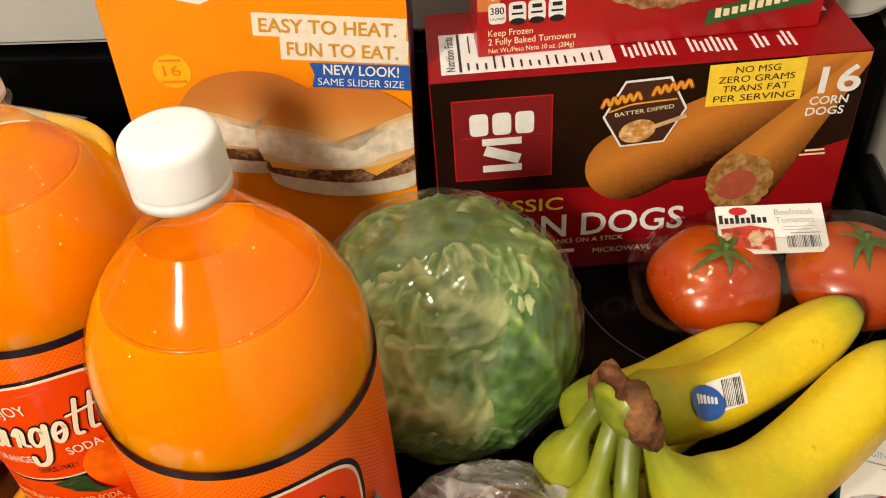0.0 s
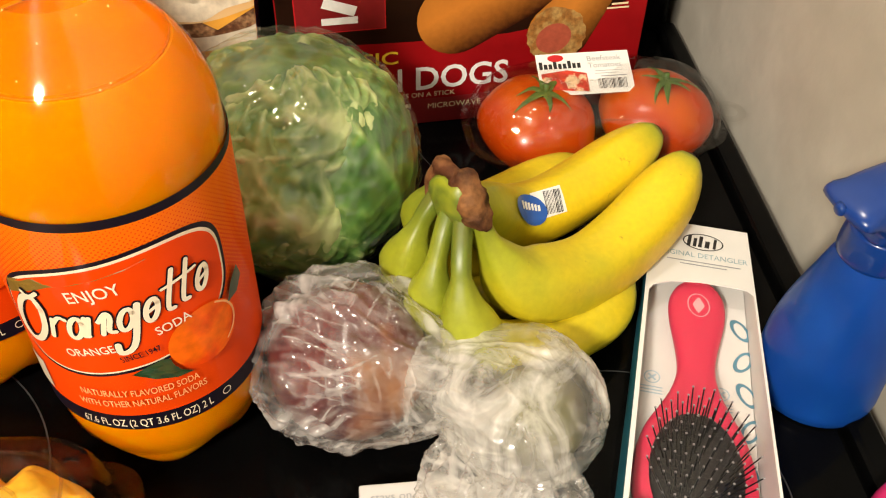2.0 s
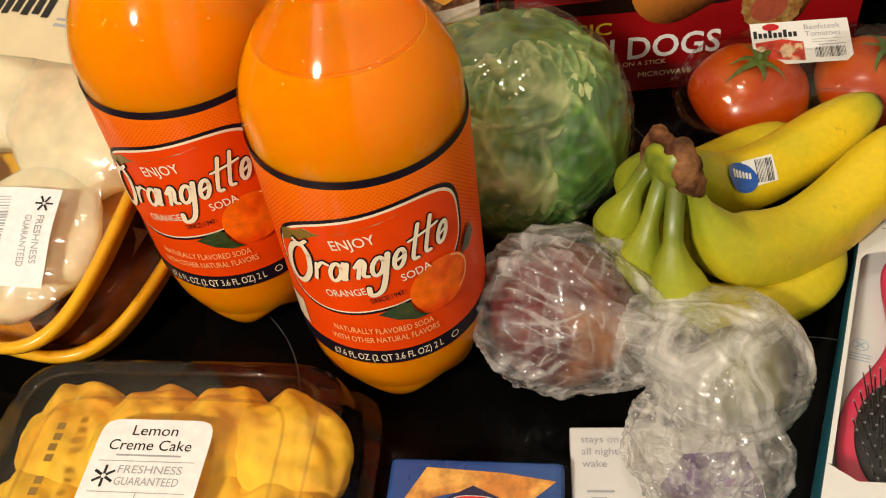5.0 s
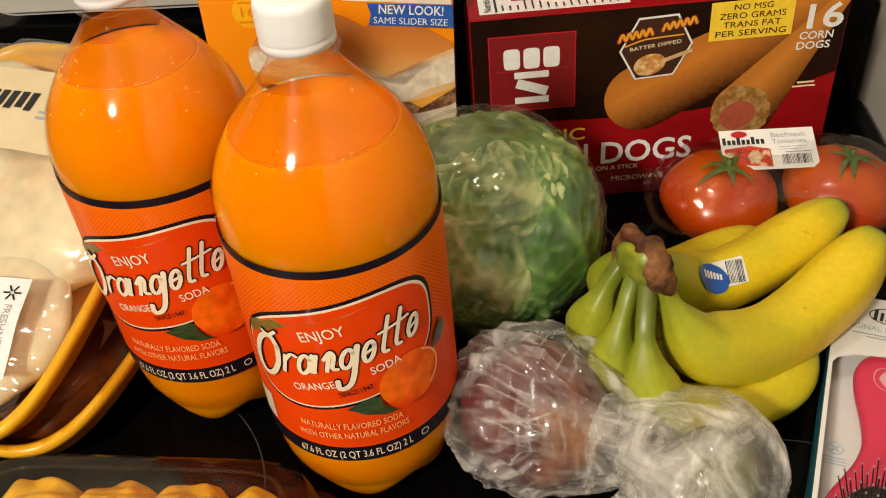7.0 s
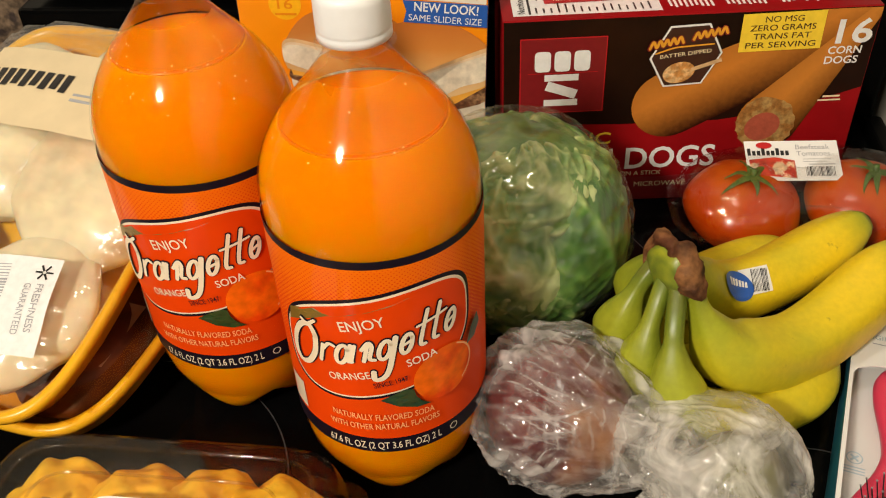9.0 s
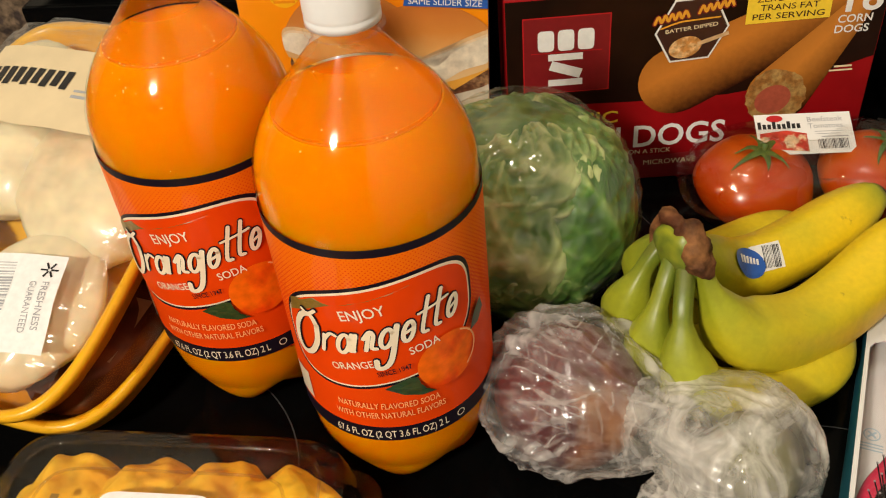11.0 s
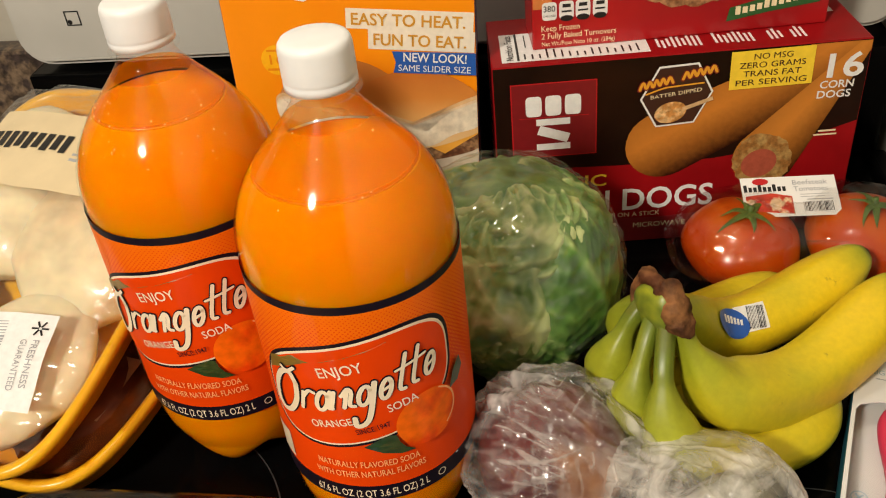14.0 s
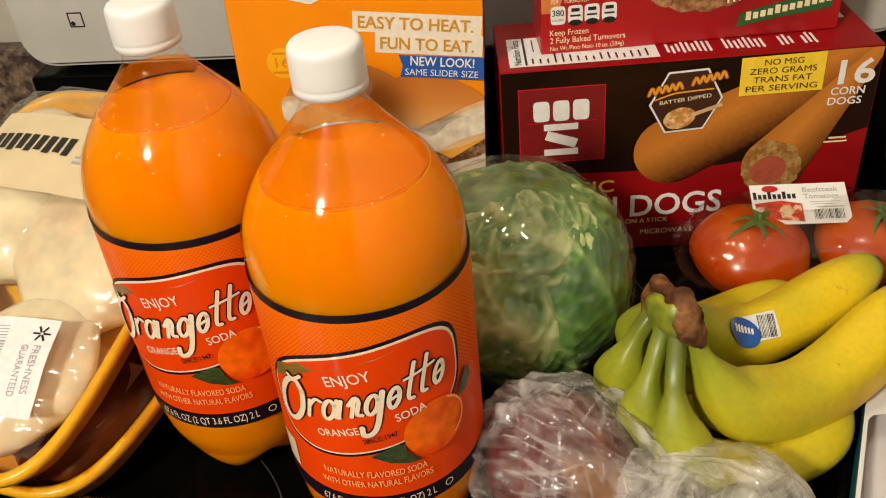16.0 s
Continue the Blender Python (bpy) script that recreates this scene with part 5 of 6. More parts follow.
def finger(points, radius, ripe=0.62, n0=0.10, n1=0.36, tip=True, end_green=0.25):
    path = smooth_profile(points, 7)
    n = len(path)
    radii = []
    for i in range(n):
        f = i / (n - 1)
        s = min(1.0, max(0.0, (f - n0) / (n1 - n0)))
        r = 0.0052 + (radius - 0.0052) * (s * s * (3 - 2 * s))
        if f > 0.80:
            s = (f - 0.80) / 0.20
            r = radius * (1 - 0.62 * s ** 2.2)
        radii.append(r)
    neck = n1
    FINGERS.append((path, radii))
    bm = tube(path, radii, seg=25, section=lambda w: 0.985 + 0.085 * abs(math.cos(2.5 * w + 0.2)) ** 3)
    lay = bm.verts.layers.float.new("ripeness")
    bm.verts.ensure_lookup_table()
    for i in range(n):
        f = i / (n - 1)
        val = ripe - 0.40 * max(0, 1 - f / (neck * 1.60)) ** 0.9 - end_green * max(0, (f - 0.84) / 0.16) ** 2
        for k in range(25):
            bm.verts[i * 25 + k][lay] = val
    ob = part("banana", bm, PEEL, bunch, smooth=True)
    if tip:
        d = (Vector(path[-1]) - Vector(path[-2])).normalized()
        e = Vector(path[-1])
        part("blossom_end", tube([e - d * 0.002, e + d * 0.0015, e + d * 0.0035], [radii[-1] * 0.95, radii[-1] * 0.75, radii[-1] * 0.35], seg=10), TIP, ob, smooth=True)
    return ob


finger([(0.066, 0.292, 0.112), (0.060, 0.306, 0.092), (0.062, 0.322, 0.062), (0.092, 0.352, 0.040), (0.130, 0.382, 0.032), (0.168, 0.406, 0.030)], 0.0175, ripe=0.46, n0=0.06, n1=0.36)
upper = finger([(0.074, 0.284, 0.112), (0.082, 0.305, 0.088), (0.098, 0.332, 0.055), (0.132, 0.352, 0.042), (0.173, 0.379, 0.044), (0.213, 0.404, 0.058)], 0.0200, ripe=0.54, end_green=0.36, n0=0.02, n1=0.36)
finger([(0.079, 0.275, 0.110), (0.088, 0.271, 0.086), (0.108, 0.275, 0.057), (0.147, 0.296, 0.043), (0.189, 0.330, 0.049), (0.2216, 0.362, 0.068)], 0.0215, ripe=0.58, end_green=0.36, n0=0.08, n1=0.46)
finger([(0.060, 0.291, 0.110), (0.052, 0.286, 0.099), (0.045, 0.283, 0.080), (0.045, 0.291, 0.057), (0.060, 0.309, 0.038), (0.090, 0.330, 0.026), (0.125, 0.350, 0.022)], 0.0148, ripe=0.42, n0=0.18, n1=0.42)
finger([(0.065, 0.282, 0.108), (0.060, 0.271, 0.097), (0.055, 0.262, 0.076), (0.056, 0.265, 0.052), (0.070, 0.280, 0.033), (0.100, 0.300, 0.022), (0.140, 0.320, 0.020)], 0.0150, ripe=0.44, n0=0.22, n1=0.46)
finger([(0.071, 0.274, 0.106), (0.069, 0.259, 0.094), (0.069, 0.252, 0.083), (0.071, 0.247, 0.064), (0.079, 0.245, 0.045), (0.102, 0.252, 0.029), (0.135, 0.267, 0.022), (0.160, 0.284, 0.022), (0.172, 0.310, 0.030)], 0.0162, ripe=0.48, n0=0.20, n1=0.45)
path = smooth_profile([(0.0570, 0.2940, 0.1040), (0.0575, 0.2950, 0.1180), (0.0615, 0.2935, 0.1270), (0.0695, 0.2850, 0.1270), (0.0745, 0.2785, 0.1210), (0.0770, 0.2745, 0.1110), (0.0770, 0.2735, 0.1060)], 6)
bm = tube(path, [(0.0030, 0.0036, 0.0050, 0.0066, 0.0080, 0.0082, 0.0055)[min(6, i // 6)] for i in range(len(path))], seg=24)
for v in bm.verts:
    v.co += noise.noise_vector(v.co * 120) * 0.0026 + noise.noise_vector(v.co * 420) * 0.0010
part("crown", bm, CROWN, bunch, "brown dried stem crown", smooth=True)
# green flesh where the necks join under the crown
bm = bmesh.new()
bmesh.ops.create_icosphere(bm, subdivisions=4, radius=1.0)
lay = bm.verts.layers.float.new("ripeness")
for v in bm.verts:
    d = v.co.copy()
    v[lay] = 0.08 + 0.12 * noise.noise(d * 3)
    v.co = Vector((0.0675, 0.2825, 0.1110)) + Vector((0.0110, -0.0120, -0.002)) * d.x + Vector((0.0055, 0.0065, 0)) * d.y + Vector((0, 0, 0.0165)) * d.z + noise.noise_vector(d * 2) * 0.001
part("neck_joint", bm, PEEL, bunch, "greenish joined necks", smooth=True)
# sticker on one banana


SKIN = BVHTree.FromPolygons([v.co[:] for v in upper.data.vertices], [f.vertices[:] for f in upper.data.polygons])
OUTWARD = Vector((0.09, -0.626, 0.757)).normalized()


def on_banana(u, v, h):
    q = Vector((0.1220, 0.3337, 0.0615)) + Vector((0.97, 0.20, 0.05)) * u + Vector((-0.10, 0.76, 0.64)) * v
    place, normal, _, _ = SKIN.ray_cast(q + OUTWARD * 0.04, -OUTWARD)
    return place + normal * (0.0002 + h) if place else q


def turned_uv(pts, cu, cv, a):
    return [(cu + u * math.cos(a) - v * math.sin(a), cv + u * math.sin(a) + v * math.cos(a)) for u, v in pts]


seal = part("sticker", laid(grid_shape(-0.002, -0.0085, 0.0205, 0.0085, 8, 6, turn=0.10), on_banana, 1), WHITE, upper, "blue and white fruit sticker")
part("barcode", laid(code_bars(0.0065, -0.0070, 0.0190, 0.0072, 12, 6), on_banana, 3), BLACK, seal)
part("sticker_seal", laid(shape(ell(-0.0050, -0.0025, 0.0122, 0.0086, 36, turn=-0.45), 5), on_banana, 4), BLUE, seal)
part("sticker_name", laid(bars([(-0.0120 + i * 0.0024, -0.0018 - i * 0.0005, -0.0103 + i * 0.0024, 0.0032 - i * 0.0008) for i in range(6)]), on_banana, 6), WHITE, seal)

# ---- bagged produce ----
ONION = mat("red_onion_skin", (0.115, 0.016, 0.016), rough=0.35, vary=0.35, scale=40, second=(0.34, 0.14, 0.055), second_scale=22, second_edge=(0.52, 0.66), coat=0.2, stretch=(1, 1, 0.3))
onion = empty("red_onion", pose(0.0134, 0.2541, 0.0015), "red onion inside a thin produce bag", "onion")
bm = bmesh.new()
bmesh.ops.create_uvsphere(bm, u_segments=40, v_segments=24, radius=1.0)
for v in bm.verts:
    d = v.co.copy()
    neck = 0.25 * math.exp(-((1 - d.z) / 0.05)) if d.z > 0 else 0
    q = 1 + 0.02 * noise.noise(d * 3)
    v.co = Vector((d.x * 0.0430 * q, d.y * 0.0430 * q, 0.0365 + d.z * 0.0360 * (1 + neck)))
bmesh.ops.rotate(bm, verts=bm.verts, cent=(0, 0, 0.0365), matrix=Matrix.Rotation(0.9, 3, "X"))
part("bulb", bm, ONION, onion, smooth=True)

BAG = film("thin_produce_bag", tint=(0.94, 0.94, 0.93), milk=0.105, milk_color=(0.97, 0.93, 0.87), rough=0.07, wrinkle=0.8, wrinkle_scale=60, stretch=(0.7, 1.3, 1.3), gloss=2.8, fold_glint=0.40, graze=0.18, patch=30)
BAG_LOOSE = film("bunched_produce_bag", tint=(0.94, 0.94, 0.93), milk=0.34, milk_color=(0.97, 0.93, 0.86), rough=0.09, wrinkle=0.45, wrinkle_scale=40, stretch=(1.5, 1.5, 0.5), gloss=2.0, fold_glint=0.16, graze=0.16, patch=24)


def crumple(p, amount, seed):
    q = Vector(p) * 24 + Vector((seed, seed * 2, 0))
    ridge = 1 - abs(noise.noise(q)) * 2.2
    ridge2 = 1 - abs(noise.noise(q * 2.3 + Vector((4, 1, 7)))) * 2.2
    ridge3 = 1 - abs(noise.noise(q * 5.0 + Vector((2, 9, 3)))) * 2.2
    return amount * (0.60 * ridge + 0.36 * ridge2 + 0.20 * ridge3)


def bag_lobe(centre, radii, seed, amount, pull, spin=0.0, sub=6):
    bm = bmesh.new()
    bmesh.ops.create_icosphere(bm, subdivisions=sub, radius=1.0)
    c, axis = Vector(centre), Vector(pull).normalized()
    lay = bm.verts.layers.float.new("fold_glint")
    e1 = axis.orthogonal().normalized()
    e2 = axis.cross(e1)
    for v in bm.verts:
        d = v.co.normalized()
        p = Vector((d.x * radii[0], d.y * radii[1], d.z * radii[2]))
        near = d.dot(axis)
        w = math.atan2(d.dot(e2), d.dot(e1))
        q = Vector((math.cos(w) * 3.2, math.sin(w) * 3.2, near * 1.1 + seed))
        q2 = Vector((math.cos(w) * 4.8, math.sin(w) * 4.8, near * 2.0 + seed * 2))
        pleat = (1 - 2.4 * abs(noise.noise(q + 0.5 * noise.noise_vector(d * 2)))) * 0.6 + (1 - 2.4 * abs(noise.noise(q2))) * 0.4
        sharp = 0.0
        for k, (ga, gb) in enumerate((((0.8, -0.5, 0.33), 1.0), ((0.25, 0.85, 0.46), 2.0), ((-0.5, 0.3, 0.81), 3.0), ((0.6, 0.6, -0.53), 4.0))):
            across = d.dot(Vector(ga))
            line = abs(noise.noise(Vector((across * 6.5 + 0.8 * noise.noise(d * 1.7), 0, 0)) + d * 1.2 + Vector((0, seed * gb, gb))))
            gate = max(0.0, 0.25 + 1.5 * noise.noise(d * 1.9 + Vector((gb * 7, seed, 0))))
            sharp += gate * max(0.0, 1 - 7.5 * line)
        # Crease lines whiten the bag, highlights included in the colour.
        v[lay] = min(1.0, sharp)
        p += d * amount * 0.10 * min(1.0, sharp)
        p += d * amount * (0.75 * pleat - 0.35)
        p += d * (crumple(p, amount * 0.55, seed) - amount * 0.25)
        p += Vector(pull) * max(0.0, near) ** 5
        p += c
        p.z = max(p.z, 0.0012)
        v.co = p
    return bm


bag = empty("produce_bag", pose(0.0041, 0.0080, 0), "crumpled thin clear produce bag, twisted shut, with an onion inside", "plastic bag", size=1.0129)
part("bag_body", bag_lobe((0.0095, 0.2430, 0.0435), (0.0525, 0.0505, 0.0420), 3.0, 0.0068, (0.026, -0.010, -0.004), sub=7), BAG, bag, "film crumpled over the onion", smooth=True)
part("bag_tail", bag_lobe((0.0990, 0.2060, 0.0395), (0.0400, 0.0440, 0.0355), 7.0, 0.0040, (-0.030, 0.014, 0.002), sub=7), BAG_LOOSE, bag, "puffed loose end of the bag", smooth=True)
part("bag_skirt", bag_lobe((0.0820, 0.1600, 0.0300), (0.0400, 0.0400, 0.0140), 11.0, 0.0080, (0.004, 0.018, 0.006), sub=6), BAG, bag, "trailing edge of the bag", smooth=True)
bm = tube([(0.050, 0.234, 0.042), (0.060, 0.228, 0.043), (0.070, 0.222, 0.041)], [0.013, 0.009, 0.014], seg=40, section=lambda w: 1 + 0.22 * math.sin(9 * w), cap=False)
part("bag_twist", bm, BAG_LOOSE, bag, "tight twist of film", smooth=True)
PEAR = mat("olive_green_skin", (0.16, 0.15, 0.045), rough=0.5, vary=0.35, scale=40, second=(0.10, 0.075, 0.03), second_scale=25)
pear = empty("green_fruit", pose(0.1112, 0.2188, 0.003), "olive green fruit inside the bag", "fruit")
bm = bmesh.new()
bmesh.ops.create_uvsphere(bm, u_segments=32, v_segments=20, radius=1.0)
for v in bm.verts:
    d = v.co.copy()
    v.co = Vector((d.x * 0.026, d.y * 0.028, 0.026 + d.z * 0.026)) * (1 + 0.03 * noise.noise(d * 2))
part("fruit", bm, PEAR, pear, smooth=True)

# ---- chicken trays ----
FOAM = mat("yellow_foam_tray", (0.80, 0.42, 0.012), rough=0.3, vary=0.05, scale=200, bump=0.06, bump_scale=500, second=(0.74, 0.36, 0.02), second_scale=12)
CHICKEN = mat("raw_chicken_skin", (0.78, 0.66, 0.42), rough=0.35, vary=0.16, scale=45, second=(0.70, 0.48, 0.27), second_scale=14, second_edge=(0.50, 0.75), coat=0.5, sss=0.35, sss_color=(1, 0.5, 0.3), bump=0.2, bump_scale=140)
# Lower tray's chicken: the upper tray's shade is put into this dark colour.
SHADED_CHICKEN = mat("shaded_raw_chicken", (0.060, 0.013, 0.003), spec=0.25, rough=0.45, vary=0.3, scale=50, second=(0.11, 0.028, 0.005), second_scale=25)
CLING = film("cling_film", rough=0.07, wrinkle=0.7, wrinkle_scale=26, gloss=1.8, stretch=(1, 2.5, 1), milk=0.03)
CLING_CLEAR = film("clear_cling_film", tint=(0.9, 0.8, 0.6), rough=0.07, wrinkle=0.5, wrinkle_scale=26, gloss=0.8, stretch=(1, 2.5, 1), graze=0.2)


def foam_tray(w, d, h, rim=0.007):
    bm = bmesh.new()
    n = 64
    rows = []
    cu, cv = -w / 2, d / 2
    sect = [(0.0, -h, 0.80), (0.0, -h, 0.86), (0.0, -h * 0.85, 0.90), (0.0, -0.004, 0.945), (0.0, 0.0, 0.955), (0.0, 0.0015, 0.978), (0.0, 0.0005, 1.0), (0.0, -0.003, 1.005), (0.0, -0.006, 1.0), (0.0, -0.006, 0.975), (0.0, -h * 0.9, 0.92), (0.0, -h - 0.003, 0.86), (0.0, -h - 0.003, 0.80)]
    for _, z, k in sect:
        e = (1 - k) * d / 2 * 0.8
        rows.append([bm.verts.new((u, v, z)) for u, v in ell(cu, cv, w / 2 - e, d / 2 - e, n, power=5.5)])
    for a, b in zip(rows, rows[1:]):
        for i in range(n):
            j = (i + 1) % n
            bm.faces.new((a[i], a[j], b[j], b[i]))
    bm.faces.new(rows[0])
    bm.faces.new(list(reversed(rows[-1])))
    bmesh.ops.recalc_face_normals(bm, faces=bm.faces)
    return bm


def lump(centre, radii, seed, rough_amount=0.10, sub=4, turn=0.0):
    bm = bmesh.new()
    bmesh.ops.create_icosphere(bm, subdivisions=sub, radius=1.0)
    for v in bm.verts:
        d = v.co.copy()
        q = 1 + rough_amount * noise.noise(d * 1.6 + Vector((seed, 0, 0))) + rough_amount * 0.4 * noise.noise(d * 5 + Vector((0, seed, 0)))
        x, y = d.x * radii[0] * q, d.y * radii[1] * q
        v.co = Vector((centre[0] + x * math.cos(turn) - y * math.sin(turn), centre[1] + x * math.sin(turn) + y * math.cos(turn), centre[2] + d.z * radii[2] * q))
    return bm


def pillow_z(u, v, w, d, top):
    a, b = (u + w / 2) / (w / 2), (v - d / 2) / (d / 2)
    k = max(0.0, (1 - abs(a) ** 3.0) * (1 - abs(b) ** 4.0))
    return 0.0025 + top * k ** 0.7 + 0.0016 * noise.noise(Vector((a * 3, b * 5, 3)))


def pillow(w, d, top, n=30):
    """Film stretched over a filled tray."""
    bm = bmesh.new()
    g = []
    for j in range(n + 1):
        row = []
        for i in range(n + 1):
            a, b = i / n * 2 - 1, j / n * 2 - 1
            u, v = -w / 2 + a * w / 2 * 0.985, d / 2 + b * d / 2 * 0.985
            row.append(bm.verts.new((u, v, pillow_z(u, v, w, d, top))))
        g.append(row)
    for j in range(n):
        for i in range(n):
            a, b = (i + 0.5) / n * 2 - 1, (j + 0.5) / n * 2 - 1
            if abs(a) ** 5.5 + abs(b) ** 5.5 < 0.93:
                bm.faces.new((g[j][i], g[j][i + 1], g[j + 1][i + 1], g[j + 1][i]))
    return bm


W, D = 0.205, 0.298
low = empty("meat_tray", pose(-0.2614, 0.2125, 0.0313, 7.0, 0, -14.9), "yellow foam tray of raw chicken, coloured dark for the upper tray's shade", "meat tray", "chicken trays", 1.0101)
part("tray", foam_tray(W, D, 0.026), FOAM, low, smooth=True)
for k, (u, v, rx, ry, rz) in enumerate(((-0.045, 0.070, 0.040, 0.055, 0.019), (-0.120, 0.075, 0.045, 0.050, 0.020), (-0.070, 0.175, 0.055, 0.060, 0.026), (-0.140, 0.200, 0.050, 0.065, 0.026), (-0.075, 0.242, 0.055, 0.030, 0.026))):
    part("chicken_piece", lump((u, v, -0.004 + 0.03 * max(0, v - 0.1)), (rx, ry, rz), k * 3.3, turn=0.3 * k), SHADED_CHICKEN, low, smooth=True)
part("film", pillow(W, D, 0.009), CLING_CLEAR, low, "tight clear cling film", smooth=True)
# White label coloured brown for the shade under the upper tray.
part("paper_label", laid(shape(quad(-0.048, 0.050, -0.018, 0.100)), lambda u, v, h: Vector((u, v, 0.0095)), 0), mat("shaded_tray_label", (0.30, 0.17, 0.08), rough=0.5, vary=0.2), low)

high = empty("chicken_tray", pose(-0.2795, 0.2033, 0.0505, 19.5, 0, -14.9), "yellow foam tray of pale raw chicken under cling film", "meat tray", "chicken trays", 1.0101)
part("tray", foam_tray(W, D, 0.026), FOAM, high, smooth=True)
for k, (u, v, z, rx, ry, rz) in enumerate(((-0.060, 0.075, -0.008, 0.045, 0.058, 0.024), (-0.145, 0.070, -0.006, 0.048, 0.055, 0.024), (-0.065, 0.168, -0.005, 0.053, 0.068, 0.026), (-0.148, 0.175, -0.004, 0.046, 0.062, 0.026), (-0.080, 0.236, -0.004, 0.060, 0.040, 0.024), (-0.155, 0.238, -0.004, 0.040, 0.036, 0.022))):
    part("chicken_piece", lump((u, v, z), (rx, ry, rz), 20 + k * 2.7, turn=0.4 * k), CHICKEN, high, smooth=True)
part("film", pillow(W, D, 0.0205), CLING, high, "tight clear cling film", smooth=True)
PAPER_WRAP = mat("printed_film_band", (0.70, 0.56, 0.34), rough=0.4, vary=0.08, scale=30)


def on_film(u, v, h):
    return Vector((u, v, pillow_z(u, v, W, D, 0.0205) + 0.0012 + h))


band = part("printed_band", laid(grid_shape(-0.185, 0.186, -0.018, 0.256, 22, 8), on_film, 0), PAPER_WRAP, high, "cream printed film band", smooth=True)
part("brand_mark", laid(bars([(-0.176 + i * 0.0085, 0.218 + 0.0018 * (i % 2), -0.1700 + i * 0.0085, 0.234) for i in range(9)]), on_film, 3), BLACK, band)
part("small_print", laid(bars([(-0.094, 0.212, -0.062, 0.2145), (-0.094, 0.217, -0.070, 0.219)]), on_film, 3), GREY, band)


def tagged_at(u, v):
    """Label coordinates (right edge at u = 0, top at v = 0) to the film, turned a little."""
    a = 0.20
    return (-0.032 + u * math.cos(a) - v * math.sin(a), 0.102 + u * math.sin(a) + v * math.cos(a))


def on_chicken(u, v, h):
    return on_film(*tagged_at(u, v), h)


tag = part("price_label", laid(grid_shape(-0.056, -0.062, 0.0, 0.0, 8, 8), on_chicken, 1), WHITE, high, "white price label")
DOWN = -math.pi / 2
part("lettering", laid(letters("FRESHNESS", -0.0100, -0.0180, 0.0044, width=0.0300, turn=DOWN, bold=0.01), on_chicken, 3), GREY, tag)
part("lettering", laid(letters("GUARANTEED", -0.0175, -0.0180, 0.0044, width=0.0320, turn=DOWN, bold=0.0), on_chicken, 3), GREY, tag)
spark = bmesh.new()
for k in range(6):
    a = k * math.pi / 3
    cu, cv = -0.0085 + 0.0032 * math.cos(a), -0.0100 + 0.0032 * math.sin(a)
    shape(quad(cu - 0.0022, cv - 0.0006, cu + 0.0022, cv + 0.0006, a), bm=spark)
part("store_mark", laid(spark, on_chicken, 3), BLACK, tag)
part("lettering", laid(letters("$5.90", -0.0460, -0.0440, 0.0055, width=0.0150, turn=DOWN), on_chicken, 3), GREY, tag)
code = bmesh.new()
rng = random.Random(2)
for i in range(17):
    v = -0.0060 - i * 0.0019
    shape(quad(-0.0450, v - rng.choice((0.0005, 0.0009, 0.0013)), -0.0300, v), bm=code)
part("barcode", laid(code, on_chicken, 3), GREY, tag)

# ---- lemon cake clamshell ----
CAKE = mat("lemon_cake", (0.90, 0.56, 0.03), rough=0.7, vary=0.18, scale=90, bump=0.4, bump_scale=160, second=(0.82, 0.43, 0.02), second_scale=22)
CAKE_SHELL = film("cake_clamshell_plastic", tint=(0.93, 0.90, 0.86), rough=0.05, wrinkle=0.04, wrinkle_scale=30, gloss=1.3, graze=0.3, milk=0.010, milk_color=(0.60, 0.45, 0.32))
cake_box = empty("cake_clamshell", pose(-0.1937, 0.1141, 0, 0, 0, -0.8), "clear plastic clamshell of yellow lemon cake with white label", "cake box", size=1.0137)


def tub(hx, hy, z0, z1, inset, n=56, power=7.0, steps=8):
    bm = bmesh.new()
    rows = []
    for j in range(steps + 1):
        f = j / steps
        e = inset * f + 0.006 * max(0, f - 0.8) / 0.2 * f
        rows.append([bm.verts.new((u, v, z0 + (z1 - z0) * math.sin(f * math.pi / 2))) for u, v in ell(0, 0, hx - e, hy - e, n, power=power)])
    for a, b in zip(rows, rows[1:]):
        for i in range(n):
            k = (i + 1) % n
            bm.faces.new((a[i], a[k], b[k], b[i]))
    bm.faces.new(rows[-1])
    return bm


HX, HY = 0.1010, 0.0950
part("lid", tub(HX - 0.001, HY - 0.001, 0.020, 0.0640, 0.010), CAKE_SHELL, cake_box, smooth=False)
bm = tub(HX - 0.006, HY - 0.006, 0.0, 0.0185, 0.010)
for v in bm.verts:
    v.co.z = 0.0195 - v.co.z
part("base", bm, mat("black_cake_base", (0.02, 0.016, 0.012), rough=0.2, vary=0.2), cake_box, "dark plastic base")
part("rim", laid(outline_band(ell(0, 0, HX + 0.004, HY + 0.004, 72, power=8), (0.92, 0.92)), lambda u, v, h: Vector((u, v, 0.0200)), 0), CAKE_SHELL, cake_box)
for grow, z in ((0.0, 0.0652), (-0.016, 0.0648)):
    bm = bmesh.new()
    ring = ell(0, 0, HX - 0.020 + grow, HY - 0.020 + grow, 72, power=8)
    ring = [(u, v, z) for u, v in ring]
    part("lid_ridge", tube(ring + ring[:1], [0.0009] * 73, seg=6, cap=False), CAKE_SHELL, cake_box, smooth=True)
rng = random.Random(12)
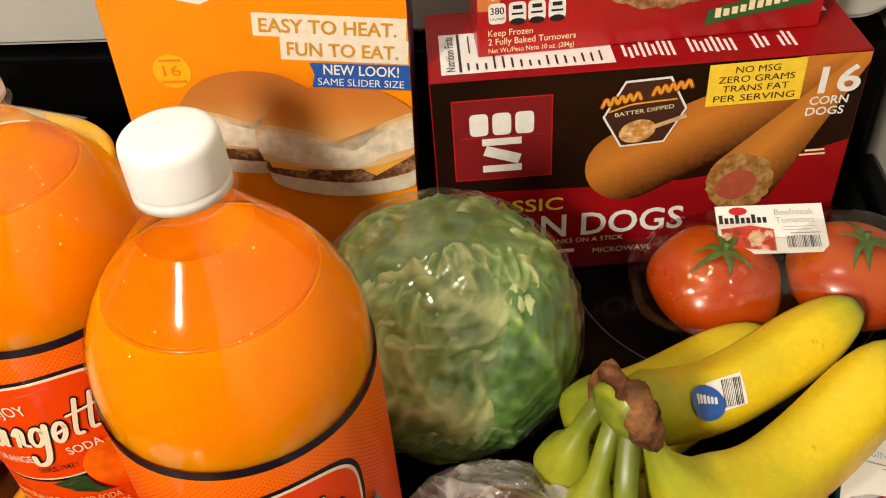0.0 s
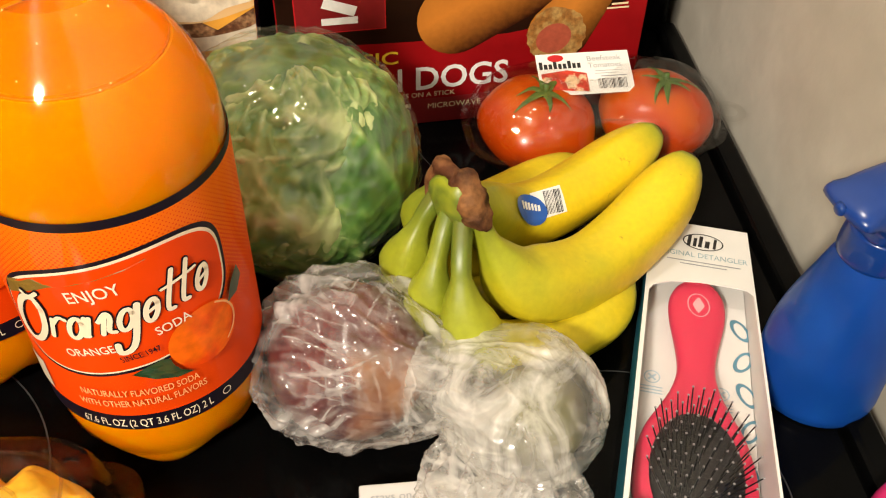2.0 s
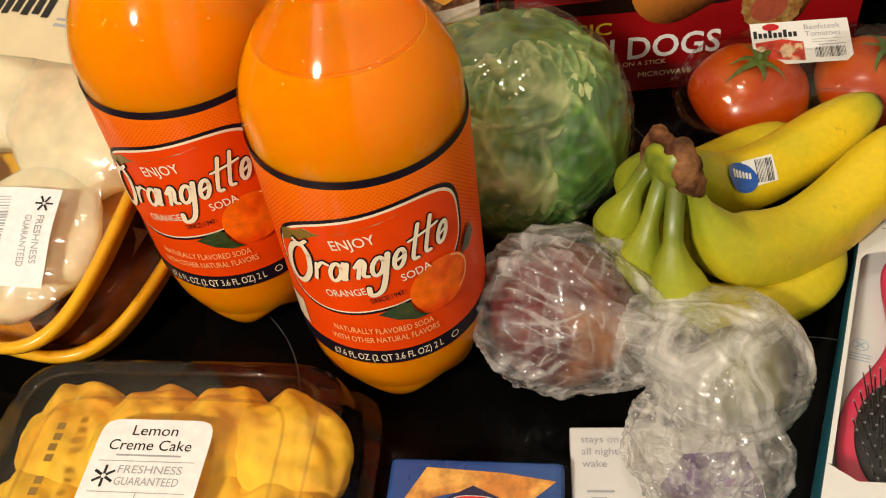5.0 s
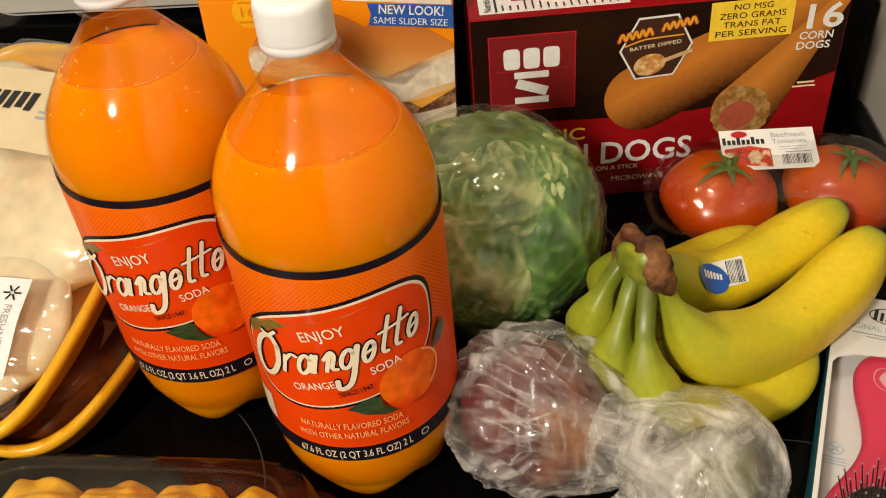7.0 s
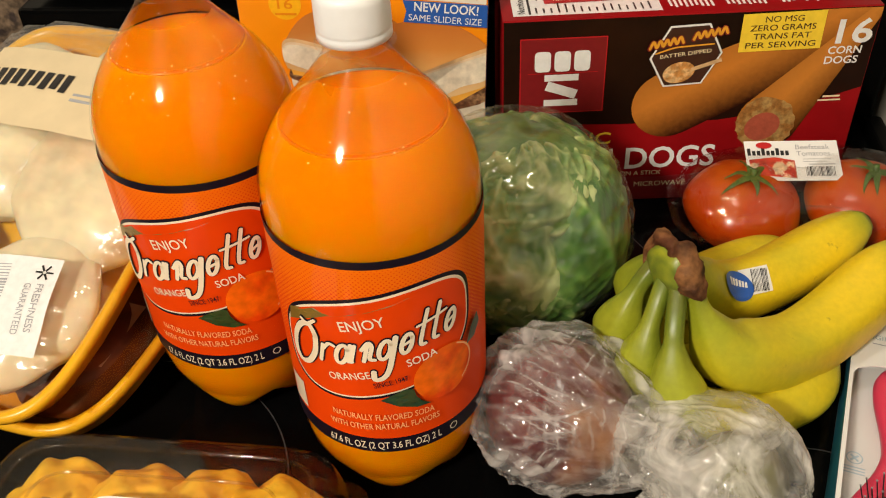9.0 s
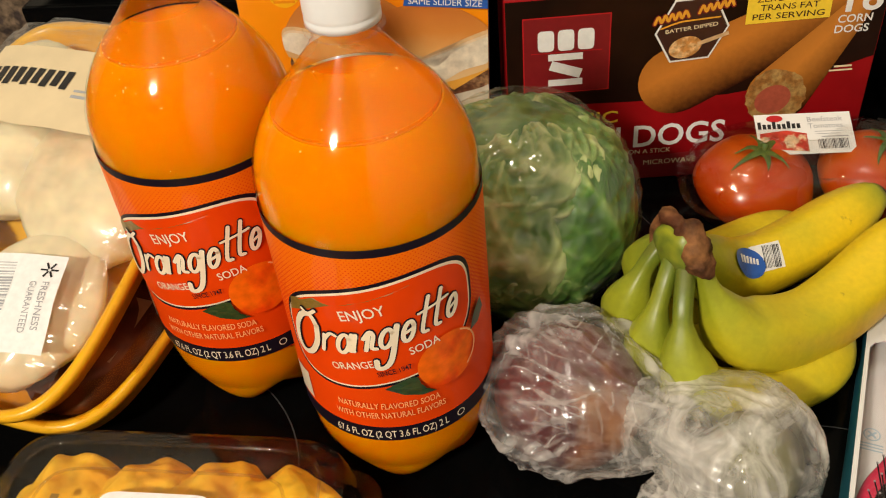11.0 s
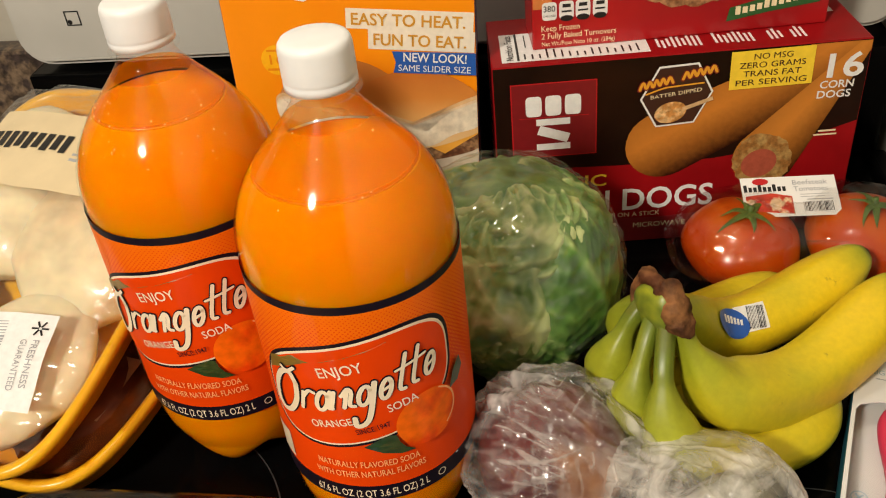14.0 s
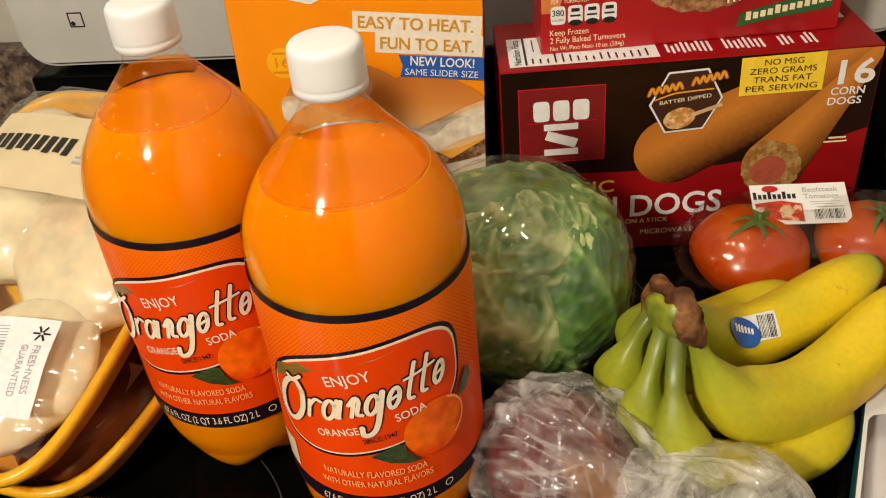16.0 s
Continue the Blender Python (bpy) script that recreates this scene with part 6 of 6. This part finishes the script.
for i in range(4):
    for j in range(3):
        u, v = -0.060 + i * 0.040 + rng.uniform(-0.003, 0.003), -0.054 + j * 0.050 + rng.uniform(-0.003, 0.003)
        bm = lump((u, v, 0.033 + rng.uniform(-0.002, 0.002)), (0.0340, 0.0390, 0.0225), i * 7 + j, 0.09, sub=5, turn=rng.uniform(-0.5, 0.5))
        for q in bm.verts:
            wave = 0.0014 * math.sin(q.co.x * 260 + q.co.y * 120 + i) + 0.0026 * noise.noise(q.co * 110)
            q.co += Vector((0, 0.4 * wave, wave))
            q.co.z = max(0.0205, min(q.co.z, 0.0560 + 0.0020 * noise.noise(q.co * 60)))
        part("cake_slice", bm, CAKE, cake_box, smooth=True)


def cake_top(u, v, h):
    return Vector((u, v + 0.009, 0.0646 + h))


cl = part("paper_label", laid(shape(ell(-0.0010, 0.001, 0.0300, 0.0360, 40, power=9)), cake_top, 1), WHITE, cake_box, "white printed label")
part("lettering", laid(letters("Lemon", -0.0135, 0.0275, 0.0062, width=0.0240), cake_top, 2), BLACK, cl)
part("lettering", laid(letters("Creme Cake", -0.0235, 0.0190, 0.0062, width=0.0435), cake_top, 2), BLACK, cl)
part("lettering", laid(letters("FRESHNESS", -0.0140, 0.0060, 0.0046, width=0.0330), cake_top, 2), GREY, cl)
part("lettering", laid(letters("GUARANTEED", -0.0140, -0.0005, 0.0046, width=0.0330), cake_top, 2), GREY, cl)
part("label_rule", laid(bars([(-0.0260, 0.0125, 0.0240, 0.0129), (-0.0260, -0.0045, 0.0240, -0.0041), (-0.001, -0.030, -0.0006, -0.0045), (-0.018, 0.0155, 0.016, 0.0165)]), cake_top, 2), GREY, cl)
spark = bmesh.new()
for k in range(6):
    a = k * math.pi / 3 + math.pi / 6
    cu, cv = -0.0205 + 0.0036 * math.cos(a), 0.0042 + 0.0036 * math.sin(a)
    shape(quad(cu - 0.0024, cv - 0.0007, cu + 0.0024, cv + 0.0007, a), bm=spark)
part("store_mark", laid(spark, cake_top, 2), BLACK, cl)
part("date_code", laid(bars([(-0.0560 + (i % 2) * 0.0004, -0.020 + i * 0.0062, -0.0515 + (i % 2) * 0.0004, -0.0158 + i * 0.0062) for i in range(9) if i != 4]), cake_top, 1), mat("date_ink", (0.25, 0.14, 0.03), rough=0.5), cake_box)

# ---- cheese pack and the carton under the bag ----
cheese = empty("cheese_pack", pose(-0.0791, 0.0863, 0, 0, 0, -0.8), "blue packet of cheese slices with a toasted sandwich picture", "cheese packet")
CHEESE_BLUE = mat("blue_foil_print", (0.015, 0.06, 0.22), rough=0.28, vary=0.1, scale=60, coat=0.4)
part("packet", box_bm(0, 0, 0, 0.092, 0.078, 0.028, bevel=0.004, seg=3), CHEESE_BLUE, cheese)
top = top_of(0.0280)
part("toast_picture", laid(shape([(0.008, 0.050), (0.020, 0.072), (0.060, 0.070), (0.088, 0.066), (0.070, 0.050), (0.045, 0.060)], 2), top, 1), mat("printed_toast", (0.70, 0.34, 0.07), rough=0.4, vary=0.35, scale=160, second=(0.50, 0.18, 0.03), second_scale=60), cheese)
part("dark_shield", laid(shape([(0.015, 0.045), (0.045, 0.062), (0.078, 0.047), (0.078, 0.010), (0.015, 0.010)]), top, 2), NAVY, cheese)
part("brand_rim", laid(shape(ell(0.046, 0.050, 0.0125, 0.0062, 32, power=3)), top, 3), WHITE, cheese)
part("brand_oval", laid(shape(ell(0.046, 0.050, 0.0112, 0.0050, 32, power=3)), top, 4), ink("bright_blue", (0.02, 0.08, 0.5)), cheese)
part("brand_ring", laid(outline_band(ell(0.046, 0.050, 0.0118, 0.0056, 32, power=3), (0.88, 0.80)), top, 5), ink("bright_red", (0.7, 0.01, 0.01)), cheese)
part("brand_name", laid(bars([(0.0385 + i * 0.0031, 0.0478, 0.0408 + i * 0.0031, 0.0522) for i in range(5)]), top, 6), WHITE, cheese)

care = empty("skincare_box", pose(0.0187, 0.0966, 0, 0, 0, 1.2), "white and purple carton partly under the produce bag", "carton")
part("carton", box_bm(0, 0, 0, 0.098, 0.095, 0.016, bevel=0.0012), mat("white_carton", (0.62, 0.59, 0.56), rough=0.4, vary=0.04, scale=40), care)
top = top_of(0.0160)
part("purple_panel", laid(shape([(0.036, 0.0008), (0.0972, 0.0008), (0.0972, 0.060), (0.090, 0.080), (0.060, 0.078), (0.046, 0.060)]), top, 1), mat("purple_print", (0.12, 0.06, 0.18), rough=0.4, vary=0.15, scale=60, second=(0.22, 0.12, 0.30), second_scale=30), care)
for text, v in (("stays on", 0.0850), ("all night", 0.0775), ("wake", 0.0700)):
    part("lettering", laid(letters(text, 0.0060, v, 0.0046), top, 2), GREY, care)
part("lettering", laid(letters("SMOOTH", 0.0680, 0.0640, 0.0046, width=0.020), top, 3), GREY, care)
part("small_print", laid(bars([(0.072, 0.056 - i * 0.006, 0.092, 0.0585 - i * 0.006) for i in range(3)] + [(0.008, 0.055, 0.022, 0.0562), (0.010, 0.051, 0.018, 0.0522)]), top, 3), GREY, care)

# ---- hair brush in its card box ----
CARD = mat("white_brush_card", (0.78, 0.76, 0.72), rough=0.45, vary=0.03, scale=40)
TEAL = mat("teal_card_side", (0.02, 0.16, 0.22), rough=0.4, vary=0.1)
PINK = mat("pink_rubber_paint", (0.72, 0.028, 0.085), rough=0.42, vary=0.06, scale=40, coat=0.15)
PAD = mat("black_brush_pad", (0.012, 0.011, 0.012), rough=0.5, vary=0.3)
BRISTLE = mat("black_bristle", (0.010, 0.010, 0.010), rough=0.3)
BEAD = mat("bristle_bead", (0.30, 0.28, 0.28), rough=0.3)
pack = empty("brush_box", pose(0.2427, 0.3654, 0, 0, 0, -16.9), "white card box with a window showing a pink hair brush", "brush box", size=1.0205)
# tapered tray, deeper and wider toward the bristles; open front window


def pk(u, s, h):
    """u across (-1 to 1), s down the length (0 to 1), h from 0 (stove) to 1 (front)."""
    half = 0.0300 + 0.0075 * s
    return Vector((u * half, -0.252 * s, h * (0.0200 + 0.0270 * s)))


def sheet(corners, thick_dir, name, material, label=""):
    bm = bmesh.new()
    a = [bm.verts.new(c) for c in corners]
    b = [bm.verts.new(Vector(c) + Vector(thick_dir)) for c in corners]
    bm.faces.new(a)
    bm.faces.new(list(reversed(b)))
    n = len(a)
    for i in range(n):
        bm.faces.new((a[i], b[i], b[(i + 1) % n], a[(i + 1) % n]))
    bmesh.ops.recalc_face_normals(bm, faces=bm.faces)
    return part(name, bm, material, pack, label)


T = 0.0008
sheet([pk(-1, 0, 0.02), pk(1, 0, 0.02), pk(1, 1, 0.02), pk(-1, 1, 0.02)], (0, 0, T), "back_card", CARD)
sheet([pk(-1, 0, 0.02), pk(-1, 1, 0.02), pk(-1, 1, 1), pk(-1, 0, 1)], (T, 0, 0), "side_card", TEAL, "teal printed side")
sheet([pk(1, 0, 0.02), pk(1, 1, 0.02), pk(1, 1, 1), pk(1, 0, 1)], (-T, 0, 0), "side_card", CARD)
sheet([pk(-1, 0, 0.02), pk(1, 0, 0.02), pk(1, 0, 1), pk(-1, 0, 1)], (0, -T, 0), "end_card", CARD)
sheet([pk(-1, 1, 0.02), pk(1, 1, 0.02), pk(1, 1, 1), pk(-1, 1, 1)], (0, T, 0), "end_card", CARD)
# front card with the window cut out: header, two borders, foot
arch = [(-0.93, 0.285), (-0.85, 0.262), (-0.55, 0.240), (0.0, 0.228), (0.55, 0.228), (0.85, 0.232), (0.96, 0.245)]
sheet([pk(-1, 0, 1.0), pk(1, 0, 1.0), pk(1, 0.245, 1.0)] + [pk(u, s, 1.0) for u, s in reversed(arch)] + [pk(-1, 0.285, 1.0)], (0, 0, T), "front_header", CARD, "white card header")
sheet([pk(-1, 0.285, 1.0), pk(-0.93, 0.285, 1.0), pk(-0.93, 0.90, 1.0), pk(-1, 0.90, 1.0)], (0, 0, T), "front_border", CARD)
sheet([pk(1, 0.245, 1.0), pk(0.96, 0.245, 1.0), pk(0.96, 0.90, 1.0), pk(1, 0.90, 1.0)], (0, 0, T), "front_border", CARD)
sheet([pk(-1, 0.90, 1.0), pk(-0.6, 0.925, 1.0), pk(0.0, 0.90, 1.0), pk(0.6, 0.925, 1.0), pk(1, 0.90, 1.0), pk(1, 1, 1.0), pk(-1, 1, 1.0)], (0, 0, T), "front_foot", CARD)
WINDOW = film("box_window_plastic", rough=0.05, wrinkle=0.1, wrinkle_scale=30, gloss=0.8)
sheet([pk(-0.98, 0.22, 0.985), pk(0.98, 0.22, 0.985), pk(0.98, 0.95, 0.985), pk(-0.98, 0.95, 0.985)], (0, 0, 0.0002), "window_film", WINDOW)
# inner white insert behind the brush
sheet([pk(-0.96, 0.08, 0.30), pk(0.96, 0.08, 0.30), pk(0.96, 0.97, 0.30), pk(-0.96, 0.97, 0.30)], (0, 0, T), "insert", CARD)


def on_card(u, v, h):
    """u across in metres, v down the length in metres from the top."""
    s = -v / 0.252
    return pk(0, s, 1.0) + Vector((u, 0, T + 0.0001 + h))


brand = outline_band(ell(0.002, -0.0180, 0.0125, 0.0085, 40), (0.94, 0.90))
for i, (du, w, lo, hi) in enumerate(((-0.0085, 0.0022, -0.0055, 0.0060), (-0.0050, 0.0020, -0.0055, 0.0035), (-0.0015, 0.0022, -0.0055, 0.0060), (0.0025, 0.0028, -0.0055, 0.0015), (0.0072, 0.0018, -0.0055, 0.0048))):
    shape(quad(0.002 + du - w / 2, -0.018 + lo, 0.002 + du + w / 2, -0.018 + hi, -0.12), bm=brand)
part("brand_mark", laid(brand, on_card, 1), BLACK, pack)
part("lettering", laid(letters("ORIGINAL DETANGLER", -0.0275, -0.0345, 0.0050, width=0.0560), on_card, 1), mat("pale_teal_ink", (0.30, 0.42, 0.46), rough=0.4), pack)
part("small_print", laid(bars([(-0.020, -0.0395, 0.024, -0.0385), (-0.012, -0.0425, 0.016, -0.0415)]), on_card, 1), GREY, pack)


def on_insert(u, v, h):
    s = -v / 0.252
    return pk(0, s, 0.30) + Vector((u, 0, T + 0.0001 + h))


swirl = bmesh.new()
for k in range(6):
    outline_band(ell(0.0270 + 0.0012 * k % 0.004, -0.075 - k * 0.0245, 0.0048, 0.0092, 20, turn=0.5 * (-1) ** k), (0.62, 0.72), swirl)
part("swirl_print", laid(swirl, on_insert, 1), mat("teal_swirl_ink", (0.10, 0.26, 0.36), rough=0.4), pack)
icons = bmesh.new()
for cu, cv in ((-0.0225, -0.122), (0.0155, -0.126)):
    outline_band(ell(cu, cv, 0.0046, 0.0046, 22), (0.85, 0.85), icons)
    shape(quad(cu - 0.0030, cv - 0.0006, cu + 0.0030, cv + 0.0006, 0.8), bm=icons)
    shape(quad(cu - 0.0030, cv - 0.0006, cu + 0.0030, cv + 0.0006, -0.8), bm=icons)
    for i in range(3):
        shape(quad(cu - 0.0060, cv - 0.0075 - i * 0.0022, cu + 0.0060, cv - 0.0067 - i * 0.0022), bm=icons)
part("icon_print", laid(icons, on_insert, 1), mat("pale_blue_ink", (0.42, 0.55, 0.62), rough=0.4), pack)

brush = empty("hair_brush", pose(0.2427, 0.3654, 0, 0, 0, -16.9) @ pose(0, 0.0112, 0.0087, -1.8, 0, 0), "pink paddle hair brush with black bristles inside its box", "hair brush", size=1.0205)
# outline: half width down the length, from the handle's round end to the head
half_w = [(-0.060, 0.0), (-0.0615, 0.0055), (-0.066, 0.0115), (-0.074, 0.0155), (-0.084, 0.0166), (-0.096, 0.0155), (-0.110, 0.0128), (-0.124, 0.0107), (-0.136, 0.0108), (-0.148, 0.0140), (-0.160, 0.0195), (-0.174, 0.0262), (-0.192, 0.0305), (-0.210, 0.0312), (-0.226, 0.0280), (-0.238, 0.0205), (-0.245, 0.010), (-0.2465, 0.0)]
prof = smooth_profile(half_w, 3)
bm = bmesh.new()
rows = []
for v, w in prof:
    w = max(w, 0.0003)
    th = 0.0055 if w > 0.004 else 0.0055 * w / 0.004
    ring = []
    for k in range(20):
        a = 2 * math.pi * k / 20
        ring.append(bm.verts.new((math.copysign(abs(math.cos(a)) ** 0.8, math.cos(a)) * w, v, 0.006 + math.copysign(abs(math.sin(a)) ** 0.7, math.sin(a)) * th)))
    rows.append(ring)
for a, b in zip(rows, rows[1:]):
    for k in range(20):
        j = (k + 1) % 20
        bm.faces.new((a[k], a[j], b[j], b[k]))
bmesh.ops.recalc_face_normals(bm, faces=bm.faces)
part("handle", bm, PINK, brush, "glossy pink handle and head", smooth=True)
part("brand_mark", laid(outline_band(ell(0.0, -0.084, 0.0065, 0.0095, 30, turn=0.1), (0.90, 0.93), shape(ell(0.0, -0.084, 0.0035, 0.0065, 12, power=1.2))), lambda u, v, h: Vector((u, v, 0.0118)), 0), ink("pale_pink", (0.80, 0.42, 0.45)), brush)
bm = bmesh.new()
bmesh.ops.create_uvsphere(bm, u_segments=36, v_segments=16, radius=1.0)
for v in bm.verts:
    v.co = Vector((v.co.x * 0.0235, -0.202 + v.co.y * 0.0375, 0.0115 + v.co.z * 0.0042))
part("bristle_pad", bm, PAD, brush, "black cushioned pad", smooth=True)
rng = random.Random(4)
pins, beads = bmesh.new(), bmesh.new()
for j in range(14):
    for i in range(-5, 6):
        u, v = i * 0.0042 + (0.0021 if j % 2 else 0), -0.168 - j * 0.0050
        if (u / 0.0225) ** 2 + ((v + 0.202) / 0.0365) ** 2 > 1:
            continue
        lean = Vector((u * 0.30 + rng.uniform(-0.0004, 0.0004), (v + 0.202) * 0.22 + rng.uniform(-0.0004, 0.0004), 0.0140))
        base = Vector((u, v, 0.0140))
        r = bmesh.ops.create_cone(pins, segments=5, radius1=0.00045, radius2=0.00035, depth=lean.length, matrix=Matrix.Translation(base + lean / 2) @ lean.to_track_quat("Z", "Y").to_matrix().to_4x4())
        bmesh.ops.create_icosphere(beads, subdivisions=1, radius=0.00068, matrix=Matrix.Translation(base + lean))
part("bristles", pins, BRISTLE, brush, "thin black bristles")["kind"] = "stuff"
part("bristle_bead", beads, BEAD, brush, "tiny bristle beads", smooth=True)["kind"] = "stuff"

# ---- blue spray bottle and a pink thing at the wall ----
SPRAY = mat("translucent_blue_plastic", (0.004, 0.050, 0.28), spec=0.25, rough=0.4, vary=0.12, scale=20, second=(0.005, 0.060, 0.31), second_scale=14, coat=0.10, sss=0.15, sss_color=(0.1, 0.3, 1.0))
TRIGGER = mat("blue_trigger_plastic", (0.003, 0.035, 0.20), rough=0.3, vary=0.06, coat=0.3)
spray = empty("spray_bottle", pose(0.2813, 0.2518, 0, 0, 0, 14.7), "blue plastic trigger spray bottle by the wall", "spray bottle")
bm = revolve(smooth_profile([(0.0, 0.0006), (0.030, 0.0006), (0.0345, 0.003), (0.0355, 0.012), (0.0345, 0.034), (0.0310, 0.056), (0.0255, 0.079), (0.0205, 0.097), (0.0172, 0.107), (0.0165, 0.113)], 5), seg=48)
for v in bm.verts:
    a, z = math.atan2(v.co.y, v.co.x), v.co.z
    if 0.012 < z < 0.10:
        k = 1 + 0.012 * math.sin(a * 4 + z * 110)
        v.co.x *= k
        v.co.y *= k
part("bottle", bm, SPRAY, spray, "translucent blue bottle with swirled facets", smooth=True)
part("collar", revolve(smooth_profile([(0.0165, 0.105), (0.0188, 0.106), (0.0190, 0.114), (0.0180, 0.121), (0.0155, 0.1245), (0.0, 0.125)], 3), seg=40), TRIGGER, spray, smooth=True)
outline = smooth_profile([(-0.0360, 0.1440), (-0.0345, 0.1485), (-0.0200, 0.1545), (0.0, 0.1580), (0.020, 0.1570), (0.028, 0.1500), (0.025, 0.1350), (0.0155, 0.1220), (-0.0135, 0.1220), (-0.0165, 0.1310), (-0.0235, 0.1385), (-0.0335, 0.1420), (-0.0360, 0.1440)], 4)[:-1]
bm = bmesh.new()
rows = [[bm.verts.new((x, y * (1.0 if x > -0.03 else 1.12), z)) for x, z in outline] for y in (-0.0150, -0.0135, -0.0100, -0.0050, 0.0050, 0.0100, 0.0135, 0.0150)]
for k, squeeze in ((0, 0.62), (1, 0.82), (2, 0.94), (5, 0.94), (6, 0.82), (7, 0.62)):
    for v in rows[k]:
        v.co.x, v.co.z = -0.008 + (v.co.x + 0.008) * (0.6 + 0.4 * squeeze), 0.143 + (v.co.z - 0.143) * squeeze
for a, b in zip(rows, rows[1:]):
    for k in range(len(outline)):
        n2 = (k + 1) % len(outline)
        bm.faces.new((a[k], a[n2], b[n2], b[k]))
bm.faces.new(list(reversed(rows[0])))
bm.faces.new(rows[-1])
bmesh.ops.recalc_face_normals(bm, faces=bm.faces)
part("spray_head", bm, TRIGGER, spray, "flared dark blue spray head", smooth=True)
part("nozzle", tube([(-0.0350, 0, 0.1455), (-0.0372, 0, 0.1452), (-0.0380, 0, 0.1451)], [0.0036, 0.0032, 0.0022], seg=16), TRIGGER, spray, smooth=True)

pinkie = empty("pink_bottle", pose(0.2910, 0.1600, 0, 0, 0, 20), "glossy magenta rounded bottle lying by the wall", "bottle")
bm = revolve(smooth_profile([(0.0, 0.0), (0.010, 0.0), (0.0155, 0.003), (0.0170, 0.012), (0.0170, 0.060), (0.013, 0.070), (0.008, 0.074), (0.008, 0.082), (0.0, 0.083)], 4), seg=32)
bmesh.ops.rotate(bm, verts=bm.verts, cent=(0, 0, 0), matrix=Matrix.Rotation(radians(90), 3, "X"))
bmesh.ops.translate(bm, verts=bm.verts, vec=(0, 0.012, 0.0172))
part("bottle", bm, mat("magenta_plastic", (0.50, 0.02, 0.12), rough=0.35, vary=0.08, coat=0.3), pinkie, smooth=True)
